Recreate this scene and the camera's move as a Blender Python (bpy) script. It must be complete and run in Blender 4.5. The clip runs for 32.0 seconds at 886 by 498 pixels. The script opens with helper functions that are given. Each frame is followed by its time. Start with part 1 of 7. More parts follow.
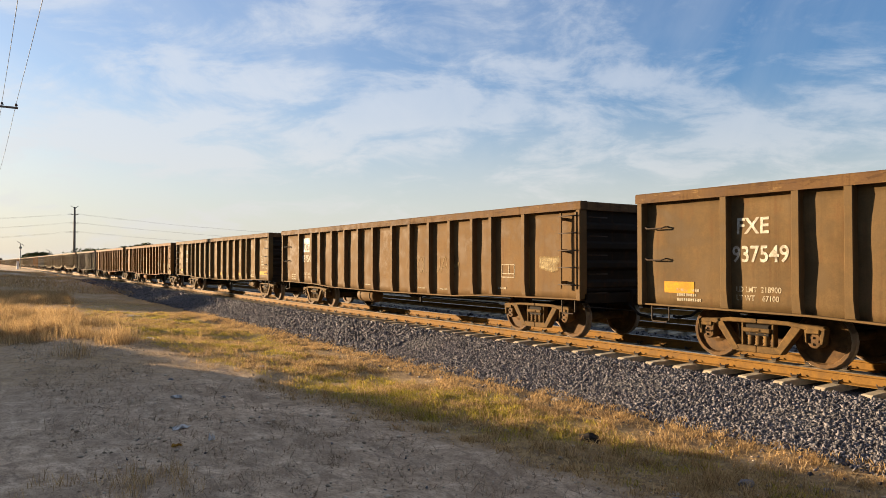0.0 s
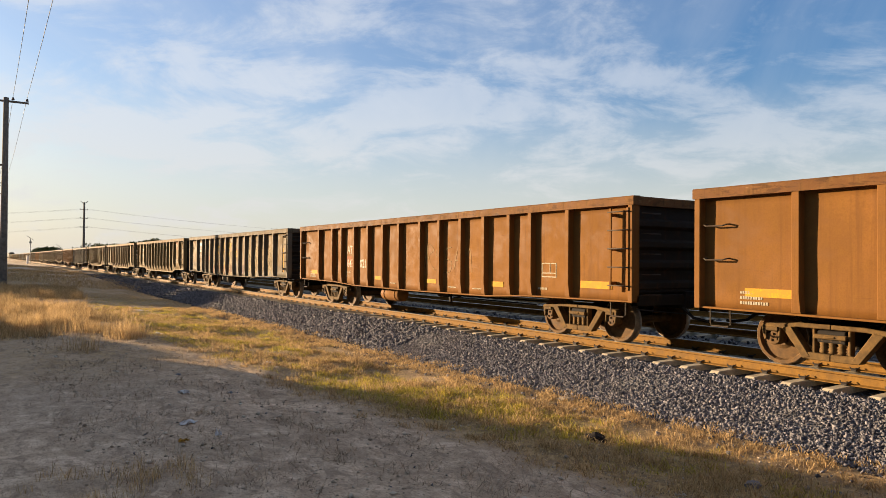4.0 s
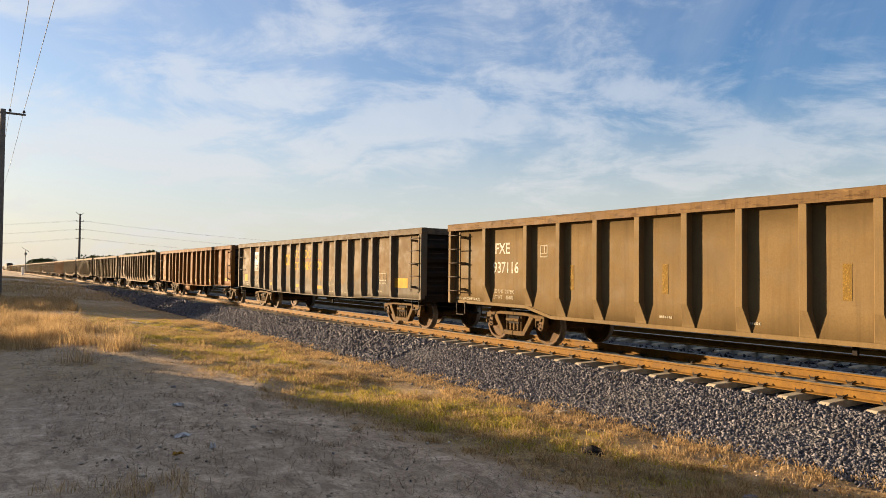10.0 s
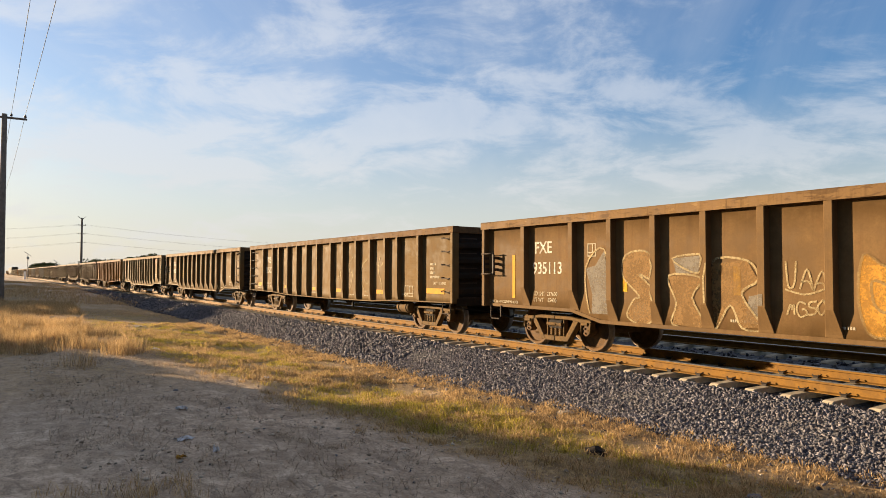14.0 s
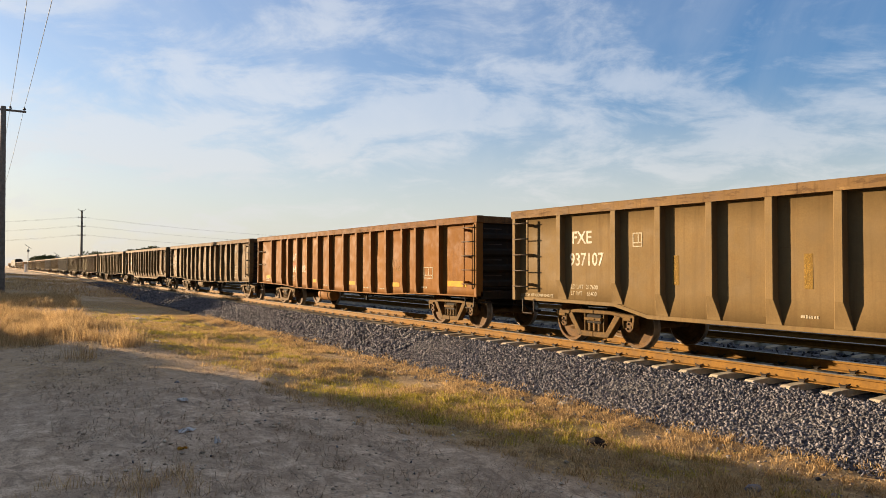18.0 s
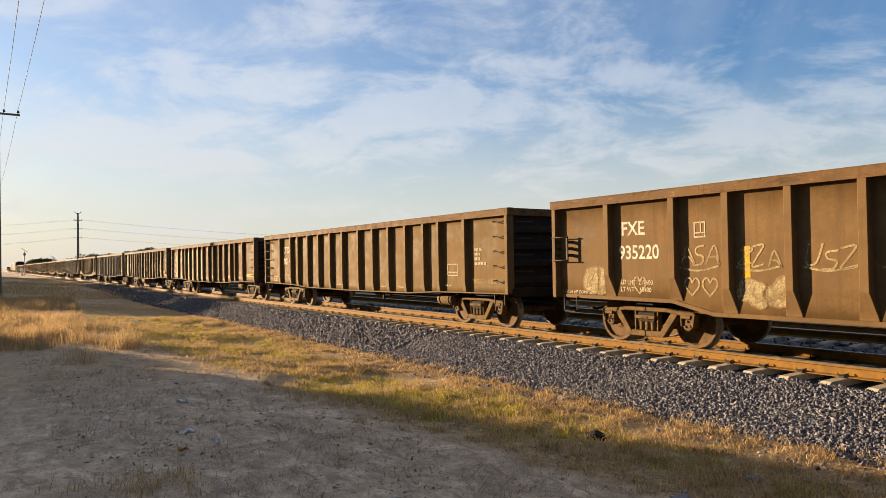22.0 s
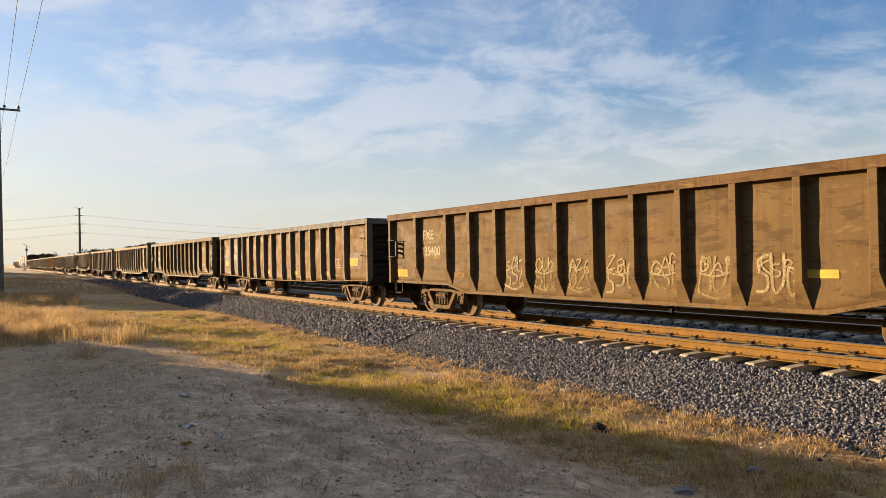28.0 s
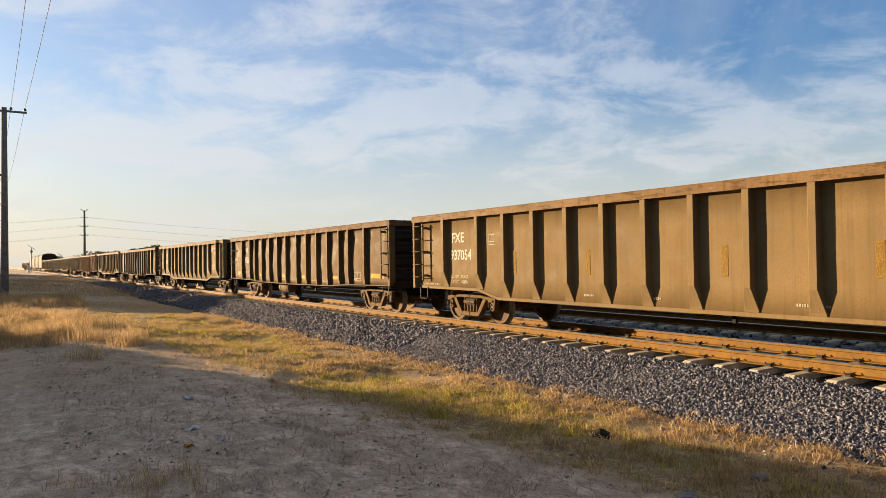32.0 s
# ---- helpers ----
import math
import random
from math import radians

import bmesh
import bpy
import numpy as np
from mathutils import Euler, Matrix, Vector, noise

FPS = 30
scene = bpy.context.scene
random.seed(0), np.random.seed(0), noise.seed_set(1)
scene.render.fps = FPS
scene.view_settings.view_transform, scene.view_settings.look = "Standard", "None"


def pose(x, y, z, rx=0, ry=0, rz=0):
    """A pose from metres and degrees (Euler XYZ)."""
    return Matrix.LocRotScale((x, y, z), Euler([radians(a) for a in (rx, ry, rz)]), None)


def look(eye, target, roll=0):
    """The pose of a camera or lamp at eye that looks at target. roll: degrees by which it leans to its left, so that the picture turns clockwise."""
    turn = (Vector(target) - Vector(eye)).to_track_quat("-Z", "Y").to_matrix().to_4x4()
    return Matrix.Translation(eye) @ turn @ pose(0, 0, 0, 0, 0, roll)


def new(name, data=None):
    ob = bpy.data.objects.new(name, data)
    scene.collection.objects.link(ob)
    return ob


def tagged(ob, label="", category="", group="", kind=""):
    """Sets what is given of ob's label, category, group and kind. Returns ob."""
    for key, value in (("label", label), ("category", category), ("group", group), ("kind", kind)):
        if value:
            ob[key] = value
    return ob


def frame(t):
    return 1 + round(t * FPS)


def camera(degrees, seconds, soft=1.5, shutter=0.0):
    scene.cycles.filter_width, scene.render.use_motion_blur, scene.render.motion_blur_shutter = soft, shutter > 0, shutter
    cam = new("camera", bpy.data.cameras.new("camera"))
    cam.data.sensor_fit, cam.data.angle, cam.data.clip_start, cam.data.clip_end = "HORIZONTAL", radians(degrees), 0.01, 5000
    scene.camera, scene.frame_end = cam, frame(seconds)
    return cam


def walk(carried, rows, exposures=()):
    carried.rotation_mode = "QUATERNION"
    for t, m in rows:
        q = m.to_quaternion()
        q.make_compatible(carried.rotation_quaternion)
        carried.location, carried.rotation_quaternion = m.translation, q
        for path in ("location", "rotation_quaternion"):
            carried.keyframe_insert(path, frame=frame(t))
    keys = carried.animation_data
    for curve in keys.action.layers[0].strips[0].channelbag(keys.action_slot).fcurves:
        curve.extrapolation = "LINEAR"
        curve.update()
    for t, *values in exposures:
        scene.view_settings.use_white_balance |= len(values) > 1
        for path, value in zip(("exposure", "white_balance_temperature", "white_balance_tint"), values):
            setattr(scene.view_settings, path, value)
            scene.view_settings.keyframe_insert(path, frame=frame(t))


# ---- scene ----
from mathutils.geometry import tessellate_polygon

# World: x runs along the track in the train's direction, y points across it, z is up from the rail heads.
cam = camera(65.0, 32.0, soft=0.8)
EYE = (0.0, 0.0, 1.58)
TURNS = [
    (0.0, 91.095, -0.027, 56.464), (0.5, 91.163, 0.072, 56.559), (1.0, 91.200, -0.270, 56.688), (1.5, 90.992, -0.126, 57.049),
    (2.0, 91.134, -0.008, 56.941), (2.5, 91.291, -0.193, 56.933), (3.0, 91.318, -0.499, 56.936), (3.5, 90.903, -0.479, 57.134),
    (5.5, 91.104, -0.504, 56.639), (6.0, 91.185, -0.429, 56.698), (6.5, 91.307, -0.632, 56.590), (7.0, 91.478, -0.649, 56.620),
    (7.5, 91.519, -0.617, 56.646), (8.0, 91.520, -0.379, 56.588), (8.5, 91.337, -0.394, 56.685), (9.0, 91.584, -0.489, 56.568),
    (9.5, 91.765, -0.369, 56.747), (10.0, 91.941, -0.610, 56.760), (10.5, 91.979, -0.717, 56.705), (11.0, 91.747, -0.704, 56.918),
    (11.5, 91.823, -0.825, 56.923), (12.0, 91.821, -0.507, 57.251), (12.5, 92.061, -0.200, 56.942), (13.0, 91.914, -0.318, 56.726),
    (13.5, 91.747, -0.437, 56.510), (14.0, 92.041, -0.178, 56.909), (14.5, 92.071, -0.270, 56.925), (15.0, 91.981, -0.215, 57.076),
    (15.5, 91.820, -0.053, 56.784), (17.5, 91.461, 0.033, 56.541), (18.0, 91.376, -0.081, 56.924), (18.5, 91.503, 0.468, 57.182),
    (19.0, 91.694, 0.115, 56.593), (19.5, 91.570, 0.164, 56.944), (20.0, 91.464, 0.070, 56.685), (20.5, 91.293, 0.234, 56.672),
    (21.0, 91.425, 0.376, 56.357), (21.5, 91.166, 0.515, 56.357), (22.0, 91.095, 0.875, 56.721), (22.5, 90.998, 1.174, 56.869),
    (23.0, 90.824, 0.800, 56.815), (23.5, 90.768, 0.876, 56.696), (24.0, 90.867, 0.756, 56.644), (24.5, 90.992, 0.532, 56.772),
    (25.0, 90.730, 0.246, 57.691), (25.5, 90.862, 0.333, 56.832), (27.5, 90.928, 0.847, 56.865), (28.0, 90.552, 1.160, 56.843),
    (28.5, 90.745, 1.280, 56.764), (29.0, 90.202, 1.283, 56.513), (29.5, 90.449, 0.827, 56.906), (30.0, 90.516, 0.689, 56.928),
    (30.5, 90.489, 0.634, 56.904), (31.0, 90.622, 0.806, 56.937), (31.5, 90.782, 0.933, 56.951), (32.0, 90.925, 0.785, 57.144)]
walk(cam, [(t, pose(*EYE, rx, ry, rz)) for t, rx, ry, rz in TURNS])

# ---- light ----
SUN_AZ, SUN_EL = radians(213.0), radians(8.6)   # direction towards the sun, from +x anticlockwise
scene.view_settings.exposure = 1.98
sun = new("sun", bpy.data.lights.new("sun", "SUN"))
sun.data.energy, sun.data.angle, sun.data.color = 5.0, radians(0.7), (1.0, 0.74, 0.465)
sun.matrix_world = look((0, 0, 30), (-30 * math.cos(SUN_AZ), -30 * math.sin(SUN_AZ), 30 - 30 * math.tan(SUN_EL)))


def make_world():
    w = bpy.data.worlds.new("sky")
    scene.world = w
    w.use_nodes = True
    n, l = w.node_tree.nodes, w.node_tree.links
    n.clear()
    out, bg = n.new("ShaderNodeOutputWorld"), n.new("ShaderNodeBackground")
    sky = n.new("ShaderNodeTexSky")
    sky.sky_type, sky.sun_disc = "NISHITA", False
    sky.sun_elevation, sky.sun_rotation = SUN_EL, math.pi / 2 - SUN_AZ
    sky.air_density, sky.dust_density, sky.ozone_density = 1.0, 1.5, 3.2
    tc, sep = n.new("ShaderNodeTexCoord"), n.new("ShaderNodeSeparateXYZ")
    l.new(tc.outputs["Generated"], sep.inputs[0])

    def mth(op, a, b, clamp=False):
        m = n.new("ShaderNodeMath")
        m.operation, m.use_clamp = op, clamp
        for i, v in enumerate((a, b)):
            if isinstance(v, (int, float)):
                m.inputs[i].default_value = v
            else:
                l.new(v, m.inputs[i])
        return m.outputs[0]

    def span(v, a, b):
        r = n.new("ShaderNodeMapRange")
        r.interpolation_type = "SMOOTHSTEP"
        r.inputs["From Min"].default_value, r.inputs["From Max"].default_value = a, b
        l.new(v, r.inputs["Value"])
        return r.outputs[0]
    # cirrus on a flat layer: the direction divided by its height
    zz = mth("ADD", mth("MAXIMUM", sep.outputs[2], 0.0), 0.30)
    com = n.new("ShaderNodeCombineXYZ")
    l.new(mth("DIVIDE", sep.outputs[0], zz), com.inputs[0])
    l.new(mth("DIVIDE", sep.outputs[1], zz), com.inputs[1])

    def cloud(scale, stretch, turn, detail, rough, low, high, warp, off):
        mp, nz, rp = n.new("ShaderNodeMapping"), n.new("ShaderNodeTexNoise"), n.new("ShaderNodeMapRange")
        mp.vector_type = "TEXTURE"
        mp.inputs["Rotation"].default_value = (0, 0, radians(turn))
        mp.inputs["Scale"].default_value = (1 / scale, 1 / (scale * stretch), 1)
        mp.inputs["Location"].default_value = (off, off * 0.7, 0)
        l.new(com.outputs[0], mp.inputs[0])
        l.new(mp.outputs[0], nz.inputs["Vector"])
        nz.inputs["Scale"].default_value, nz.inputs["Detail"].default_value = 1.0, detail
        nz.inputs["Roughness"].default_value, nz.inputs["Distortion"].default_value = rough, warp
        rp.interpolation_type = "SMOOTHSTEP"
        rp.inputs["From Min"].default_value, rp.inputs["From Max"].default_value = low, high
        l.new(nz.outputs["Fac"], rp.inputs["Value"])
        return rp.outputs[0]
    # where the cloud gathers: (bearing, height, spread of both) in degrees
    bearing = mth("MULTIPLY", mth("ARCTAN2", sep.outputs[1], sep.outputs[0]), 180 / math.pi)
    height = mth("MULTIPLY", mth("ARCSINE", sep.outputs[2], 0.0), 180 / math.pi)

    def mass(az, el, wide, tall):
        a, b = mth("DIVIDE", mth("SUBTRACT", bearing, az), wide), mth("DIVIDE", mth("SUBTRACT", height, el), tall)
        return mth("POWER", math.e, mth("MULTIPLY", mth("ADD", mth("MULTIPLY", a, a), mth("MULTIPLY", b, b)), -1.0))

    def total(*parts):
        out = parts[0]
        for p in parts[1:]:
            out = mth("ADD", out, p)
        return out
    veil = cloud(0.90, 1.2, 55, 5, 0.55, 0.32, 0.68, 0.4, 3.1)
    wisp = cloud(4.5, 0.26, 50, 9, 0.58, 0.40, 0.78, 0.5, 7.7)
    fluff = cloud(3.4, 1.25, 52, 12, 0.62, 0.0, 1.0, 0.45, 4.3)
    gather = total(mass(148, 12.0, 9, 2.6), mass(166, 10.0, 13, 2.4), mass(122, 9.8, 11, 4.2), mth("MULTIPLY", mass(155, 16.5, 10, 4), 0.6), mth("MULTIPLY", mass(138, 15.5, 6, 5), 0.5), mth("MULTIPLY", mass(172, 15, 9, 5), 0.6))
    dens = span(mth("ADD", fluff, mth("MULTIPLY", gather, 0.25)), 0.47, 0.82)
    # a smooth veil thickens downwards
    low_veil = mth("MULTIPLY", span(height, 14.0, 4.0), 0.16)
    # unseen cirrus over the zenith, added to brighten the shaded ground
    zenith_fill = mth("MULTIPLY", span(height, 26.0, 48.0), 0.36)
    fac = total(mth("MULTIPLY", veil, 0.12), mth("MULTIPLY", wisp, 0.16), mth("MULTIPLY", dens, 0.50), low_veil, zenith_fill, 0.12)
    # the cirrus thickens along the line, towards the sun's side
    thick = n.new("ShaderNodeMapRange")
    thick.interpolation_type = "SMOOTHSTEP"
    for key, val in (("From Min", -0.5), ("From Max", -1.0), ("To Min", 0.0), ("To Max", 0.24)):
        thick.inputs[key].default_value = val
    l.new(sep.outputs[0], thick.inputs["Value"])
    fac = mth("ADD", fac, thick.outputs[0], True)
    mixc = n.new("ShaderNodeMix")
    mixc.data_type = "RGBA"
    l.new(mth("MULTIPLY", fac, 0.9), mixc.inputs["Factor"])
    deep = n.new("ShaderNodeHueSaturation")
    deep.inputs["Saturation"].default_value, deep.inputs["Value"].default_value = 1.34, 1.70
    deep.inputs["Hue"].default_value = 0.508
    l.new(sky.outputs[0], deep.inputs["Color"])
    l.new(deep.outputs[0], mixc.inputs["A"])
    bright = n.new("ShaderNodeMix")
    bright.data_type, bright.blend_type = "RGBA", "MIX"
    bright.inputs["Factor"].default_value = 0.75
    l.new(sky.outputs[0], bright.inputs["A"])
    bright.inputs["B"].default_value = (7.0, 7.3, 7.9, 1)
    l.new(bright.outputs["Result"], mixc.inputs["B"])
    # pale haze low over the land
    low = n.new("ShaderNodeMapRange")
    low.interpolation_type = "SMOOTHSTEP"
    for key, val in (("From Min", 0.0), ("From Max", 0.26), ("To Min", 0.66), ("To Max", 0.0)):
        low.inputs[key].default_value = val
    l.new(sep.outputs[2], low.inputs["Value"])
    haze = n.new("ShaderNodeMix")
    haze.data_type = "RGBA"
    l.new(low.outputs[0], haze.inputs["Factor"])
    l.new(mixc.outputs["Result"], haze.inputs["A"])
    haze.inputs["B"].default_value = (6.3, 6.0, 5.4, 1)
    l.new(haze.outputs["Result"], bg.inputs["Color"])
    bg.inputs["Strength"].default_value = 0.0315
    l.new(bg.outputs[0], out.inputs[0])


make_world()


# ---- materials ----
class Nodes:
    """A short way to write node materials."""

    def __init__(self, name):
        self.m = bpy.data.materials.new(name)
        self.m.use_nodes = True
        self.n, self.l = self.m.node_tree.nodes, self.m.node_tree.links
        self.b = self.n["Principled BSDF"]
        self.tc = self.n.new("ShaderNodeTexCoord")
        self.info = None

    def put(self, sock, v):
        if isinstance(v, (int, float)):
            sock.default_value = v
        elif isinstance(v, tuple):
            sock.default_value = (*v, 1) if len(v) == 3 and sock.type == "RGBA" else v
        else:
            self.l.new(v, sock)

    def rnd(self):
        if not self.info:
            self.info = self.n.new("ShaderNodeObjectInfo")
        return self.info.outputs["Random"]

    def vec(self, scale=(1, 1, 1), which="Object", shift=False):
        mp = self.n.new("ShaderNodeMapping")
        mp.inputs["Scale"].default_value = scale
        self.l.new(self.tc.outputs[which], mp.inputs[0])
        if shift:
            k = self.math("MULTIPLY", self.rnd(), 37.0)
            c = self.n.new("ShaderNodeCombineXYZ")
            for i in range(3):
                self.l.new(k, c.inputs[i])
            self.l.new(c.outputs[0], mp.inputs["Location"])
        return mp.outputs[0]

    def noise(self, vec, scale, detail=4.0, rough=0.55, warp=0.0):
        t = self.n.new("ShaderNodeTexNoise")
        self.l.new(vec, t.inputs["Vector"])
        for k, v in (("Scale", scale), ("Detail", detail), ("Roughness", rough), ("Distortion", warp)):
            t.inputs[k].default_value = v
        return t.outputs["Fac"]

    def ramp(self, v, a, b, c=0.0, d=1.0):
        r = self.n.new("ShaderNodeMapRange")
        r.interpolation_type = "SMOOTHSTEP"
        self.put(r.inputs["Value"], v)
        for k, x in (("From Min", a), ("From Max", b), ("To Min", c), ("To Max", d)):
            r.inputs[k].default_value = x
        return r.outputs[0]

    def math(self, op, a, b=0.0):
        m = self.n.new("ShaderNodeMath")
        m.operation = op
        self.put(m.inputs[0], a)
        self.put(m.inputs[1], b)
        return m.outputs[0]

    def mix(self, f, a, b, mode="MIX"):
        m = self.n.new("ShaderNodeMix")
        m.data_type, m.blend_type = "RGBA", mode
        self.put(m.inputs["Factor"], f)
        self.put(m.inputs["A"], a)
        self.put(m.inputs["B"], b)
        return m.outputs["Result"]

    def bump(self, h, strength, dist):
        b = self.n.new("ShaderNodeBump")
        b.inputs["Strength"].default_value, b.inputs["Distance"].default_value = strength, dist
        self.l.new(h, b.inputs["Height"])
        self.l.new(b.outputs[0], self.b.inputs["Normal"])

    def done(self, col, rough, metal=0.0, spec=0.35):
        self.put(self.b.inputs["Base Color"], col)
        self.put(self.b.inputs["Roughness"], rough)
        self.put(self.b.inputs["Metallic"], metal)
        self.b.inputs["Specular IOR Level"].default_value = spec
        return self.m


def shade(c, k):
    return tuple(min(1.0, v * k) for v in c)


def paint(name, col, rust=0.35, dust=0.4, dustcol=(0.17, 0.115, 0.062), rustcol=(0.085, 0.036, 0.016), chips=0.0, grain=(1.8, 1.8, 2.6), above=None):
    """Weathered freight-car paint: fading, streaks running down, rust spots, road dust, scrapes."""
    k = Nodes(name)
    col, dustcol = (col[0] * 1.1, col[1] * 1.05, col[2] * 0.95), (dustcol[0] * 1.1, dustcol[1] * 1.04, dustcol[2] * 0.90)
    v = k.vec(shift=False)
    big = k.noise(v, 0.55, 5, 0.6, 0.4)
    mid = k.noise(v, 3.0, 6, 0.65)
    fine = k.noise(v, 42.0, 3, 0.6)
    streak = k.noise(k.vec((7.0, 7.0, 0.35)), 1.6, 5, 0.6)
    scrape = k.noise(k.vec((1.3, 1.3, 9.0), shift=True), 1.3, 6, 0.7, 1.2)
    c = k.mix(k.ramp(big, 0.3, 0.72), shade(col, 0.72), shade(col, 1.16))
    c = k.mix(k.math("MULTIPLY", k.ramp(streak, 0.46, 0.75), 0.55), c, shade(col, 0.55))
    if above:
        # a brown crust that has come down from the rim and broken off along a ragged line
        z = k.n.new("ShaderNodeSeparateXYZ")
        k.l.new(v, z.inputs[0])
        line = k.math("ADD", z.outputs[2], k.math("MULTIPLY", k.math("SUBTRACT", k.noise(k.vec((0.9, 0.9, 0.3)), 1.1, 6, 0.6), 0.5), 1.1))
        crust = k.mix(k.ramp(big, 0.3, 0.7), shade(above, 0.75), shade(above, 1.25))
        c = k.mix(k.ramp(line, 1.28, 1.36, 0.0, 0.9), c, crust)
    c = k.mix(k.math("MULTIPLY", k.ramp(mid, 0.40, 0.7), dust), c, dustcol)
    c = k.mix(k.math("MULTIPLY", k.ramp(k.math("ADD", k.math("MULTIPLY", mid, 0.6), k.math("MULTIPLY", streak, 0.5)), 0.56, 0.72), rust), c, rustcol)
    c = k.mix(k.ramp(scrape, 0.64, 0.74, 0.0, 0.55), c, shade(rustcol, 0.8))
    c = k.mix(k.ramp(fine, 0.35, 0.75, 0.0, 0.35), c, shade(col, 0.6))
    c = k.mix(0.16, c, k.mix(k.rnd(), shade(col, 0.75), shade(col, 1.3)))
    if chips:
        chip = k.noise(k.vec(grain, shift=True), 2.0, 8, 0.72, 0.3)
        c = k.mix(k.ramp(chip, 0.53, 0.58, 0.0, chips), c, shade(rustcol, 0.7))
        c = k.mix(k.ramp(chip, 0.40, 0.35, 0.0, chips * 0.7), c, shade(dustcol, 1.2))
    k.bump(k.math("ADD", k.math("MULTIPLY", mid, 1.0), k.math("MULTIPLY", fine, 0.12)), 0.35, 0.012)
    return k.done(c, k.ramp(mid, 0.3, 0.7, 0.66, 0.9), 0.0, 0.10)


def plain(name, col, rough=0.8, metal=0.0, vary=0.3, scale=8.0, bump=0.003, spec=0.15):
    k = Nodes(name)
    v = k.vec(shift=True)
    a, b = k.noise(v, scale, 6, 0.65), k.noise(v, scale * 9, 3, 0.6)
    c = k.mix(k.ramp(a, 0.3, 0.72), shade(col, 1 - vary), shade(col, 1 + vary))
    c = k.mix(k.ramp(b, 0.4, 0.75, 0.0, 0.4), c, shade(col, 0.6))
    k.bump(k.math("ADD", a, k.math("MULTIPLY", b, 0.4)), 0.4, bump)
    return k.done(c, k.ramp(a, 0.3, 0.7, rough - 0.08, min(1.0, rough + 0.08)), metal, spec)


def worn_film(name, col, cover=0.6, scale=5.0, under=(0.11, 0.072, 0.038), thin=0.0):
    """Lettering, reflective tape and sprayed paint that has partly flaked and dusted over."""
    k = Nodes(name)
    v = k.vec()
    a, b = k.noise(v, scale, 6, 0.7), k.noise(v, scale * 7, 4, 0.7)
    f = k.ramp(k.math("ADD", k.math("MULTIPLY", a, 0.6), k.math("MULTIPLY", b, 0.4)), 0.78 - 0.5 * cover, 0.98 - 0.5 * cover)
    c = k.mix(f, col, k.mix(0.45, col, under))
    if thin:
        # thin, flaking film: the car's own paint shows through
        k.put(k.b.inputs["Alpha"], k.ramp(k.math("ADD", k.math("MULTIPLY", a, 0.55), k.math("MULTIPLY", b, 0.45)), 0.36, 0.62, 1.0, 1.0 - thin))
    return k.done(c, 0.76, 0.0, 0.10)


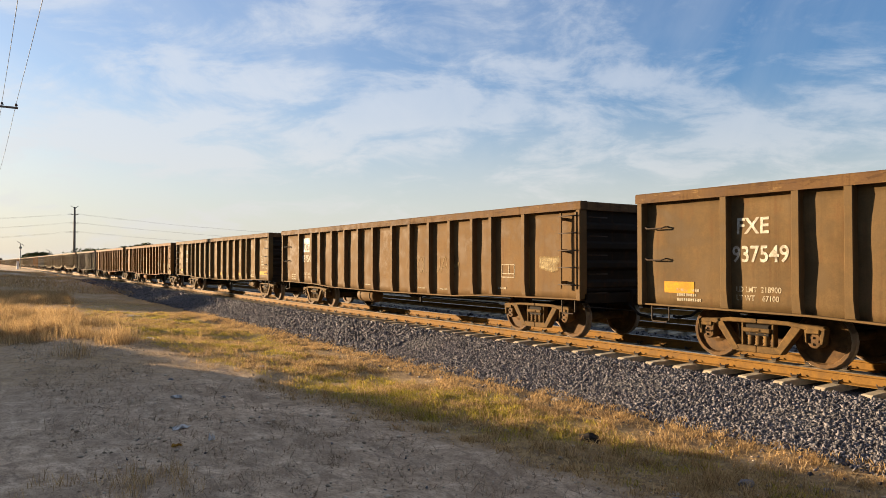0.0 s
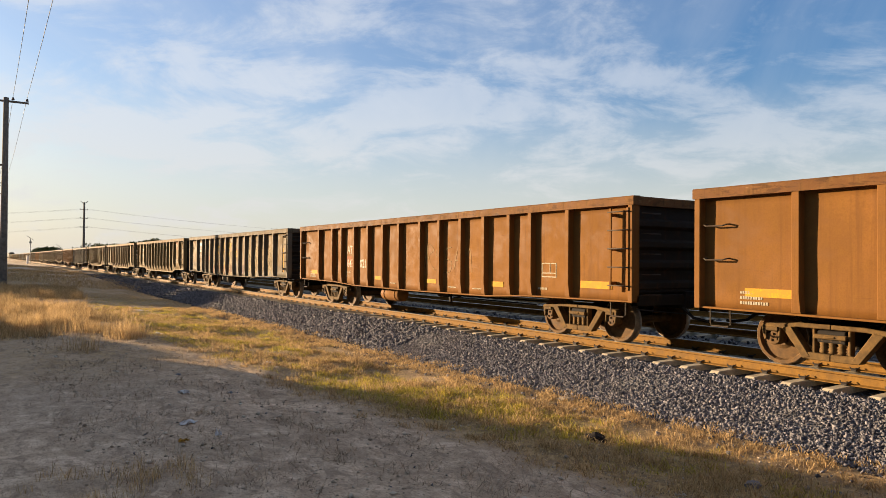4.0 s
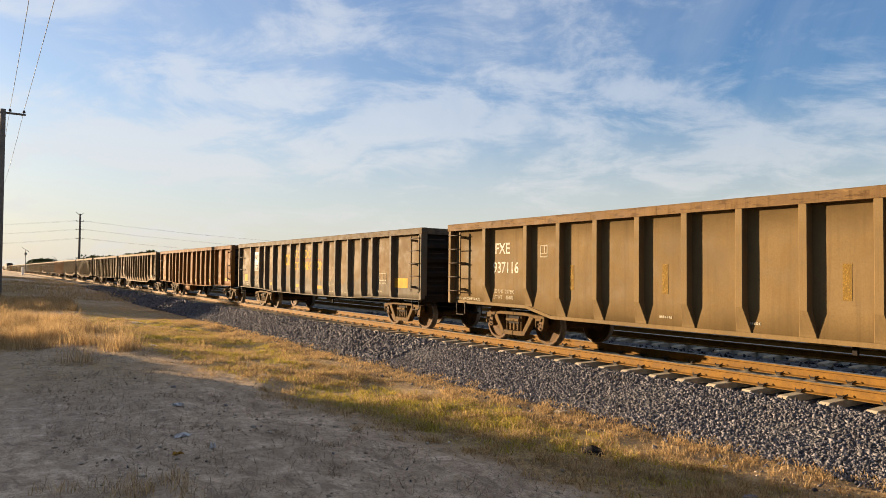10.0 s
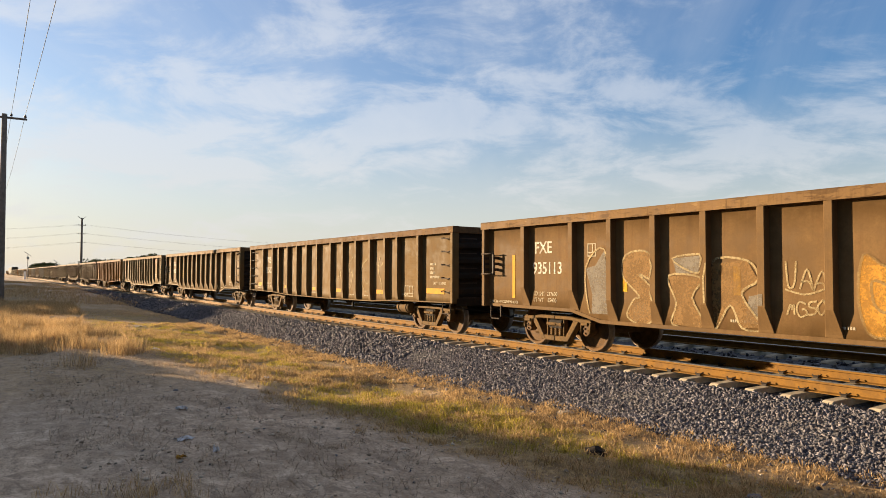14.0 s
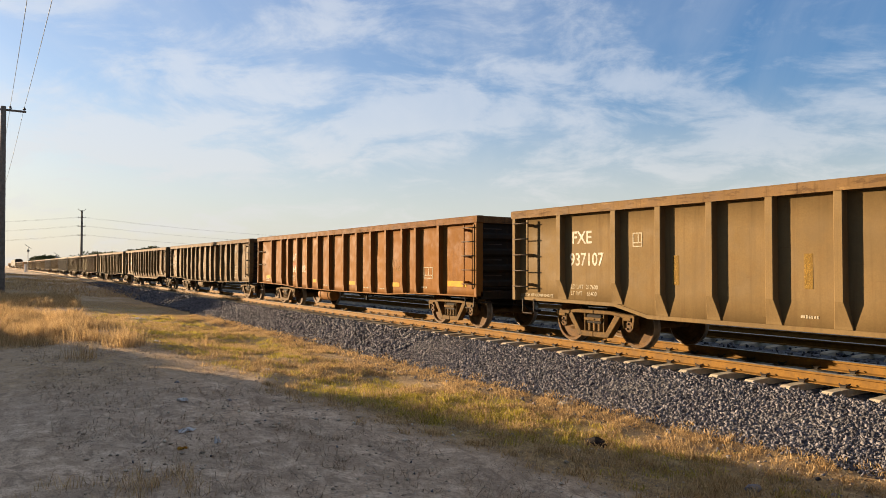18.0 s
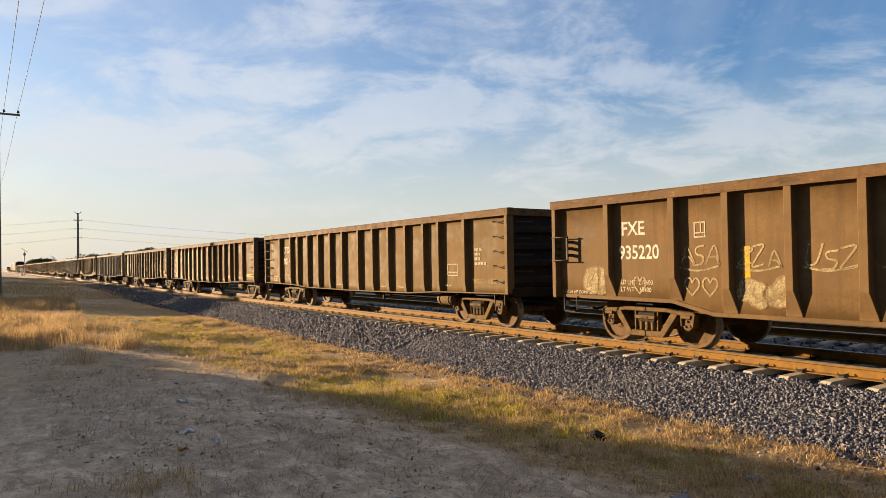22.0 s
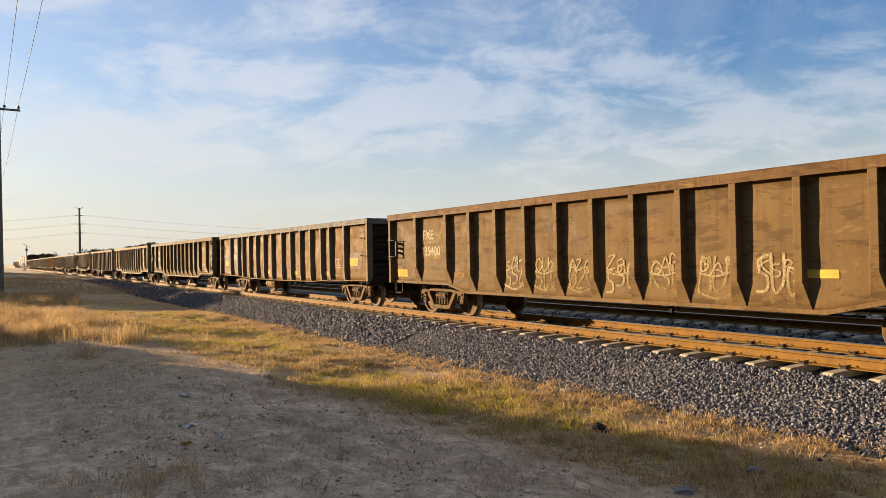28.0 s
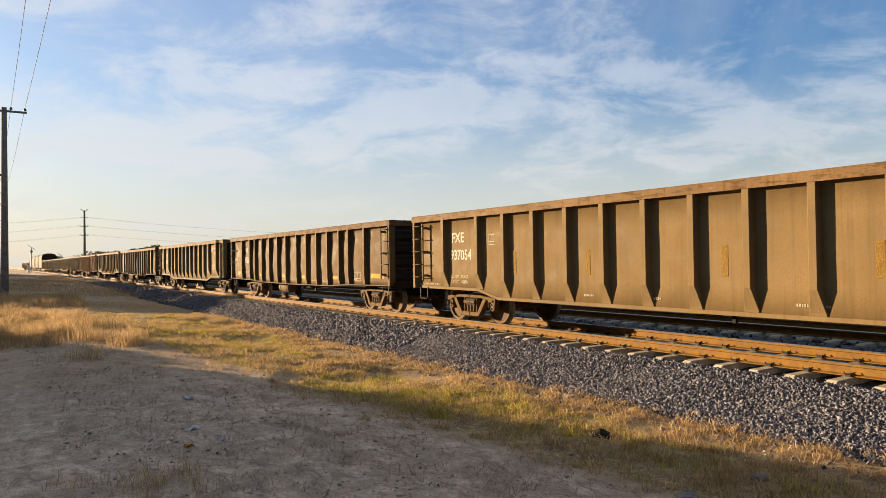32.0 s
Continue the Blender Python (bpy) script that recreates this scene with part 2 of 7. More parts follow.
def make_materials():
    M = {}
    M["brown"] = paint("weathered brown car paint", (0.094, 0.057, 0.024))
    M["umber"] = paint("dark umber car paint", (0.085, 0.056, 0.026), 0.4, 0.4)
    M["tan"] = paint("dusty tan car paint", (0.126, 0.087, 0.041), 0.2, 0.35, (0.162, 0.116, 0.058))
    M["ochre"] = paint("dusty ochre car paint", (0.100, 0.064, 0.025), 0.22, 0.3)
    M["orange"] = paint("rusty orange car paint", (0.140, 0.061, 0.013), 0.3, 0.3, (0.155, 0.088, 0.026))
    M["rust"] = paint("rust brown car paint", (0.135, 0.060, 0.014), 0.4, 0.3, (0.16, 0.092, 0.032))
    M["slate"] = paint("slate grey car paint browned over by cargo dust", (0.098, 0.084, 0.064), 0.35, 0.22, (0.13, 0.095, 0.055), above=(0.132, 0.082, 0.032))
    M["patchy"] = paint("grey and rust patched car paint", (0.112, 0.060, 0.015), 0.9, 0.35, (0.15, 0.098, 0.045), (0.06, 0.026, 0.009), 0.5)
    M["peel"] = paint("peeling tan and brown car paint", (0.120, 0.084, 0.040), 0.5, 0.4, (0.16, 0.115, 0.058), (0.055, 0.032, 0.014), 0.75, (0.9, 0.9, 3.0))
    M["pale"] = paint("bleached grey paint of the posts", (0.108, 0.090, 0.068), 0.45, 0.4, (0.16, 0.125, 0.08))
    # the shade between the cars is put into this near-black; hoppers share it
    M["black"] = paint("near-black paint of hoppers and shade-darkened ends", (0.018, 0.015, 0.012), 0.3, 0.3, (0.05, 0.036, 0.022))
    for key, base in (("brown", (0.078, 0.043, 0.019)), ("tan", (0.112, 0.068, 0.031)), ("orange", (0.098, 0.043, 0.014)), ("grey", (0.085, 0.068, 0.050)), ("steel", (0.10, 0.10, 0.10))):
        M["chord_" + key] = paint("chipped %s top rail" % key, base, 0.75, 0.30, (0.21, 0.145, 0.07), (0.034, 0.016, 0.008), 0.45, (1.2, 2.2, 6.0))
    # one near-black colour for underframe, floor, bolsters and couplers
    M["under"] = plain("near-black underframe", (0.016, 0.013, 0.011), 0.85)
    M["truckiron"] = plain("dusty rusted cast steel", (0.095, 0.056, 0.020), 0.85, 0.0, 0.4, 9.0, 0.004)
    M["wheel"] = plain("rust brown wheel steel", (0.085, 0.046, 0.017), 0.75, 0.0, 0.4, 7.0, 0.002)
    M["tread"] = plain("polished wheel tread", (0.26, 0.21, 0.16), 0.5, 0.75, 0.2, 20.0, 0.0005)
    M["rod"] = plain("dark painted iron rod", (0.042, 0.028, 0.018), 0.7)
    M["white"] = worn_film("worn white stencil paint", (0.58, 0.54, 0.45), 0.85, 9.0, thin=0.35)
    M["whitepatch"] = worn_film("bright white paint patch", (0.78, 0.75, 0.70), 0.8, 4.0, thin=0.5)
    M["faded"] = worn_film("faded white stencil paint", (0.36, 0.31, 0.22), 0.5, 9.0, thin=0.6)
    M["yellow"] = worn_film("yellow reflective tape", (0.52, 0.25, 0.010), 0.85)
    M["gold"] = worn_film("yellow lettering paint", (0.55, 0.30, 0.012), 0.8, 6.0, thin=0.4)
    M["oldgold"] = worn_film("faded yellow tape", (0.20, 0.118, 0.024), 0.4, 6.0, thin=0.8)
    M["brick"] = worn_film("brick red panel paint", (0.20, 0.070, 0.028), 0.6, 4.0, thin=0.3)
    M["orangepatch"] = worn_film("fresh orange paint patch", (0.20, 0.052, 0.012), 0.8)
    M["pink"] = worn_film("faded pink sticker", (0.45, 0.18, 0.12), 0.8)
    M["g_cream"] = worn_film("cream spray paint", (0.30, 0.235, 0.125), 0.45, 3.0, thin=0.75)
    M["g_orange"] = worn_film("orange spray paint", (0.36, 0.18, 0.03), 0.45, 3.0, thin=0.7)
    M["g_grey"] = worn_film("grey spray paint", (0.20, 0.20, 0.20), 0.45, 3.0, thin=0.8)
    M["g_mauve"] = worn_film("dusty mauve spray paint", (0.13, 0.078, 0.070), 0.45, 3.0, thin=0.85)
    M["g_dark"] = worn_film("dark spray outline", (0.045, 0.032, 0.028), 0.85, 4.0)
    M["g_yellow"] = worn_film("yellow spray paint", (0.40, 0.26, 0.04), 0.6, 4.0)
    M["g_tan"] = worn_film("tan spray paint", (0.19, 0.128, 0.052), 0.45, 3.0, thin=0.85)
    M["g_olive"] = worn_film("olive cream spray paint", (0.24, 0.175, 0.072), 0.35, 3.0, thin=0.95)
    M["g_clay"] = worn_film("clay red spray paint", (0.17, 0.072, 0.030), 0.5, 3.0, thin=0.8)
    M["m_cream"] = worn_film("thick cream spray paint", (0.235, 0.180, 0.095), 0.5, 3.0, thin=0.6)
    M["m_bright"] = worn_film("bright cream spray paint", (0.36, 0.295, 0.175), 0.55, 3.0, thin=0.4)
    M["m_orange"] = worn_film("bright orange spray paint", (0.28, 0.128, 0.024), 0.5, 3.0, thin=0.4)
    M["m_peach"] = worn_film("peach spray paint fading to pink", (0.28, 0.130, 0.070), 0.5, 3.0, thin=0.45)
    M["m_grey"] = worn_film("pale grey spray paint", (0.150, 0.132, 0.105), 0.5, 3.0, thin=0.5)
    M["m_lavender"] = worn_film("thick lavender spray paint", (0.150, 0.108, 0.098), 0.5, 3.0, thin=0.3)
    M["m_amber"] = worn_film("amber spray paint", (0.165, 0.096, 0.036), 0.5, 3.0, thin=0.5)
    M["m_tan"] = worn_film("tan spray paint laid thick", (0.135, 0.092, 0.042), 0.5, 3.0, thin=0.45)
    M["scuffed"] = paint("scuffed and flaking brown car paint", (0.098, 0.062, 0.026), 0.5, 0.45, (0.145, 0.098, 0.05), (0.05, 0.028, 0.012), 0.5, (0.8, 0.8, 3.2))
    # rails: rust on the web, polished running surface
    M["rail"] = plain("orange rusted rail steel", (0.152, 0.076, 0.014), 0.8, 0.0, 0.26, 5.0, 0.002)
    M["railhead"] = plain("polished rail head", (0.30, 0.26, 0.22), 0.38, 0.85, 0.2, 12.0, 0.0005)
    M["clip"] = plain("dark spring steel clip", (0.03, 0.024, 0.02), 0.7)
    M["tie"] = plain("weathered concrete", (0.36, 0.305, 0.225), 0.9, 0.0, 0.22, 6.0, 0.003)
    M["wood"] = plain("grey weathered timber", (0.135, 0.112, 0.088), 0.9, 0.0, 0.3, 5.0, 0.004)
    M["steelpole"] = plain("galvanised steel", (0.20, 0.19, 0.17), 0.6, 0.4, 0.2)
    M["wire"] = plain("dull aluminium wire", (0.02, 0.02, 0.02), 0.7, 0.0, 0.1)
    M["porcelain"] = plain("brown glazed porcelain", (0.05, 0.035, 0.03), 0.3)
    M["solar"] = plain("dark blue solar cells", (0.02, 0.025, 0.05), 0.25)
    M["whitebox"] = plain("white painted steel box", (0.72, 0.70, 0.66), 0.6, 0.0, 0.1)
    M["trunk"] = plain("rough tree bark", (0.10, 0.075, 0.05), 0.95, 0.0, 0.35, 9.0, 0.01)
    M["litter"] = plain("dirty white plastic litter", (0.46, 0.44, 0.42), 0.6, 0.0, 0.2, 12.0)
    M["soil"] = plain("clod of dark soil", (0.020, 0.016, 0.013), 0.95, 0.0, 0.4, 20.0, 0.02)

    k = Nodes("tree leaves")
    isl = k.n.new("ShaderNodeNewGeometry").outputs["Random Per Island"]
    M["leaf"] = k.done(k.mix(isl, (0.035, 0.050, 0.016), (0.085, 0.095, 0.030)), 0.7, 0.0, 0.2)

    # crushed rock
    k = Nodes("crushed basalt stones")
    isl = k.n.new("ShaderNodeNewGeometry").outputs["Random Per Island"]
    v = k.vec()
    c = k.mix(k.ramp(isl, 0.0, 1.0), (0.038, 0.038, 0.045), (0.180, 0.168, 0.174))
    c = k.mix(k.ramp(k.noise(v, 0.6, 4), 0.4, 0.75, 0.0, 0.22), c, (0.13, 0.105, 0.08))
    c = k.mix(k.ramp(k.noise(v, 60.0, 3), 0.4, 0.8, 0.0, 0.5), c, (0.045, 0.044, 0.046))
    M["stone"] = k.done(c, 0.9, 0.0, 0.2)
    k = Nodes("ballast bed")
    v = k.vec()
    vo = k.n.new("ShaderNodeTexVoronoi")
    k.l.new(v, vo.inputs["Vector"])
    vo.inputs["Scale"].default_value = 17.0
    cell = k.n.new("ShaderNodeSeparateXYZ")
    k.l.new(vo.outputs["Color"], cell.inputs[0])
    c = k.mix(cell.outputs[0], (0.035, 0.035, 0.038), (0.12, 0.115, 0.112))
    c = k.mix(k.ramp(k.noise(v, 0.5, 4), 0.4, 0.75, 0.0, 0.3), c, (0.11, 0.085, 0.06))
    k.bump(k.math("SUBTRACT", 1.0, vo.outputs["Distance"]), 1.0, 0.05)
    M["ballast"] = k.done(c, 0.92, 0.0, 0.2)

    k = Nodes("dry clods")
    isl = k.n.new("ShaderNodeNewGeometry").outputs["Random Per Island"]
    M["crumb"] = k.done(k.mix(isl, (0.19, 0.145, 0.10), (0.50, 0.42, 0.32)), 0.95, 0.0, 0.15)

    # dry earth with traces of straw
    k = Nodes("dry earth")
    v = k.vec()
    big, mid, fine = k.noise(v, 0.22, 5, 0.6, 0.3), k.noise(v, 1.7, 6, 0.65), k.noise(v, 8.0, 8, 0.72)
    crumb = k.noise(v, 34.0, 4, 0.7)
    flat = k.noise(k.vec((3.0, 9.0, 1.0)), 6.0, 5, 0.7, 0.6)
    c = k.mix(k.ramp(mid, 0.32, 0.7), (0.40, 0.295, 0.195), (0.66, 0.495, 0.345))
    c = k.mix(k.ramp(big, 0.42, 0.66, 0.0, 0.6), c, (0.38, 0.295, 0.21))
    c = k.mix(k.ramp(fine, 0.48, 0.64, 0.0, 0.6), c, (0.26, 0.185, 0.118))
    c = k.mix(k.ramp(flat, 0.52, 0.64, 0.0, 0.8), c, (0.20, 0.138, 0.086))
    c = k.mix(k.ramp(crumb, 0.58, 0.72, 0.0, 0.45), c, (0.74, 0.60, 0.45))
    c = k.mix(k.ramp(crumb, 0.45, 0.34, 0.0, 0.6), c, (0.12, 0.086, 0.058))
    mat = k.noise(v, 3.6, 8, 0.72, 0.4)
    c = k.mix(k.ramp(mat, 0.47, 0.60, 0.0, 0.62), c, k.mix(crumb, (0.17, 0.118, 0.078), (0.34, 0.25, 0.17)))
    c = k.mix(k.ramp(mat, 0.44, 0.34, 0.0, 0.5), c, (0.72, 0.55, 0.39))
    tuft = k.noise(k.vec((1.0, 2.4, 1.0)), 2.4, 7, 0.68, 0.5)
    c = k.mix(k.ramp(tuft, 0.52, 0.64, 0.0, 0.7), c, k.mix(fine, (0.11, 0.080, 0.056), (0.30, 0.22, 0.15)))
    att = k.n.new("ShaderNodeAttribute")
    att.attribute_name = "cover"
    sp = k.n.new("ShaderNodeSeparateColor")
    k.l.new(att.outputs["Color"], sp.inputs[0])
    thatch = k.mix(k.ramp(fine, 0.35, 0.7), (0.13, 0.085, 0.042), (0.46, 0.32, 0.16))
    c = k.mix(k.math("MULTIPLY", sp.outputs[0], k.ramp(fine, 0.25, 0.55, 0.5, 1.0)), c, thatch)
    c = k.mix(k.math("MULTIPLY", sp.outputs[1], k.ramp(flat, 0.3, 0.6, 0.35, 0.95)), c, k.mix(fine, (0.14, 0.11, 0.025), (0.40, 0.30, 0.07)))
    k.bump(k.math("ADD", k.math("MULTIPLY", mid, 1.2), k.math("ADD", k.math("MULTIPLY", fine, 0.8), k.math("MULTIPLY", crumb, 0.25))), 0.9, 0.05)
    M["earth"] = k.done(c, 0.95, 0.0, 0.15)

    for key, lo, hi in (("straw", (0.20, 0.127, 0.056), (0.59, 0.41, 0.20)), ("green", (0.17, 0.14, 0.026), (0.52, 0.41, 0.08)), ("sedge", (0.035, 0.026, 0.017), (0.20, 0.15, 0.10)), ("weed", (0.15, 0.105, 0.07), (0.50, 0.39, 0.27))):
        k = Nodes(key + " grass")
        isl = k.n.new("ShaderNodeNewGeometry").outputs["Random Per Island"]
        c = k.mix(isl, lo, hi)
        M[key] = k.done(c, 0.8, 0.0, 0.15)
        # light shines through the thin blades
        tl, mx = k.n.new("ShaderNodeBsdfTranslucent"), k.n.new("ShaderNodeMixShader")
        mx.inputs[0].default_value = 0.42
        k.l.new(c, tl.inputs["Color"])
        k.l.new(k.b.outputs[0], mx.inputs[1])
        k.l.new(tl.outputs[0], mx.inputs[2])
        k.l.new(mx.outputs[0], k.n["Material Output"].inputs["Surface"])
    return M


MAT = make_materials()


# ---- mesh helpers ----
class Geo:
    """Collects vertices and faces of one mesh."""

    def __init__(self):
        self.v, self.f, self.mi = [], [], []

    def add(self, verts, faces, mat=0):
        o = len(self.v)
        self.v.extend(tuple(p) for p in verts)
        self.f.extend(tuple(i + o for i in q) for q in faces)
        self.mi.extend([mat] * len(faces))
        return self

    def box(self, x0, x1, y0, y1, z0, z1, mat=0):
        p = [(x, y, z) for z in (z0, z1) for y in (y0, y1) for x in (x0, x1)]
        return self.add(p, [(0, 2, 3, 1), (4, 5, 7, 6), (0, 1, 5, 4), (2, 6, 7, 3), (0, 4, 6, 2), (1, 3, 7, 5)], mat)

    def prism(self, poly, a, b, axis="y", mat=0):
        """A polygon (anticlockwise, in the two other axes) pushed from a to b along an axis."""
        n = len(poly)
        put = {"y": lambda p, k: (p[0], k, p[1]), "x": lambda p, k: (k, p[0], p[1]), "z": lambda p, k: (p[0], p[1], k)}[axis]
        vs = [put(p, a) for p in poly] + [put(p, b) for p in poly]
        fs = [tuple(range(n))[::-1], tuple(range(n, 2 * n))] + [(i, (i + 1) % n, (i + 1) % n + n, i + n) for i in range(n)]
        return self.add(vs, fs, mat)

    def tube(self, pts, r, n=6, mat=0):
        pts = [Vector(p) for p in pts]
        vs, up = [], Vector((0, 0, 1))
        for i, p in enumerate(pts):
            d = (pts[min(i + 1, len(pts) - 1)] - pts[max(i - 1, 0)]).normalized()
            a = d.cross(up if abs(d.z) < 0.9 else Vector((0, 1, 0))).normalized()
            b = d.cross(a)
            rr = r[i] if isinstance(r, (list, tuple)) else r
            vs += [p + (a * math.cos(t) + b * math.sin(t)) * rr for t in (2 * math.pi * j / n for j in range(n))]
        fs = [(i * n + j, i * n + (j + 1) % n, (i + 1) * n + (j + 1) % n, (i + 1) * n + j) for i in range(len(pts) - 1) for j in range(n)]
        k = (len(pts) - 1) * n
        fs += [tuple(range(n))[::-1], tuple(range(k, k + n))]
        return self.add(vs, fs, mat)

    def lathe(self, prof, centre=(0, 0, 0), axis="y", n=20, mat=0):
        """prof: (radius, place along the axis)."""
        vs, m = [], len(prof)
        for j in range(n):
            c, s = math.cos(2 * math.pi * j / n), math.sin(2 * math.pi * j / n)
            for r, a in prof:
                q = {"y": (r * c, a, r * s), "x": (a, r * c, r * s), "z": (r * c, r * s, a)}[axis]
                vs.append(tuple(q[i] + centre[i] for i in range(3)))
        fs = [(j * m + i, j * m + i + 1, ((j + 1) % n) * m + i + 1, ((j + 1) % n) * m + i) for j in range(n) for i in range(m - 1)]
        return self.add(vs, fs, mat)

    def mesh(self, name, bevel=0.0, smooth=False):
        me = bpy.data.meshes.new(name)
        me.from_pydata(self.v, [], self.f)
        me.polygons.foreach_set("material_index", self.mi)
        bm = bmesh.new()
        bm.from_mesh(me)
        bmesh.ops.recalc_face_normals(bm, faces=bm.faces)
        if bevel:
            es = [e for e in bm.edges if len(e.link_faces) == 2 and e.calc_face_angle(0) > 0.6]
            bmesh.ops.bevel(bm, geom=es, offset=bevel, segments=1, affect="EDGES", clamp_overlap=True)
        bm.to_mesh(me)
        bm.free()
        if smooth:
            me.shade_smooth()
        return me


def hang(name, me, mats, parent=None, label="", m=None):
    """Links a mesh as one object, its materials held by the object, under a thing or a part."""
    ob = new(name, me)
    mats = mats if isinstance(mats, (list, tuple)) else [mats]
    while len(me.materials) < len(mats):
        me.materials.append(None)
    for slot, mat in zip(ob.material_slots, mats):
        slot.link = "OBJECT"
        slot.material = MAT[mat]
    if parent:
        ob.parent = parent
    if m is not None:
        ob.matrix_basis = m
    if label:
        ob["label"] = label
    return ob


def raw_mesh(name, verts, faces, mat):
    """A large mesh from arrays of equal faces."""
    me = bpy.data.meshes.new(name)
    verts, faces = np.asarray(verts, dtype=np.float32).reshape(-1, 3), np.asarray(faces, dtype=np.int32)
    k = faces.shape[1]
    me.vertices.add(len(verts))
    me.vertices.foreach_set("co", verts.ravel())
    me.loops.add(faces.size)
    me.loops.foreach_set("vertex_index", faces.ravel())
    me.polygons.add(len(faces))
    me.polygons.foreach_set("loop_start", np.arange(0, faces.size, k, dtype=np.int32))
    me.polygons.foreach_set("loop_total", np.full(len(faces), k, dtype=np.int32))
    me.update(calc_edges=True)
    me.materials.append(MAT[mat])
    return me


RNG = np.random.default_rng(11)


def vnoise(x, y, scale, seed=0):
    """Smooth value noise on arrays, 0 to 1."""
    x, y = np.asarray(x, float) / scale, np.asarray(y, float) / scale
    xi, yi = np.floor(x).astype(np.int64), np.floor(y).astype(np.int64)
    fx, fy = x - xi, y - yi
    fx, fy = fx * fx * (3 - 2 * fx), fy * fy * (3 - 2 * fy)

    def h(a, b):
        n = (a * 374761393 + b * 668265263 + seed * 1442695041) & 0xFFFFFFFF
        n = ((n ^ (n >> 13)) * 1274126177) & 0xFFFFFFFF
        return ((n ^ (n >> 16)) & 0xFFFF) / 65535.0
    return (h(xi, yi) * (1 - fx) + h(xi + 1, yi) * fx) * (1 - fy) + (h(xi, yi + 1) * (1 - fx) + h(xi + 1, yi + 1) * fx) * fy


def sstep(a, b, x):
    t = np.clip((np.asarray(x, float) - a) / (b - a), 0, 1)
    return t * t * (3 - 2 * t)


# ---- ground ----
TRACK_Y = 11.2          # middle of the near track
TRACK2_Y = 15.7         # middle of the track behind it
TRACK3_Y = 20.2         # and of the next
TOE_Y = 8.0             # foot of the ballast
TIE_STEP = 0.615
GAUGE = 1.50            # between rail middles
TRACK_X = (-900.0, 60.0)


def ground_z(x, y):
    x, y = np.asarray(x, float), np.asarray(y, float)
    z = -0.66 + 0.34 * sstep(7.6, 1.0, y)
    bank = sstep(-45, -75, x) * sstep(-3, 3.0, y) * sstep(40, 28, y)
    z = z + bank * 0.42
    near = sstep(90, 30, np.hypot(x, y)) * sstep(8.6, 7.2, y)
    z = z + near * (0.11 * (vnoise(x, y, 3.1, 1) - 0.5) + 0.075 * (vnoise(x, y, 0.9, 2) - 0.5) + 0.055 * (vnoise(x, y, 0.42, 3) - 0.5))
    return z


def strip_low(x):
    """Where the grass along the track begins, seen from the open ground."""
    return np.interp(x, [-60, -30, -20, -14, -9, -5, -3, 6], [3.6, 3.0, 2.9, 3.7, 4.5, 5.15, 5.7, 6.1])


def patches(x, y, s, k):
    return sstep(0.36, 0.62, 0.6 * vnoise(x, y, 1.6 * s, k) + 0.4 * vnoise(x, y, 0.45 * s, k + 1))


def straw_cover(x, y):
    return sstep(strip_low(x) - 0.7, strip_low(x) + 0.7, y) * sstep(TOE_Y + 0.5, TOE_Y - 0.1, y) * np.maximum(0.12 + 0.88 * patches(x, y, 0.8, 30), 0.7 * sstep(6.9, 7.7, y)) * (1 - 0.45 * green_cover(x, y)) * np.interp(x, [-80, -60, -25, 6, 20], [0, 0.5, 0.9, 1.0, 1.0])


def green_cover(x, y):
    return sstep(strip_low(x), strip_low(x) + 0.7, y) * sstep(7.4, 6.4, y) * (0.12 + 0.88 * patches(x, y, 1.1, 40)) * np.interp(x, [-40, -24, -18, -9, -7, -4, 4], [0.1, 0.4, 1, 1, 0.6, 0.2, 0.1])


def stand_cover(x, y):
    return sstep(3.9, 2.5, y + 0.03 * (x + 20)) * sstep(-13.5, -18.5, x) * sstep(-4, -1, y) * np.maximum(patches(x, y, 2.2, 50), 0.75 * sstep(-33, -28, x) * patches(x, y, 0.7, 52)) * sstep(-75, -50, x)


def far_cover(x, y):
    return patches(x, y, 6.0, 70) * sstep(40, 9, y)


def make_ground():
    xs = np.concatenate([-np.geomspace(60, 4000, 40)[::-1], np.arange(-60, -30, 0.6), np.arange(-30, 8, 0.14), np.geomspace(8, 4000, 34)])
    ys = np.concatenate([-np.geomspace(3, 4000, 34)[::-1], np.arange(-3, 9, 0.14), np.arange(9, 26, 1.0), np.geomspace(26, 4000, 34)])
    X, Y = np.meshgrid(xs, ys, indexing="ij")
    Z = ground_z(X, Y)
    n, m = X.shape
    i = np.arange(n * m).reshape(n, m)
    faces = np.stack([i[:-1, :-1], i[1:, :-1], i[1:, 1:], i[:-1, 1:]], -1).reshape(-1, 4)
    me = raw_mesh("ground", np.stack([X, Y, Z], -1), faces, "earth")
    ca = me.color_attributes.new("cover", "FLOAT_COLOR", "POINT")
    x, y = X.ravel(), Y.ravel()
    litter = 0.62 * sstep(strip_low(x) - 0.4, strip_low(x) + 0.3, y) * sstep(8.4, 8.0, y) * sstep(-60, -40, x) + 0.5 * sstep(-10.5, -14, x) * sstep(strip_low(x), strip_low(x) - 0.6, y)
    cov = np.stack([np.clip(litter * (0.75 + 0.5 * vnoise(x, y, 0.5, 33)) + straw_cover(x, y) + 0.8 * stand_cover(x, y) + 0.5 * sstep(-45, -80, x) * far_cover(x, y), 0, 1), green_cover(x, y), 0 * x, 0 * x + 1], -1)
    ca.data.foreach_set("color", cov.astype(np.float32).ravel())
    me.shade_smooth()
    tagged(new("ground", me), "dry dusty earth with patches of straw and sparse grass", "ground", kind="structure")


make_ground()


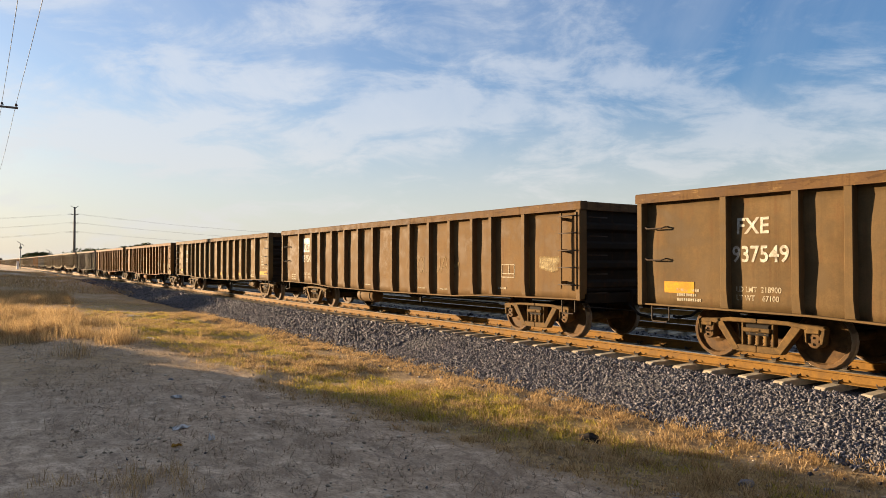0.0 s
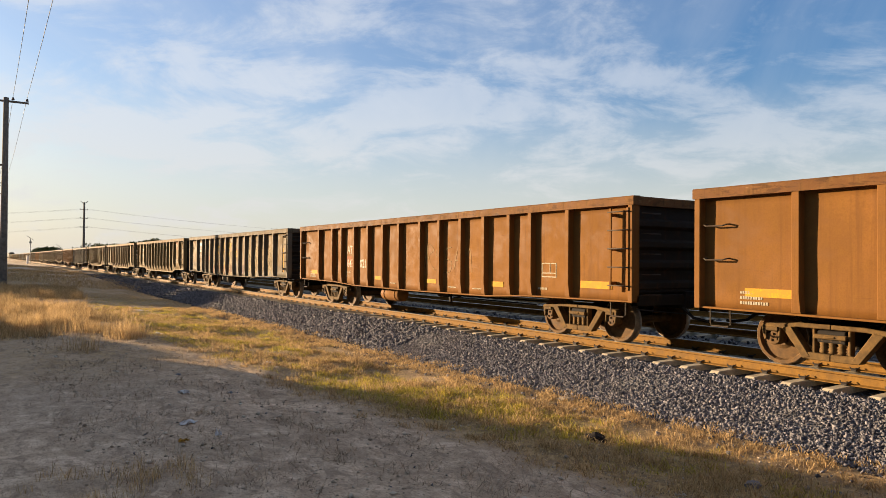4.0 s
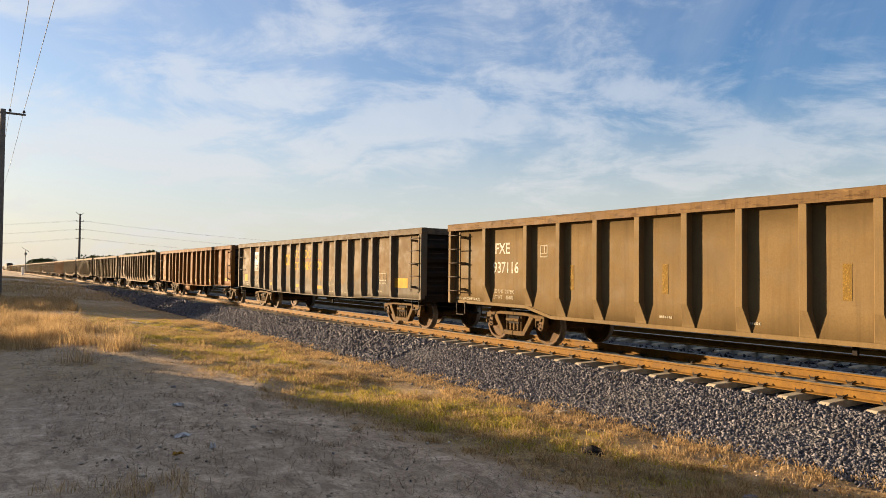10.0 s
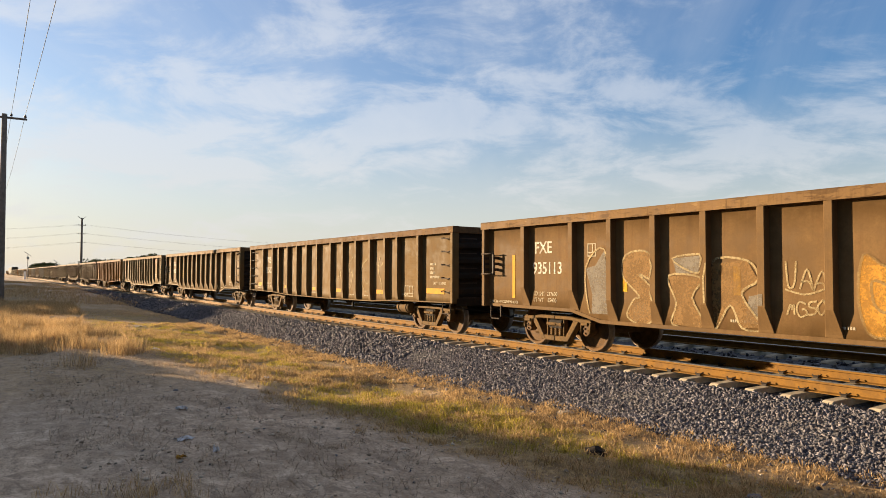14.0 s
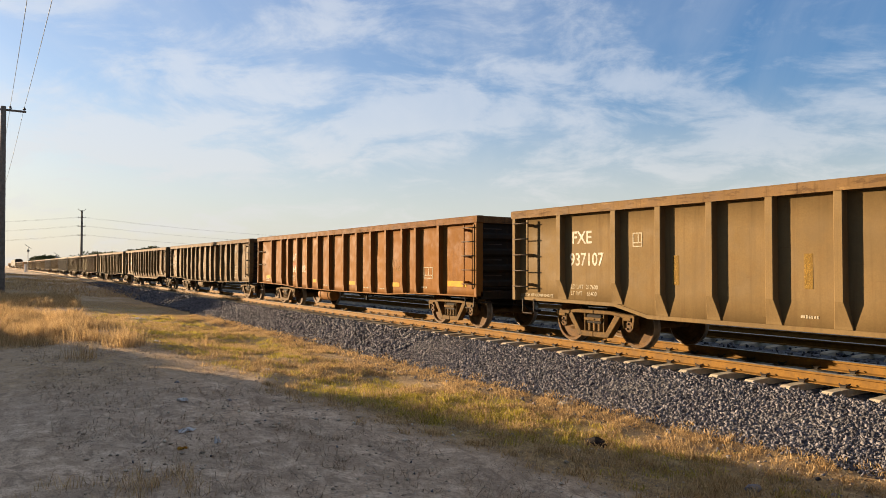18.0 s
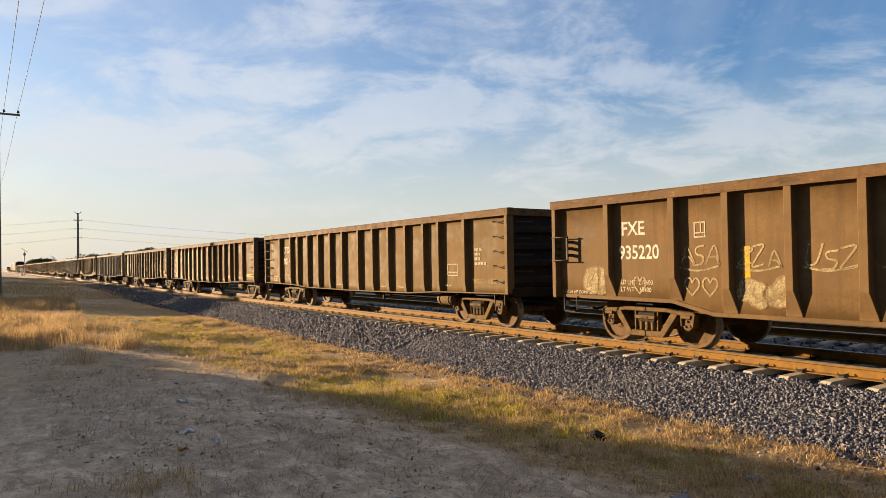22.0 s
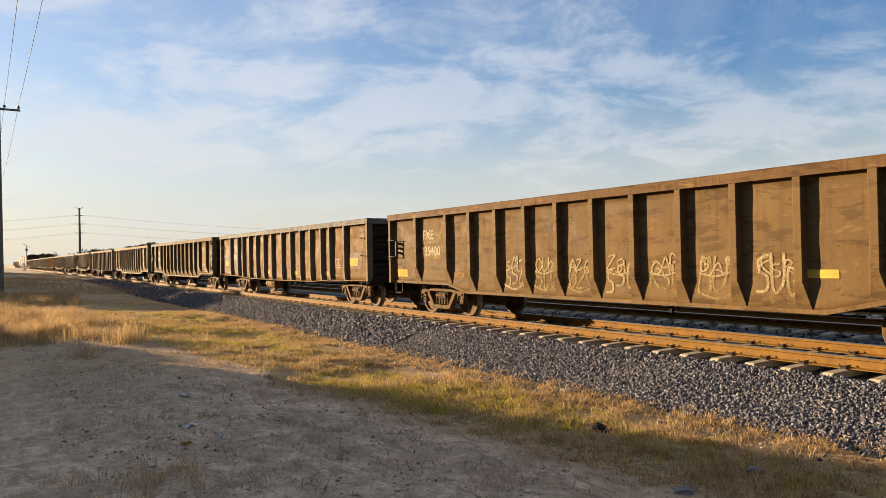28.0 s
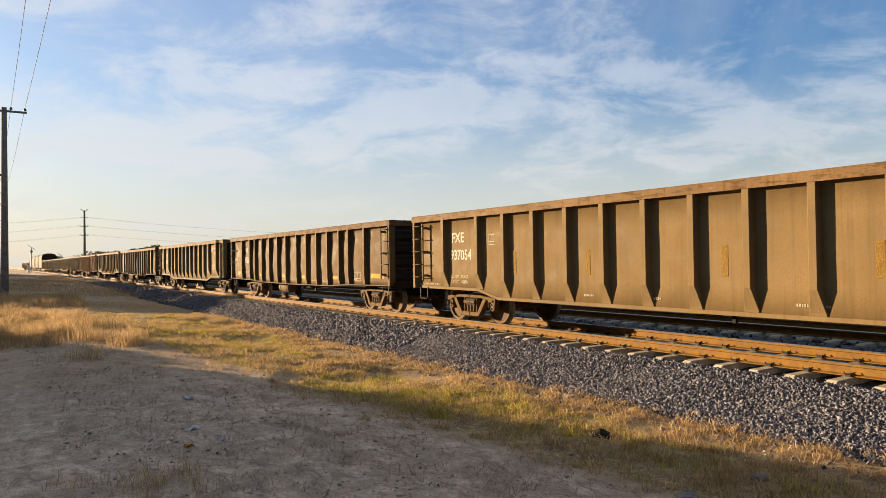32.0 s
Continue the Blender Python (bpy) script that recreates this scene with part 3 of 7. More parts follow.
def bed_z(y):
    """Cross-section of the ballast bed under both tracks."""
    y = np.asarray(y, float)
    top = np.full_like(y, -0.235)
    lo, hi = TRACK_Y - 1.62, TRACK3_Y + 6.0
    z = np.where(y < lo, -0.235 - (lo - y) * 0.27, top)
    for cy in (TRACK_Y, TRACK2_Y, TRACK3_Y):
        z = np.where(np.abs(y - cy) < 1.34, -0.285, z)
    return np.where(y > hi, -0.235 - (y - hi) * 0.27, z)


def make_bed():
    ys = np.concatenate([np.linspace(TOE_Y - 0.25, TRACK_Y - 1.5, 12), np.array([-1.36, -1.32, 0, 1.32, 1.36]) + TRACK_Y, np.array([-1.36, -1.32, 0, 1.32, 1.36]) + TRACK2_Y, np.array([-1.36, -1.32, 0, 1.32, 1.36]) + TRACK3_Y, np.linspace(TRACK3_Y + 5, TRACK3_Y + 8.5, 6)])
    xs = np.concatenate([-np.geomspace(60, 900, 40)[::-1], np.arange(-59, 20, 0.35), np.linspace(20, 60, 12)])
    X, Y = np.meshgrid(xs, ys, indexing="ij")
    Z = bed_z(Y) + 0.05 * (vnoise(X, Y, 1.3, 8) - 0.5) * sstep(TRACK_Y - 1.4, TRACK_Y - 1.9, Y) + 0.02 * (vnoise(X, Y, 0.4, 9) - 0.5)
    n, m = X.shape
    i = np.arange(n * m).reshape(n, m)
    faces = np.stack([i[:-1, :-1], i[1:, :-1], i[1:, 1:], i[:-1, 1:]], -1).reshape(-1, 4)
    me = raw_mesh("ballast_bed", np.stack([X, Y, Z], -1), faces, "ballast")
    tagged(new("ballast_bed", me), "grey crushed-stone ballast bed under the tracks", "ballast", kind="structure")


make_bed()


def rail_geo(x0, x1):
    """Flat-bottomed rail, head at z = 0; slots: rusted steel, polished top."""
    g = Geo()
    half = [(0.0, -0.178), (0.072, -0.178), (0.072, -0.166), (0.012, -0.148), (0.009, -0.050), (0.035, -0.038), (0.036, -0.010), (0.028, 0.0)]
    poly = [(y, z) for y, z in half[1:]] + [(-y, z) for y, z in half[1:][::-1]]
    n = len(poly)
    g.add([(x0, y, z) for y, z in poly] + [(x1, y, z) for y, z in poly], [tuple(range(n)), tuple(range(n, 2 * n))[::-1]])
    for i in range(n):
        j = (i + 1) % n
        top = poly[i][1] > -0.011 and poly[j][1] > -0.011
        g.add([(x0, *poly[i]), (x0, *poly[j]), (x1, *poly[j]), (x1, *poly[i])], [(0, 1, 2, 3)], 1 if top else 0)
    me = bpy.data.meshes.new("rail")
    me.from_pydata(g.v, [], g.f)
    me.polygons.foreach_set("material_index", g.mi)
    bm = bmesh.new()
    bm.from_mesh(me)
    bmesh.ops.remove_doubles(bm, verts=bm.verts, dist=1e-5)
    bmesh.ops.recalc_face_normals(bm, faces=bm.faces)
    bm.to_mesh(me)
    bm.free()
    return me


def tie_mesh():
    """Concrete tie, 2.6 m long, bevelled, lower in its middle."""
    g = Geo()
    prof = [(-1.30, -0.40), (1.30, -0.40), (1.30, -0.23), (1.24, -0.195), (0.5, -0.185), (0.3, -0.215), (-0.3, -0.215), (-0.5, -0.185), (-1.24, -0.195), (-1.30, -0.23)]
    n = len(prof)
    vs = [(-0.120 if z < -0.3 else -0.085, y, z) for y, z in prof] + [(0.120 if z < -0.3 else 0.085, y, z) for y, z in prof]
    g.add(vs, [tuple(range(n)), tuple(range(n, 2 * n))[::-1]] + [(i, i + n, (i + 1) % n + n, (i + 1) % n) for i in range(n)])
    return g.mesh("tie", 0.012)


def clip_geo(g, x, y, s):
    """A sprung rail clip on the foot of the rail; s: side."""
    g.box(x - 0.04, x + 0.04, y + s * 0.085 - 0.018, y + s * 0.085 + 0.018, -0.18, -0.14)
    pts = [(x - 0.075, y + s * 0.055, -0.125), (x - 0.04, y + s * 0.11, -0.14), (x + 0.05, y + s * 0.10, -0.14), (x + 0.085, y + s * 0.055, -0.115)]
    g.tube(pts, 0.011, 4)


def make_track(cy, near):
    tr = tagged(new("railway_track"), "railway track with rusted rails on concrete ties" if near else "second railway track in the shade beyond the train", "railway track", "tracks", "structure")
    tr.location = (0, cy, 0)
    rm = rail_geo(*TRACK_X)
    for s in (-1, 1):
        hang("rail", rm, ["rail", "railhead"], tr, m=pose(0, s * GAUGE / 2, 0))
    tm = tie_mesh()
    x, n, rest = 7.0, 0, []
    while x > TRACK_X[0]:
        if near and n < 230 or not near and 12 < n < 60:
            hang("tie", tm, "tie", tr, m=pose(x, RNG.normal(0, 0.012), RNG.normal(0, 0.004), 0, 0, RNG.normal(0, 0.5)))
        elif x > -420:
            rest.append(x)
        x -= TIE_STEP
        n += 1
    for k in range(80):
        rest.append(7.0 + TIE_STEP * (k + 1))
    g = Geo()
    tv, tf = [tuple(v.co) for v in tm.vertices], [tuple(p.vertices) for p in tm.polygons]
    for x in rest:
        g.add([(a + x, b, c) for a, b, c in tv], tf)
    me = bpy.data.meshes.new("far_ties")
    me.from_pydata(g.v, [], g.f)
    tagged(hang("far_ties", me, "tie", tr), kind="stuff")
    if near:
        g = Geo()
        for i in range(140):
            for r in (-1, 1):
                for s in (-1, 1):
                    clip_geo(g, 7.0 - TIE_STEP * i, r * GAUGE / 2, s)
        me = bpy.data.meshes.new("rail_clips")
        me.from_pydata(g.v, [], g.f)
        tagged(hang("rail_clips", me, "clip", tr), kind="stuff")


make_track(TRACK_Y, True)
make_track(TRACK2_Y, False)
make_track(TRACK3_Y, False)


# ---- the train: open gondola cars ----
HALF = 8.0            # half the body's length
SIDE, FACE = 1.465, 1.60   # side sheet and rib face, from the middle
TOP, CHORD = 2.77, 0.165
TRUCK_X, AXLE, WHEEL_R = 6.08, 0.89, 0.43
LINE_A = (-6.30, -5.15, -4.42, -3.47, -2.51, -1.54, -0.58, 0.58, 1.54, 2.51, 3.47, 4.42, 5.15, 6.30)
LINE_B = (-6.53, -5.06, -4.04, -3.02, -2.00, -1.00, 0.0, 1.00, 2.00, 3.02, 4.04, 5.06, 6.53)
# bottom edge of the side: (distance from the middle, height)
EDGE = {"straight": ((0, 0.74), (3.6, 0.76), (5.0, 0.83), (8.0, 0.86)),
        "belly": ((0, 0.66), (4.35, 0.66), (5.15, 0.84), (8.0, 0.86))}
MESH, DENTS = {}, {}


def keep(key, make):
    if key not in MESH:
        MESH[key] = make()
    return MESH[key]


def edge_z(form, x):
    return float(np.interp(abs(x), *zip(*EDGE[form])))


def side_sheet(form, ribs, dent, seed):
    """The plate between the ribs, pillowed and dented, with its thickness."""
    xs = sorted(set(np.round(np.concatenate([np.linspace(-HALF, HALF, 113 if dent > 0.005 else 33), [s * v[0] for v in EDGE[form] for s in (-1, 1)]]), 4)))
    rows = 13 if dent > 0.005 else 5
    marks = np.array([-HALF, *ribs, HALF])
    vs = []
    for lay in (0, 1):
        for x in xs:
            z0 = edge_z(form, x)
            j = np.clip(np.searchsorted(marks, x) - 1, 0, len(marks) - 2)
            u = (x - marks[j]) / (marks[j + 1] - marks[j])
            for i in range(rows):
                v = i / (rows - 1)
                z = z0 + (TOP - CHORD + 0.02 - z0) * v
                nz = noise.noise(Vector((x * 1.1 + seed * 7, z * 1.6, seed)))
                nf = noise.noise(Vector((x * 3.4, z * 2.3 + seed, 5.0)))
                d = dent * (math.sin(math.pi * u) * math.sin(math.pi * min(1, v * 1.15)) * 0.9 + nz * 0.9 + nf * 0.45) if 0 < i < rows - 1 else 0
                vs.append((x, -(SIDE + max(-0.03, min(0.075, d))) + (0.016 if lay else 0), z))
    n, m = len(xs), rows
    idx = np.arange(2 * n * m).reshape(2, n, m)
    fs = []
    for a in range(n - 1):
        for b in range(m - 1):
            fs.append((idx[0, a, b], idx[0, a + 1, b], idx[0, a + 1, b + 1], idx[0, a, b + 1]))
            fs.append((idx[1, a, b], idx[1, a, b + 1], idx[1, a + 1, b + 1], idx[1, a + 1, b]))
        for b in (0, m - 1):
            fs.append((idx[0, a, b], idx[1, a, b], idx[1, a + 1, b], idx[0, a + 1, b]))
    grid = np.array([[-vs[a * m + b][1] - SIDE for b in range(m)] for a in range(n)])
    DENTS[(form, dent, seed - 1)] = (np.array(xs), grid)
    me = bpy.data.meshes.new("side_sheet")
    me.from_pydata(vs, [], [tuple(int(i) for i in f) for f in fs])
    me.shade_smooth()
    return me


def rib_mesh(form, z0):
    g = Geo()
    zt = TOP - CHORD + 0.005
    if form == "belly":
        # the rib runs in and spreads out to the sill at its foot
        levels = [(zt, 0.062, FACE), (z0 + 0.44, 0.062, FACE), (z0 + 0.10, 0.125, SIDE + 0.025), (z0 + 0.05, 0.13, SIDE + 0.015)]
    else:
        levels = [(zt, 0.058, FACE), (z0 + 0.30, 0.058, FACE), (z0 + 0.06, 0.070, FACE - 0.02), (z0 + 0.02, 0.075, FACE - 0.03)]
    vs = []
    for z, w, y in levels:
        vs += [(-w, -SIDE + 0.01, z), (-w, -y, z), (w, -y, z), (w, -SIDE + 0.01, z)]
    fs = [(0, 1, 2, 3), tuple(range(len(vs) - 4, len(vs)))[::-1]]
    for k in range(len(levels) - 1):
        fs += [(4 * k + i, 4 * k + (i + 1) % 4, 4 * k + 4 + (i + 1) % 4, 4 * k + 4 + i) for i in range(4)]
    g.add(vs, fs)
    return g.mesh("rib", 0.008)


def chord_mesh(length, along):
    """Top rail: a square tube with rounded edges, slightly beaten."""
    g = Geo()
    n = 24
    prof = [(0.0, -CHORD), (0.19, -CHORD), (0.19, -0.02), (0.17, 0.0), (0.02, 0.0), (0.0, -0.02)]
    vs = []
    for i in range(n + 1):
        t = -length / 2 + length * i / n
        for y, z in prof:
            w = 0.006 * noise.noise(Vector((t * 1.3, y * 9, length)))
            vs.append((t, y + w, z + w) if along else (y + w, t, z + w))
    m = len(prof)
    fs = [(i * m + j, i * m + (j + 1) % m, (i + 1) * m + (j + 1) % m, (i + 1) * m + j) for i in range(n) for j in range(m)]
    fs += [tuple(range(m)), tuple(range(n * m, n * m + m))[::-1]]
    g.add(vs, fs)
    return g.mesh("top_rail")


def sill_mesh(form):
    """Flange along the bottom edge of the side."""
    g = Geo()
    xs = sorted({s * v[0] for v in EDGE[form] for s in (-1, 1)})
    out = FACE - 0.03 if form == "straight" else SIDE + 0.02
    h = 0.030 if form == "straight" else 0.07
    vs = []
    for x in xs:
        z = edge_z(form, x)
        vs += [(x, -out, z - 0.015), (x, -out, z - 0.015 + h), (x, -SIDE + 0.02, z - 0.015 + h), (x, -SIDE + 0.02, z - 0.015)]
    fs = [(0, 1, 2, 3), tuple(range(len(vs) - 4, len(vs)))[::-1]]
    for k in range(len(xs) - 1):
        fs += [(4 * k + i, 4 * k + (i + 1) % 4, 4 * k + 4 + (i + 1) % 4, 4 * k + 4 + i) for i in range(4)]
    g.add(vs, fs)
    return g.mesh("side_sill", 0.005)


def ladder_mesh(w, z0, z1):
    g = Geo()
    for x in (-w / 2, w / 2):
        g.box(x - 0.025, x + 0.025, -FACE - 0.02, -FACE + 0.01, z0, z1)
        for z in (z0 + 0.12, (z0 + z1) / 2, z1 - 0.12):
            g.box(x - 0.03, x + 0.03, -FACE - 0.005, -SIDE + 0.01, z - 0.03, z + 0.03)
    return g.mesh("ladder", 0.004)


def rung_mesh(w):
    g = Geo()
    g.tube([(-w / 2 - 0.05, 0, 0), (w / 2 + 0.05, 0, 0)], 0.013, 6)
    return g.mesh("rung", 0, True)


def grab_mesh(w, flip=1):
    """A bent grab iron with its bolting lugs."""
    g = Geo()
    g.tube([(-w / 2, 0.16, 0.03), (-w / 2, 0.02, 0.02), (-w / 2 + 0.05, 0, 0), (w / 2 - 0.05, 0, 0), (w / 2, 0.02, 0.02), (w / 2, 0.16, 0.03)], 0.013, 6)
    for s in (-1, 1):
        g.box(s * w / 2 - 0.04, s * w / 2 + 0.04, 0.14, 0.175, 0.0, 0.065)
    return g.mesh("grab_iron")


def stirrup_mesh():
    g = Geo()
    g.tube([(-0.18, 0, 0), (-0.18, 0, -0.26), (-0.15, -0.02, -0.30), (0.15, -0.02, -0.30), (0.18, 0, -0.26), (0.18, 0, 0)], 0.014, 6)
    return g.mesh("sill_step")


def end_mesh():
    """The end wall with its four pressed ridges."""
    g = Geo()
    prof = [(-0.03, 0.78), (0.10, 0.78), (0.10, 0.97), (0.0, 0.98)]
    for z in (1.14, 1.52, 1.90, 2.28):
        prof += [(0.0, z - 0.10), (0.085, z - 0.05), (0.085, z + 0.05), (0.0, z + 0.10)]
    prof += [(0.0, TOP - CHORD), (-0.03, TOP - CHORD)]
    n = len(prof)
    g.add([(x, -SIDE, z) for x, z in prof] + [(x, SIDE, z) for x, z in prof], [(i, (i + 1) % n, (i + 1) % n + n, i + n) for i in range(n)])
    return g.mesh("end_wall", 0.008)


def post_mesh():
    g = Geo()
    g.box(-0.055, 0.055, -FACE, -SIDE + 0.06, 0.84, TOP - CHORD + 0.005)
    return g.mesh("corner_post", 0.010)


def floor_mesh():
    g = Geo()
    g.box(-HALF + 0.03, HALF - 0.03, -SIDE + 0.02, SIDE - 0.02, 1.02, 1.07)
    return g.mesh("floor_plate")


def centre_sill():
    g = Geo()
    g.box(-HALF - 0.05, HALF + 0.05, -0.18, 0.18, 0.70, 1.02)
    for x in (-4.2, -2.8, -1.4, 0.0, 1.4, 2.8, 4.2):
        g.prism([(-1.40, 0.84), (-0.2, 0.70), (0.2, 0.70), (1.40, 0.84), (1.40, 1.02), (-1.40, 1.02)], x - 0.05, x + 0.05, "x")
    for x in (-TRUCK_X, TRUCK_X):
        g.prism([(-1.42, 0.92), (-0.4, 0.80), (0.4, 0.80), (1.42, 0.92), (1.42, 1.02), (-1.42, 1.02)], x - 0.2, x + 0.2, "x")
    return g.mesh("centre_sill", 0.006)


def coupler_mesh():
    g = Geo()
    g.box(0.0, 0.45, -0.09, 0.09, 0.76, 0.94)
    g.prism([(0.42, -0.14), (0.62, -0.16), (0.70, -0.06), (0.60, 0.0), (0.66, 0.10), (0.58, 0.15), (0.42, 0.13)], 0.70, 1.0, "z")
    g.tube([(0.05, -0.25, 0.72), (0.30, -0.26, 0.55), (0.55, -0.20, 0.50), (0.66, -0.18, 0.52)], 0.03, 6)
    g.tube([(-0.02, -1.45, 0.72), (0.22, -1.25, 0.70), (0.26, -0.4, 0.62)], 0.014, 5)
    return g.mesh("coupler", 0.012)


def wheelset_mesh():
    """Two wheels, axle and bearing caps; slots: rusted steel, polished tread."""
    g = Geo()
    r = WHEEL_R
    for s in (-1, 1):
        y = lambda d: s * (GAUGE / 2 + d)
        g.lathe([(0.10, y(0.055)), (0.13, y(0.06)), (0.19, y(0.025)), (r - 0.085, y(0.015)), (r - 0.06, y(0.066)), (r - 0.012, y(0.07))], n=22)
        g.lathe([(r - 0.012, y(0.07)), (r, y(0.055)), (r + 0.004, y(-0.035)), (r + 0.028, y(-0.055)), (r + 0.028, y(-0.07)), (r + 0.004, y(-0.078))], n=22, mat=1)
        g.lathe([(r + 0.004, y(-0.078)), (r - 0.06, y(-0.075)), (r - 0.085, y(-0.03)), (0.19, y(-0.02)), (0.12, y(-0.07)), (0.08, y(-0.09))], n=22)
        g.lathe([(0.09, y(0.05)), (0.09, y(0.13)), (0.115, y(0.14)), (0.115, y(0.27)), (0.10, y(0.285)), (0.06, y(0.29)), (0.0, y(0.292))], n=16)
        for k in range(3):
            a = 2 * math.pi * k / 3
            cx, cz = 0.055 * math.cos(a), 0.055 * math.sin(a)
            g.box(cx - 0.016, cx + 0.016, min(y(0.28), y(0.312)), max(y(0.28), y(0.312)), cz - 0.016, cz + 0.016)
    g.lathe([(0.085, -0.78), (0.08, 0.0), (0.085, 0.78)], n=12)
    return g.mesh("wheelset", 0, False)


def bolster_mesh():
    g = Geo()
    g.prism([(-1.06, 0.43), (-0.5, 0.36), (0.5, 0.36), (1.06, 0.43), (1.06, 0.60), (0.4, 0.70), (-0.4, 0.70), (-1.06, 0.60)], -0.20, 0.20, "x")
    g.lathe([(0.0, 0.69), (0.2, 0.69), (0.2, 0.80), (0.0, 0.80)], axis="z", n=16)
    return g.mesh("truck", 0.012)


def frame_mesh():
    """Cast side frame: arched top member, sloping struts, spring seat and the jaws over the bearings."""
    g = Geo()
    a, b = -1.075, -0.935
    for s in (-1, 1):
        q = lambda pts: [(s * x, z) for x, z in (pts if s > 0 else pts[::-1])]
        g.prism(q([(0.0, 0.625), (0.50, 0.625), (0.70, 0.585), (1.05, 0.575), (1.08, 0.61), (1.04, 0.645), (0.70, 0.665), (0.46, 0.695), (0.0, 0.695)]), a, b)
        g.prism(q([(0.58, 0.63), (0.285, 0.205), (0.40, 0.165), (0.73, 0.60)]), a - 0.015, b)
        g.prism(q([(0.0, 0.165), (0.30, 0.165), (0.42, 0.18), (0.33, 0.275), (0.0, 0.265)]), a - 0.01, b)
        g.prism(q([(0.755, 0.59), (0.765, 0.40), (0.80, 0.39), (0.80, 0.59)]), a, b)
        g.prism(q([(0.985, 0.585), (0.985, 0.40), (1.03, 0.38), (1.07, 0.60)]), a, b)
        g.box(s * 0.89 - 0.10, s * 0.89 + 0.10, a - 0.02, b, 0.535, 0.60)
        g.box(s * 0.255 - 0.022, s * 0.255 + 0.022, a + 0.02, b, 0.26, 0.63)
    g.box(-0.235, 0.235, a - 0.035, b, 0.485, 0.55)
    g.box(-0.08, 0.08, a - 0.05, b, 0.50, 0.535)
    return g.mesh("side_frame", 0.012)


def spring_mesh():
    g = Geo()
    prof = []
    for k in range(11):
        z = 0.275 + 0.21 * k / 10
        prof.append((0.062 if k % 2 else 0.045, z))
    g.lathe([(0.0, 0.275)] + prof + [(0.0, 0.485)], axis="z", n=8)
    return g.mesh("spring", 0, True)


def brake_mesh():
    """Brake beam and shoes between the wheels of a truck."""
    g = Geo()
    for s in (-1, 1):
        g.prism([(s * 0.30, 0.30), (s * 0.38, 0.30), (s * 0.38, 0.40), (s * 0.30, 0.40)][::s], -0.82, 0.82)
        for y in (-0.75, 0.75):
            g.prism([(s * 0.385, 0.30), (s * 0.45, 0.34), (s * 0.45, 0.50), (s * 0.385, 0.48)][::s], y - 0.045, y + 0.045)
    return g.mesh("brake_beam", 0.006)


def tank_mesh(r, length):
    g = Geo()
    h = length / 2
    g.lathe([(0, -h), (r * 0.6, -h + 0.01), (r * 0.93, -h + 0.05), (r, -h + 0.10), (r, h - 0.10), (r * 0.93, h - 0.05), (r * 0.6, h - 0.01), (0, h)], axis="x", n=20)
    for x in (-h * 0.55, h * 0.55):
        g.lathe([(r + 0.002, x - 0.03), (r + 0.012, x - 0.03), (r + 0.012, x + 0.03), (r + 0.002, x + 0.03)], axis="x", n=20)
        g.box(x - 0.03, x + 0.03, -0.02, 0.02, r, r + 0.22)
    return g.mesh("air_tank", 0, True)


def rigging_mesh():
    """Brake cylinder, levers and pipes hung under the floor."""
    g = Geo()
    g.lathe([(0, -0.25), (0.13, -0.25), (0.13, 0.15), (0.05, 0.2), (0.03, 0.5)], (1.0, -1.0, 0.72), "x", 14)
    g.box(1.46, 1.53, -1.20, -1.14, 0.50, 0.84)
    g.tube([(1.10, -1.17, 0.70), (1.95, -1.17, 0.66)], 0.02, 5)
    g.tube([(-6.9, -0.35, 0.66), (-3, -0.45, 0.62), (1, -0.5, 0.62), (6.9, -0.35, 0.66)], 0.022, 5)
    g.tube([(1.5, -1.1, 0.62), (4.6, -0.9, 0.60)], 0.018, 5)
    return g.mesh("brake_rigging", 0.004)


FONT = bpy.data.curves.new("lettering", "FONT")


def text_mesh(words, size, wide=1.0):
    """Letters as a flat sheet of paint in the x-z plane, facing the camera's side."""
    FONT.body, FONT.size, FONT.align_x, FONT.align_y = words, size * 1.39, "LEFT", "BOTTOM_BASELINE"
    FONT.resolution_u, FONT.offset = 3, 0.005 if size > 0.15 else 0.002
    ob = bpy.data.objects.new("lettering", FONT)
    scene.collection.objects.link(ob)
    me = bpy.data.meshes.new_from_object(ob.evaluated_get(bpy.context.evaluated_depsgraph_get()))
    bpy.data.objects.remove(ob)
    for v in me.vertices:
        v.co = (v.co.x * wide, 0.0, v.co.y)
    me.name = "lettering"
    return me


def bars_mesh(rows):
    """Plain bars: (x, z, width, height)."""
    g = Geo()
    for x, z, w, h in rows:
        g.box(x, x + w, -0.0015, 0.0015, z, z + h)
    return g.mesh("bars")


def word_bars(x, z, h, n, step=0.8, seed=0):
    """One upright bar for each sign of a word that is not lettered."""
    rd = random.Random(seed)
    return [(x + i * h * step, z, h * step * rd.uniform(0.62, 0.78), h * rd.uniform(0.85, 1.0)) for i in range(n)]


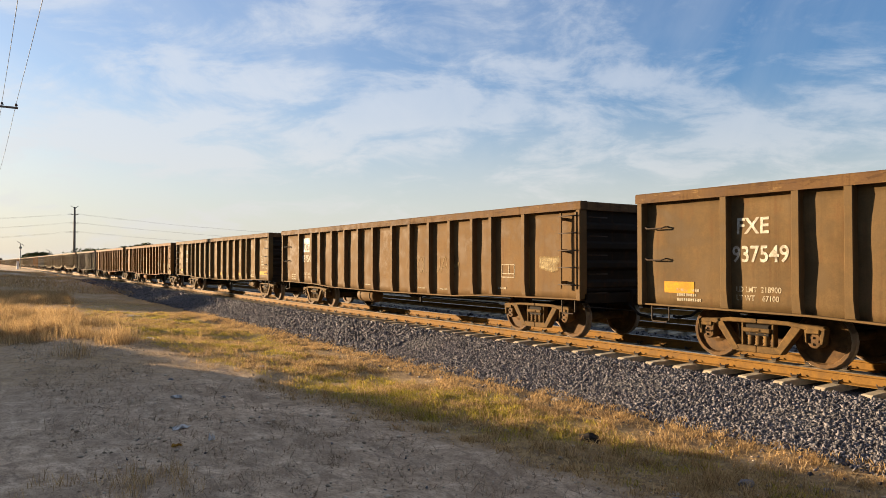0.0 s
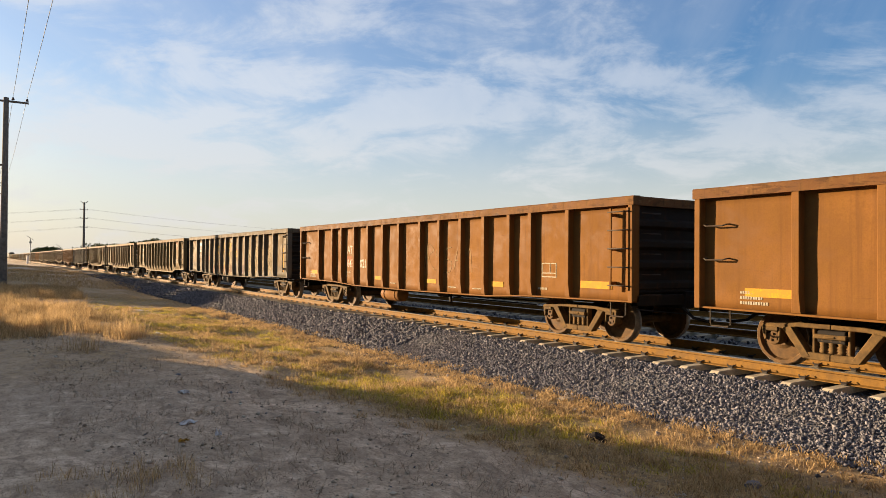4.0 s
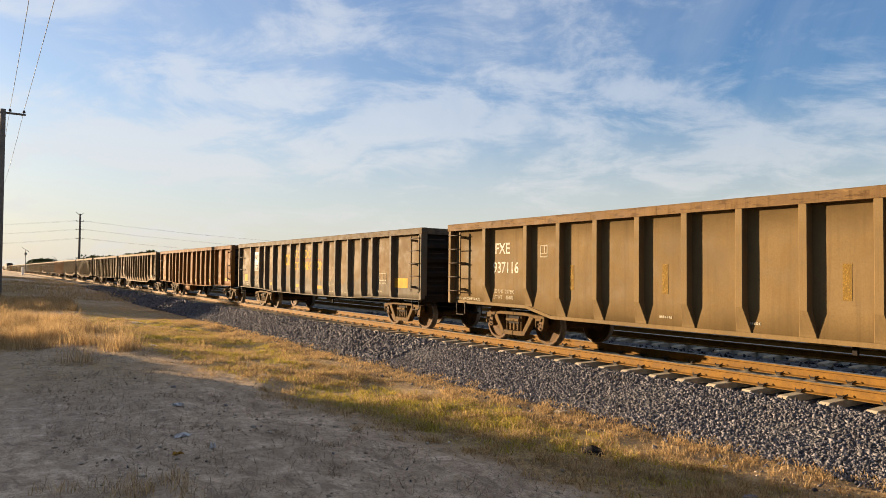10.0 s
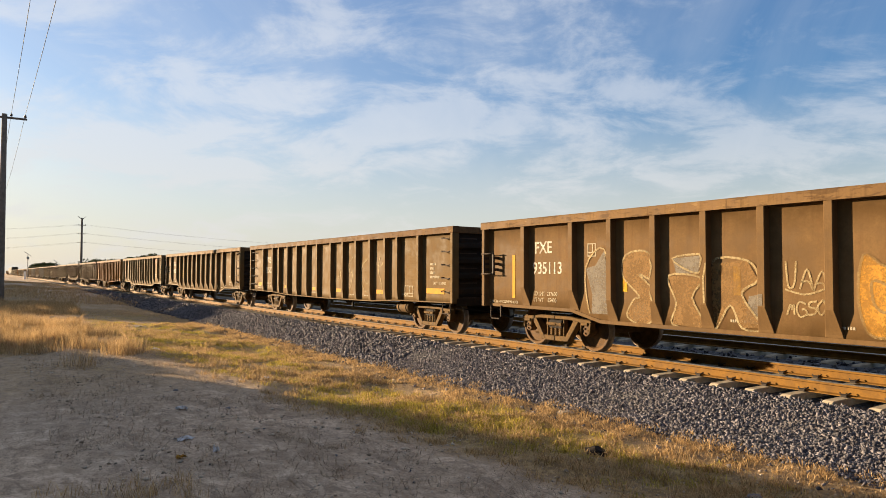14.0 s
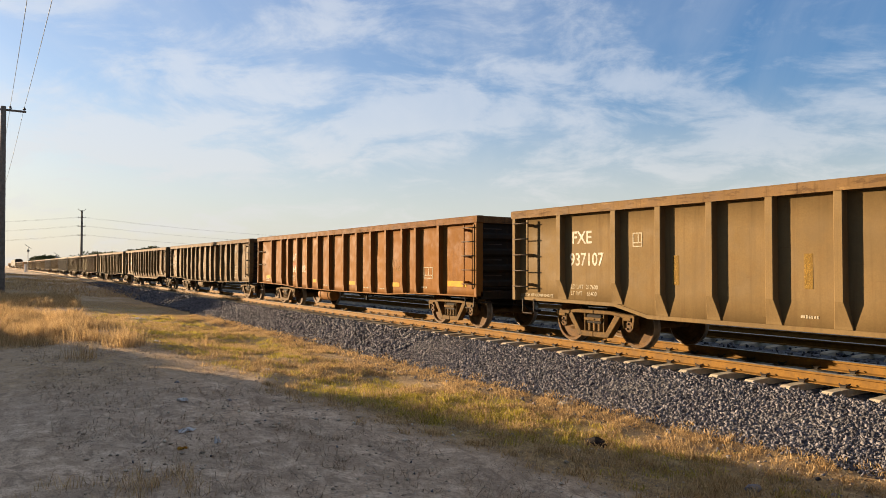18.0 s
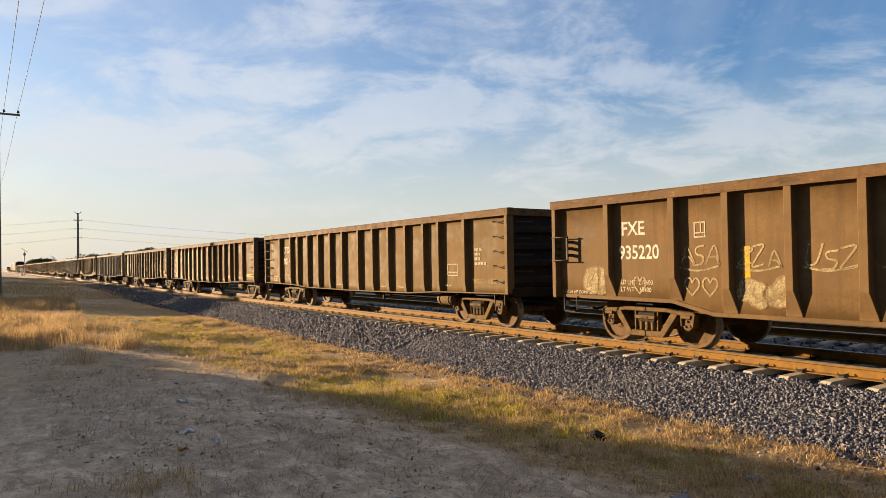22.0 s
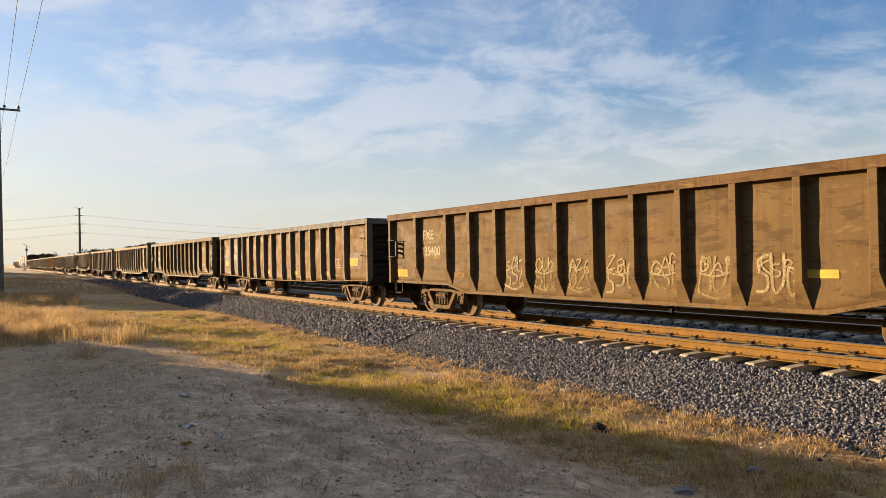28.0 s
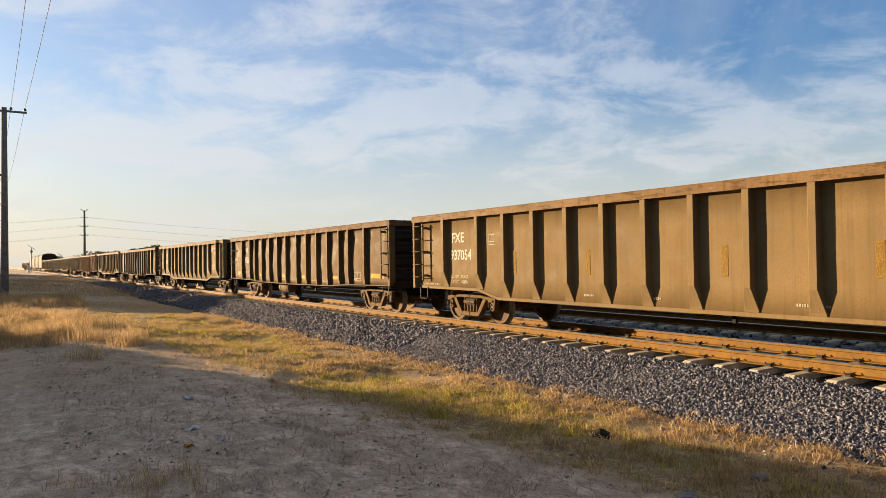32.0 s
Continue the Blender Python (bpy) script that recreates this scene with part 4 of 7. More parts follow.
def stroke_mesh(paths, width):
    """Sprayed lines: flat ribbons along smooth paths in the x-z plane."""
    g = Geo()
    for pts in paths:
        pts = [Vector((p[0], 0, p[1])) for p in pts]
        fine = []
        for i in range(len(pts) - 1):
            p0, p1, p2, p3 = pts[max(i - 1, 0)], pts[i], pts[i + 1], pts[min(i + 2, len(pts) - 1)]
            for k in range(5):
                t = k / 5
                fine.append(0.5 * ((2 * p1) + (p2 - p0) * t + (2 * p0 - 5 * p1 + 4 * p2 - p3) * t * t + (3 * p1 - p0 - 3 * p2 + p3) * t ** 3))
        fine.append(pts[-1])
        vs = []
        for i, p in enumerate(fine):
            d = (fine[min(i + 1, len(fine) - 1)] - fine[max(i - 1, 0)])
            d = d.normalized() if d.length > 1e-6 else Vector((1, 0, 0))
            nrm = Vector((-d.z, 0, d.x)) * width / 2
            vs += [p + nrm, p - nrm]
        g.add(vs, [(2 * i, 2 * i + 1, 2 * i + 3, 2 * i + 2) for i in range(len(fine) - 1)])
    return g.mesh("spray_lines")


GLYPHS = (((0.1, 0.0), (0.3, 1.0), (0.5, 0.55), (0.75, 1.0), (0.9, 0.0)), ((0.8, 0.85), (0.3, 1.0), (0.1, 0.5), (0.35, 0.0), (0.85, 0.2), (0.8, 0.5), (0.5, 0.5)),
          ((0.15, 0.0), (0.2, 1.0), (0.8, 0.8), (0.25, 0.5), (0.85, 0.0)), ((0.8, 0.95), (0.25, 0.85), (0.3, 0.55), (0.8, 0.4), (0.7, 0.05), (0.1, 0.0)),
          ((0.5, 1.0), (0.1, 0.5), (0.5, 0.0), (0.9, 0.5), (0.5, 1.0)), ((0.1, 1.0), (0.2, 0.1), (0.55, 0.0), (0.85, 0.3), (0.9, 1.0)),
          ((0.1, 0.9), (0.9, 1.0), (0.45, 0.5), (0.1, 0.0), (0.95, 0.1)), ((0.1, 0.05), (0.5, 1.0), (0.9, 0.0), (0.65, 0.4), (0.2, 0.4)))


def tag_paths(x, z, w, h, seed, n=5):
    """A scrawled signature of n or more letter-like strokes."""
    rd, out = random.Random(seed), []
    n = max(n, int(w / max(0.22, 0.55 * h)))
    for i in range(n):
        lw, hh, dz = w / n * rd.uniform(0.9, 1.35), h * rd.uniform(0.65, 1.0), h * rd.uniform(-0.1, 0.2)
        lean = rd.uniform(0.0, 0.25)
        out.append([(x + w * i / n + lw * (u + lean * v) + rd.uniform(-0.06, 0.06) * lw, z + dz + hh * v) for u, v in rd.choice(GLYPHS)])
    if rd.random() < 0.5:
        out.append([(x, z + h * 0.05), (x + w * 0.5, z - h * 0.12), (x + w, z + h * 0.1)])
    return out


def blob(x, z, w, h, seed, n=22):
    """Outline of a swollen letter."""
    rd = random.Random(seed)
    k = [(rd.uniform(0.04, 0.13), rd.uniform(0, 6.3)) for _ in range(3)]
    out = []
    for i in range(n):
        a = 2 * math.pi * i / n
        r = 1 + sum(m * math.sin((j + 2) * a + f) for j, (m, f) in enumerate(k))
        sq = 1 / max(abs(math.cos(a)), abs(math.sin(a))) ** 0.45
        out.append((x + w / 2 * math.cos(a) * r * sq, z + h / 2 * math.sin(a) * r * sq))
    return out


def fill_mesh(polys):
    g = Geo()
    for poly in polys:
        n = len(poly)
        cx, cz = sum(p[0] for p in poly) / n, sum(p[1] for p in poly) / n
        g.add([(cx, 0, cz)] + [(p[0], 0, p[1]) for p in poly], [(0, i + 1, (i + 1) % n + 1) for i in range(n)])
    return g.mesh("spray_fill")


def add_truck(car, x):
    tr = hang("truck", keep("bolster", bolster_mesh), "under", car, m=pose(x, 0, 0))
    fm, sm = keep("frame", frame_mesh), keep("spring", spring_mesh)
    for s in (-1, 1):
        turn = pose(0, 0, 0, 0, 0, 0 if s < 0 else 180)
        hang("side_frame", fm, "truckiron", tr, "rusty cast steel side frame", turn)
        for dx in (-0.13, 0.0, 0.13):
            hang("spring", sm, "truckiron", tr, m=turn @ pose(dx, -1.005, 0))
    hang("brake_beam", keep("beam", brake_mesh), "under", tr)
    wm = keep("wheelset", wheelset_mesh)
    return [hang("wheelset", wm, ["wheel", "tread"], tr, "", pose(s * AXLE, 0, WHEEL_R)) for s in (-1, 1)]


WHEELSETS = []
CARS = []


def gondola(k, form, body, chord, look_ends, label, dent=0.004, tank=-1.6, posts=None):
    # a deep side hides the air tank
    """One car with its parts. form: straight or belly; look_ends: what is fixed to the rear and to the front of the side."""
    car = tagged(new("gondola_car"), label, "railway car", "cars of the freight train")
    ribs = LINE_B if form == "belly" else LINE_A
    sd = k % 3 if dent > 0.01 else 0
    sheet = keep(("sheet", form, dent, sd), lambda: side_sheet(form, ribs, dent, sd + 1))
    flip = pose(0, 0, 0, 0, 0, 180)
    for s in (0, 1):
        plate = keep(("sheet", form, 0.004, 0), lambda: side_sheet(form, ribs, 0.004, 1)) if s else sheet
        hang("side_sheet", plate, body, car, m=flip if s else pose(0, 0, 0))
        hang("side_sill", keep(("sill", form), lambda: sill_mesh(form)), body, car, m=flip if s else pose(0, 0, 0))
        for x in ribs:
            z0 = round(edge_z(form, x), 2)
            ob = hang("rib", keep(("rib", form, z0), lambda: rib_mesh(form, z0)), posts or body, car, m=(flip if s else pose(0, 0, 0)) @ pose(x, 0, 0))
        hang("top_rail", keep("chord", lambda: chord_mesh(2 * HALF + 0.06, True)), chord, car, m=(flip if s else pose(0, 0, 0)) @ pose(0, -FACE - 0.01, TOP))
        for e in (-1, 1):
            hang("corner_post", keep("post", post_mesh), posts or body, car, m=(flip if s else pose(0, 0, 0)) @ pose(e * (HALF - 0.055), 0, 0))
    for e in (-1, 1):
        m = pose(e * (HALF - 0.10), 0, 0, 0, 0, 0 if e > 0 else 180)
        # near black, the shade in the gap between cars included
        hang("end_wall", keep("end", end_mesh), "black", car, "ridged end wall, its shade put into the colour", m)
        hang("end_top_rail", keep("endchord", lambda: chord_mesh(2 * FACE - 0.38, False)), chord, car, m=pose(e * (HALF - 0.095) - 0.095, 0, TOP - 0.003))
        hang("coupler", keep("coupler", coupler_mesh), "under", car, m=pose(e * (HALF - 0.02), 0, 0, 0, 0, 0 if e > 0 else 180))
        for i in range(5):
            if e > 0:
                hang("end_rung", keep("rung40", lambda: rung_mesh(0.40)), "rod", car, m=pose(e * (HALF + 0.05), -1.15, 0.98 + 0.37 * i, 0, 0, 90))
        for s in (0, 1):
            hang("sill_step", keep("stirrup", stirrup_mesh), "rod", car, m=(flip if s else pose(0, 0, 0)) @ pose(e * (HALF - 0.42), -1.50, 0.87))
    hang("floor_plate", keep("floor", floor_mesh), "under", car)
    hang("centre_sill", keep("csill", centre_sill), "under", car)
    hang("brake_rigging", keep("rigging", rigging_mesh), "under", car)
    if form != "belly" and tank:
        big = tank < 0
        hang("air_tank", keep(("tank", big), lambda: tank_mesh(0.20 if big else 0.15, 1.15 if big else 0.75)), body if big else "truckiron", car, m=pose(tank, -1.12, 0.56 if big else 0.62))
    for s in (0, 1):
        turn = flip if s else pose(0, 0, 0)
        for e, what in zip((-1, 1), look_ends):
            x = e * (HALF - 0.55)
            if what == "ladder":
                lad = hang("ladder", keep("ladder", lambda: ladder_mesh(0.42, 1.06, 2.56)), body, car, m=turn @ pose(e * (HALF - 0.31), 0, 0))
                for i in range(5):
                    hang("rung", keep("rung42", lambda: rung_mesh(0.42)), "rod", lad, m=pose(0, -FACE - 0.03, 1.14 + 0.338 * i))
            elif what == "loops":
                for i in range(5):
                    hang("grab_iron", keep("grab44", lambda: grab_mesh(0.44)), "rod", car, m=turn @ pose(e * (HALF - 0.36), -FACE + 0.02, 1.12 + 0.338 * i))
            elif what == "pair":
                for z in (1.62, 2.16):
                    hang("grab_iron", keep("grab40", lambda: grab_mesh(0.40)), "rod", car, m=turn @ pose(e * (HALF - 0.36), -FACE + 0.02, z))
            elif what == "bracket":
                lad = hang("ladder", keep("bracket", lambda: ladder_mesh(0.36, 1.56, 2.06)), "rod", car, m=turn @ pose(e * (HALF - 0.27), 0, 0))
                for z in (1.58, 2.04):
                    hang("rung", keep("rung36", lambda: rung_mesh(0.36)), "rod", lad, m=pose(0, -FACE - 0.03, z))
    for x in (-TRUCK_X, TRUCK_X):
        WHEELSETS.append(add_truck(car, x))
    CARS.append((k, car))
    FORM[car.name] = (form, dent, sd)
    return car


FORM = {}


def bulge(car, x, z):
    """How far the dented plate of a car stands out at a place on it."""
    form, dent, sd = FORM[car.name]
    xs, grid = DENTS[(form, dent, sd)]
    z0 = edge_z(form, x)
    v = np.clip((z - z0) / (TOP - CHORD + 0.02 - z0), 0, 0.9999) * (grid.shape[1] - 1)
    i = int(np.clip(np.searchsorted(xs, x) - 1, 0, len(xs) - 2))
    u, j = np.clip((x - xs[i]) / (xs[i + 1] - xs[i]), 0, 1), int(v)
    a = grid[i, j] * (1 - u) + grid[i + 1, j] * u
    b = grid[i, j + 1] * (1 - u) + grid[i + 1, j + 1] * u
    return float(a + (b - a) * (v - j))


def stick(car, name, me, mat, x=0.0, z=0.0, out=0.006, label=""):
    """A film of paint or tape laid on the near side sheet, following its dents."""
    if FORM[car.name][1] > 0.005:
        me = me.copy()
        bm = bmesh.new()
        bm.from_mesh(me)
        for _ in range(2):
            long = [e for e in bm.edges if e.calc_length() > 0.14]
            if long:
                bmesh.ops.subdivide_edges(bm, edges=long, cuts=2, use_grid_fill=True)
        for v in bm.verts:
            v.co.y -= bulge(car, x + v.co.x, z + v.co.z)
        bm.to_mesh(me)
        bm.free()
    ob = hang(name, me, mat, car, label, pose(x, -SIDE - out, z))
    if name in ("graffiti", "stencil", "name_stencil", "emblem", "lettering"):
        ob["kind"] = "stuff"
    return ob


def letters(car, words, x, z, size, mat="white", wide=0.9, out=0.006):
    stick(car, "lettering", keep(("text", words, size, wide), lambda: text_mesh(words, size, wide)), mat, x, z, out, "stencilled white lettering")


def strip(car, x, z, w, h, mat="yellow", out=0.006):
    stick(car, "reflective_strip", keep(("strip", w, h), lambda: bars_mesh([(0, 0, w, h)])), mat, x, z, out)


def small_print(car, x, z, rows, seed, h=0.05, mat="faded"):
    """Lines of stencil too small to read."""
    rd, bars = random.Random(seed), []
    for i, w in enumerate(rows):
        bars += [(a, -i * h * 1.6 + b, c, d) for a, b, c, d in word_bars(0, 0, h, int(w / (h * 0.85)), 0.85, seed + i)]
    stick(car, "stencil", bars_mesh(bars), mat, x, z)


def stencil_frame(car, x, z, w, h, mat="faded"):
    t = 0.022
    rows = [(0, 0, w, t), (0, h - t, w, t), (0, t, t, h - 2 * t), (w - t, t, t, h - 2 * t), (w * 0.55, h * 0.3, t, h * 0.66), (t, h * 0.26, w - 2 * t, t)]
    stick(car, "stencil_frame", keep(("sf", w, h), lambda: bars_mesh(rows)), mat, x, z)


def scrawl(car, x, z, w, h, seed, mat="g_cream", n=5, width=0.022, out=0.010):
    stick(car, "graffiti", stroke_mesh(tag_paths(0, 0, w, h, seed, n), width), mat, x, z, out, "sprayed scrawl")


def bubbles(car, x, z, w, h, n, seed, fill, line="g_dark", out=0.008):
    """A row of swollen letters with their outlines."""
    polys = [blob(w * (i + 0.5) / n, h / 2, w / n * 1.12, h, seed + i) for i in range(n)]
    stick(car, "graffiti", fill_mesh(polys), fill, x, z, out, "sprayed bubble letters")
    lines = [p + [p[0]] for p in polys]
    rd = random.Random(seed)
    for i in range(n):
        cx = w * (i + 0.5) / n
        lines.append([(cx + rd.uniform(-.2, .2) * w / n, h * (0.25 + 0.15 * j)) for j in range(4)])
    stick(car, "graffiti", stroke_mesh(lines, 0.030), line, x, z, out + 0.004, "sprayed outline")


def rounded(pts, closed=True, n=4):
    """A smooth line through a few points."""
    m, out = len(pts), []
    for i in range(m if closed else m - 1):
        at = (lambda j: pts[j % m]) if closed else (lambda j: pts[max(0, min(m - 1, j))])
        p0, p1, p2, p3 = (Vector(at(i + d)) for d in (-1, 0, 1, 2))
        out += [tuple(0.5 * (2 * p1 + (p2 - p0) * t + (2 * p0 - 5 * p1 + 4 * p2 - p3) * t * t + (3 * p1 - p0 - 3 * p2 + p3) * t ** 3)) for t in (k / n for k in range(n))]
    return out if closed else out + [tuple(pts[-1])]


def clipped(poly, axis, lim, sign):
    """The part of a polygon on one side of a line."""
    out = []
    for p, q in zip(poly, poly[1:] + poly[:1]):
        a, b = sign * (p[axis] - lim), sign * (q[axis] - lim)
        if a >= 0:
            out.append(p)
        if a * b < 0:
            t = a / (a - b)
            out.append((p[0] + (q[0] - p[0]) * t, p[1] + (q[1] - p[1]) * t))
    return out


def spray(car, polys, mat, out=0.008, label="sprayed letters"):
    """Paint over plates and posts alike: what crosses a post lies on its face."""
    form = FORM[car.name][0]
    ribs = LINE_B if form == "belly" else LINE_A
    plate, post, at = Geo(), Geo(), -HALF
    for r in (*ribs, None):
        a, b = at, (r - 0.058 if r is not None else HALF)
        for lo, hi, g in ((a, b, plate), (b, b + 0.116, post)):
            if r is None and g is post:
                continue
            for poly in polys:
                p = clipped(clipped(list(poly), 0, lo, 1), 0, hi, -1)
                if len(p) > 2:
                    p = clipped(p, 1, edge_z(form, lo) + ((0.46 if form == "belly" else 0.31) if g is post else 0.02), 1)
                if len(p) > 2:
                    g.add([(x, 0.0, z) for x, z in p], tessellate_polygon([[Vector((x, z, 0.0)) for x, z in p]]))
        at = b + 0.116
    if plate.f:
        stick(car, "graffiti", plate.mesh("graffiti"), mat, 0, 0, out, label)
    if post.f:
        ob = hang("graffiti", post.mesh("graffiti"), mat, car, label, pose(0, -FACE - out * 0.5 - 0.001, 0))
        ob["kind"] = "stuff"


def spray_lines(car, paths, mat, width=0.03, out=0.012, closed=False):
    quads = []
    for pts in paths:
        line = [Vector(p) for p in rounded(pts, closed)]
        m, rim = len(line), []
        for i in range(m):
            d = line[(i + 1) % m if closed else min(i + 1, m - 1)] - line[i - 1 if closed else max(i - 1, 0)]
            u = Vector((-d.y, d.x)).normalized() * width / 2
            rim.append((tuple(line[i] + u), tuple(line[i] - u)))
        for a, b in zip(rim, rim[1:] + rim[:1] if closed else rim[1:]):
            quads.append([a[0], b[0], b[1], a[1]])
    spray(car, quads, mat, out, "sprayed outline")


def capacity(car, x, limit, weight, z=1.03):
    if not limit:
        return
    letters(car, "LD LMT  " + limit, x, z + 0.13, 0.085, "faded")
    letters(car, "LT WT    " + weight, x, z, 0.085, "faded")


def number(car, mark, num, x, z=2.02, size=0.25, mat="white", gap=0.43):
    letters(car, mark, x, z, size, mat, 0.95)
    letters(car, num, x - (0.0 if len(num) < 6 else 0.06), z - gap, size, mat, 0.88)


def red_panel(car):
    """Brick red name panel with its plain emblem, and bars for the rows under it."""
    stick(car, "name_panel", keep("panel", lambda: bars_mesh([(0, 0, 1.13, 0.41)])), "brick", 5.26, 2.12, 0.004, "faded brick red name panel")
    g = []
    for i in range(5):
        g.append((0.06 - 0.012 * i, 0.30 - 0.055 * i, 0.17 + 0.012 * i, 0.028))
    stick(car, "name_stencil", keep("panelbars", lambda: bars_mesh(g + word_bars(0.29, 0.14, 0.14, 8, 0.72, 3) + word_bars(0.50, 0.05, 0.045, 9, 0.8, 4))), "faded", 5.26, 2.12, 0.009)
    stick(car, "stencil", keep("panelrows", lambda: bars_mesh(word_bars(0.04, 0.145, 0.10, 11, 0.85, 7) + word_bars(0.04, 0.0, 0.09, 13, 0.80, 8))), "faded", 5.30, 1.28)
    small_print(car, 6.80, 1.60, [0.20, 0.20, 0.18, 0.26], 5, 0.05)
    strip(car, 7.20, 1.28, 0.11, 0.90, "oldgold")


def belly_marks(car, num, mark="FXE", panel=True, limit="217600", weight="65400", tape="gold"):
    number(car, mark, num, -6.27, 2.02)
    capacity(car, -6.30, limit, weight, 1.0)
    if panel:
        red_panel(car)
    letters(car, "2 INCH HF COMP SHOES", 6.70, 0.93, 0.062, "faded", 1.08)
    letters(car, "2 INCH HF COMP SHOES", -7.85, 0.93, 0.062, "faded", 1.08)
    for x in (-3.82, -1.54, 1.48, 3.79):
        strip(car, x, 1.26, 0.12, 0.50, tape)
    stencil_frame(car, -4.70, 1.92, 0.22, 0.26)
    for x, w in ((-0.4, 0.4), (2.4, 0.5), (4.2, 0.35), (-1.9, 0.3)):
        small_print(car, x + 0.3, 0.84, [w], int(x * 10), 0.045)
    strip(car, 5.05, 0.92, 0.30, 0.07, "g_dark")


def straight_marks(car, mark, num, tapes, limit="218900", weight="67100", x=-6.16, patch=False):
    if patch:
        tall = patch == "tall"
        stick(car, "paint_patch", keep(("patch", tall), lambda: bars_mesh([(0, 0, 0.60, 0.80)] if tall else [(0, 0, 0.56, 0.50)])), "whitepatch", x + 0.02, 1.58 if tall else 1.94, 0.004)
    if mark == "ATW":
        x = -4.22
        strip(car, x + 0.03, 1.34, 0.70, 0.34, "orangepatch", 0.004)
        letters(car, "ATW", x + 0.07, 1.77, 0.26, "white", 0.82)
        letters(car, num[:3], x + 0.07, 1.33, 0.26, "white", 0.84)
        letters(car, num[3:], -3.22, 1.33, 0.26, "white", 0.88)
    else:
        letters(car, mark, x + (0.1 if patch else 0.0), 2.02, 0.22 if patch else 0.25, "g_dark" if patch else "white", 0.8 if patch else 0.95, 0.008)
        letters(car, num, x - (0.0 if len(num) < 6 else 0.06), 1.62 if patch == "tall" else 1.59, 0.22 if patch == "tall" else 0.25, "g_dark" if patch == "tall" else "white", 0.8 if patch == "tall" else 0.88, 0.008)
    capacity(car, x, limit, weight, 1.0)
    for t in tapes:
        strip(car, *t)
    stencil_frame(car, 5.42, *((0.95, 0.46, 0.30) if tapes and tapes[0][0] == FLAT[0][0] and len(tapes) == len(FLAT) else (1.24, 0.46, 0.30)))
    small_print(car, 5.30, 0.98, [0.3], 3, 0.05)
    small_print(car, -7.25, 1.10, [0.45, 0.4, 0.5], 4, 0.05)
    for a in (-1.25, 1.84, 2.90):
        small_print(car, a, 0.89, [0.36], int(a * 7), 0.032)


FLAT = [(-7.17, 1.06, 0.77, 0.13), (-4.01, 1.0, 0.43, 0.11), (-1.21, 0.98, 0.46, 0.11), (0.84, 0.97, 0.47, 0.11), (3.72, 0.98, 0.44, 0.12), (6.57, 1.06, 0.88, 0.14)]
FLAT_OLD = [(-7.17, 1.06, 0.77, 0.13), (-2.18, 0.98, 0.47, 0.11), (0.79, 0.97, 0.46, 0.11), (3.65, 0.98, 0.46, 0.12), (6.57, 1.06, 0.84, 0.14)]
UPRIGHT = [(-1.15, 0.98, 0.12, 0.42), (1.20, 0.98, 0.12, 0.44), (3.66, 0.98, 0.13, 0.46), (7.14, 1.05, 0.13, 0.95)]


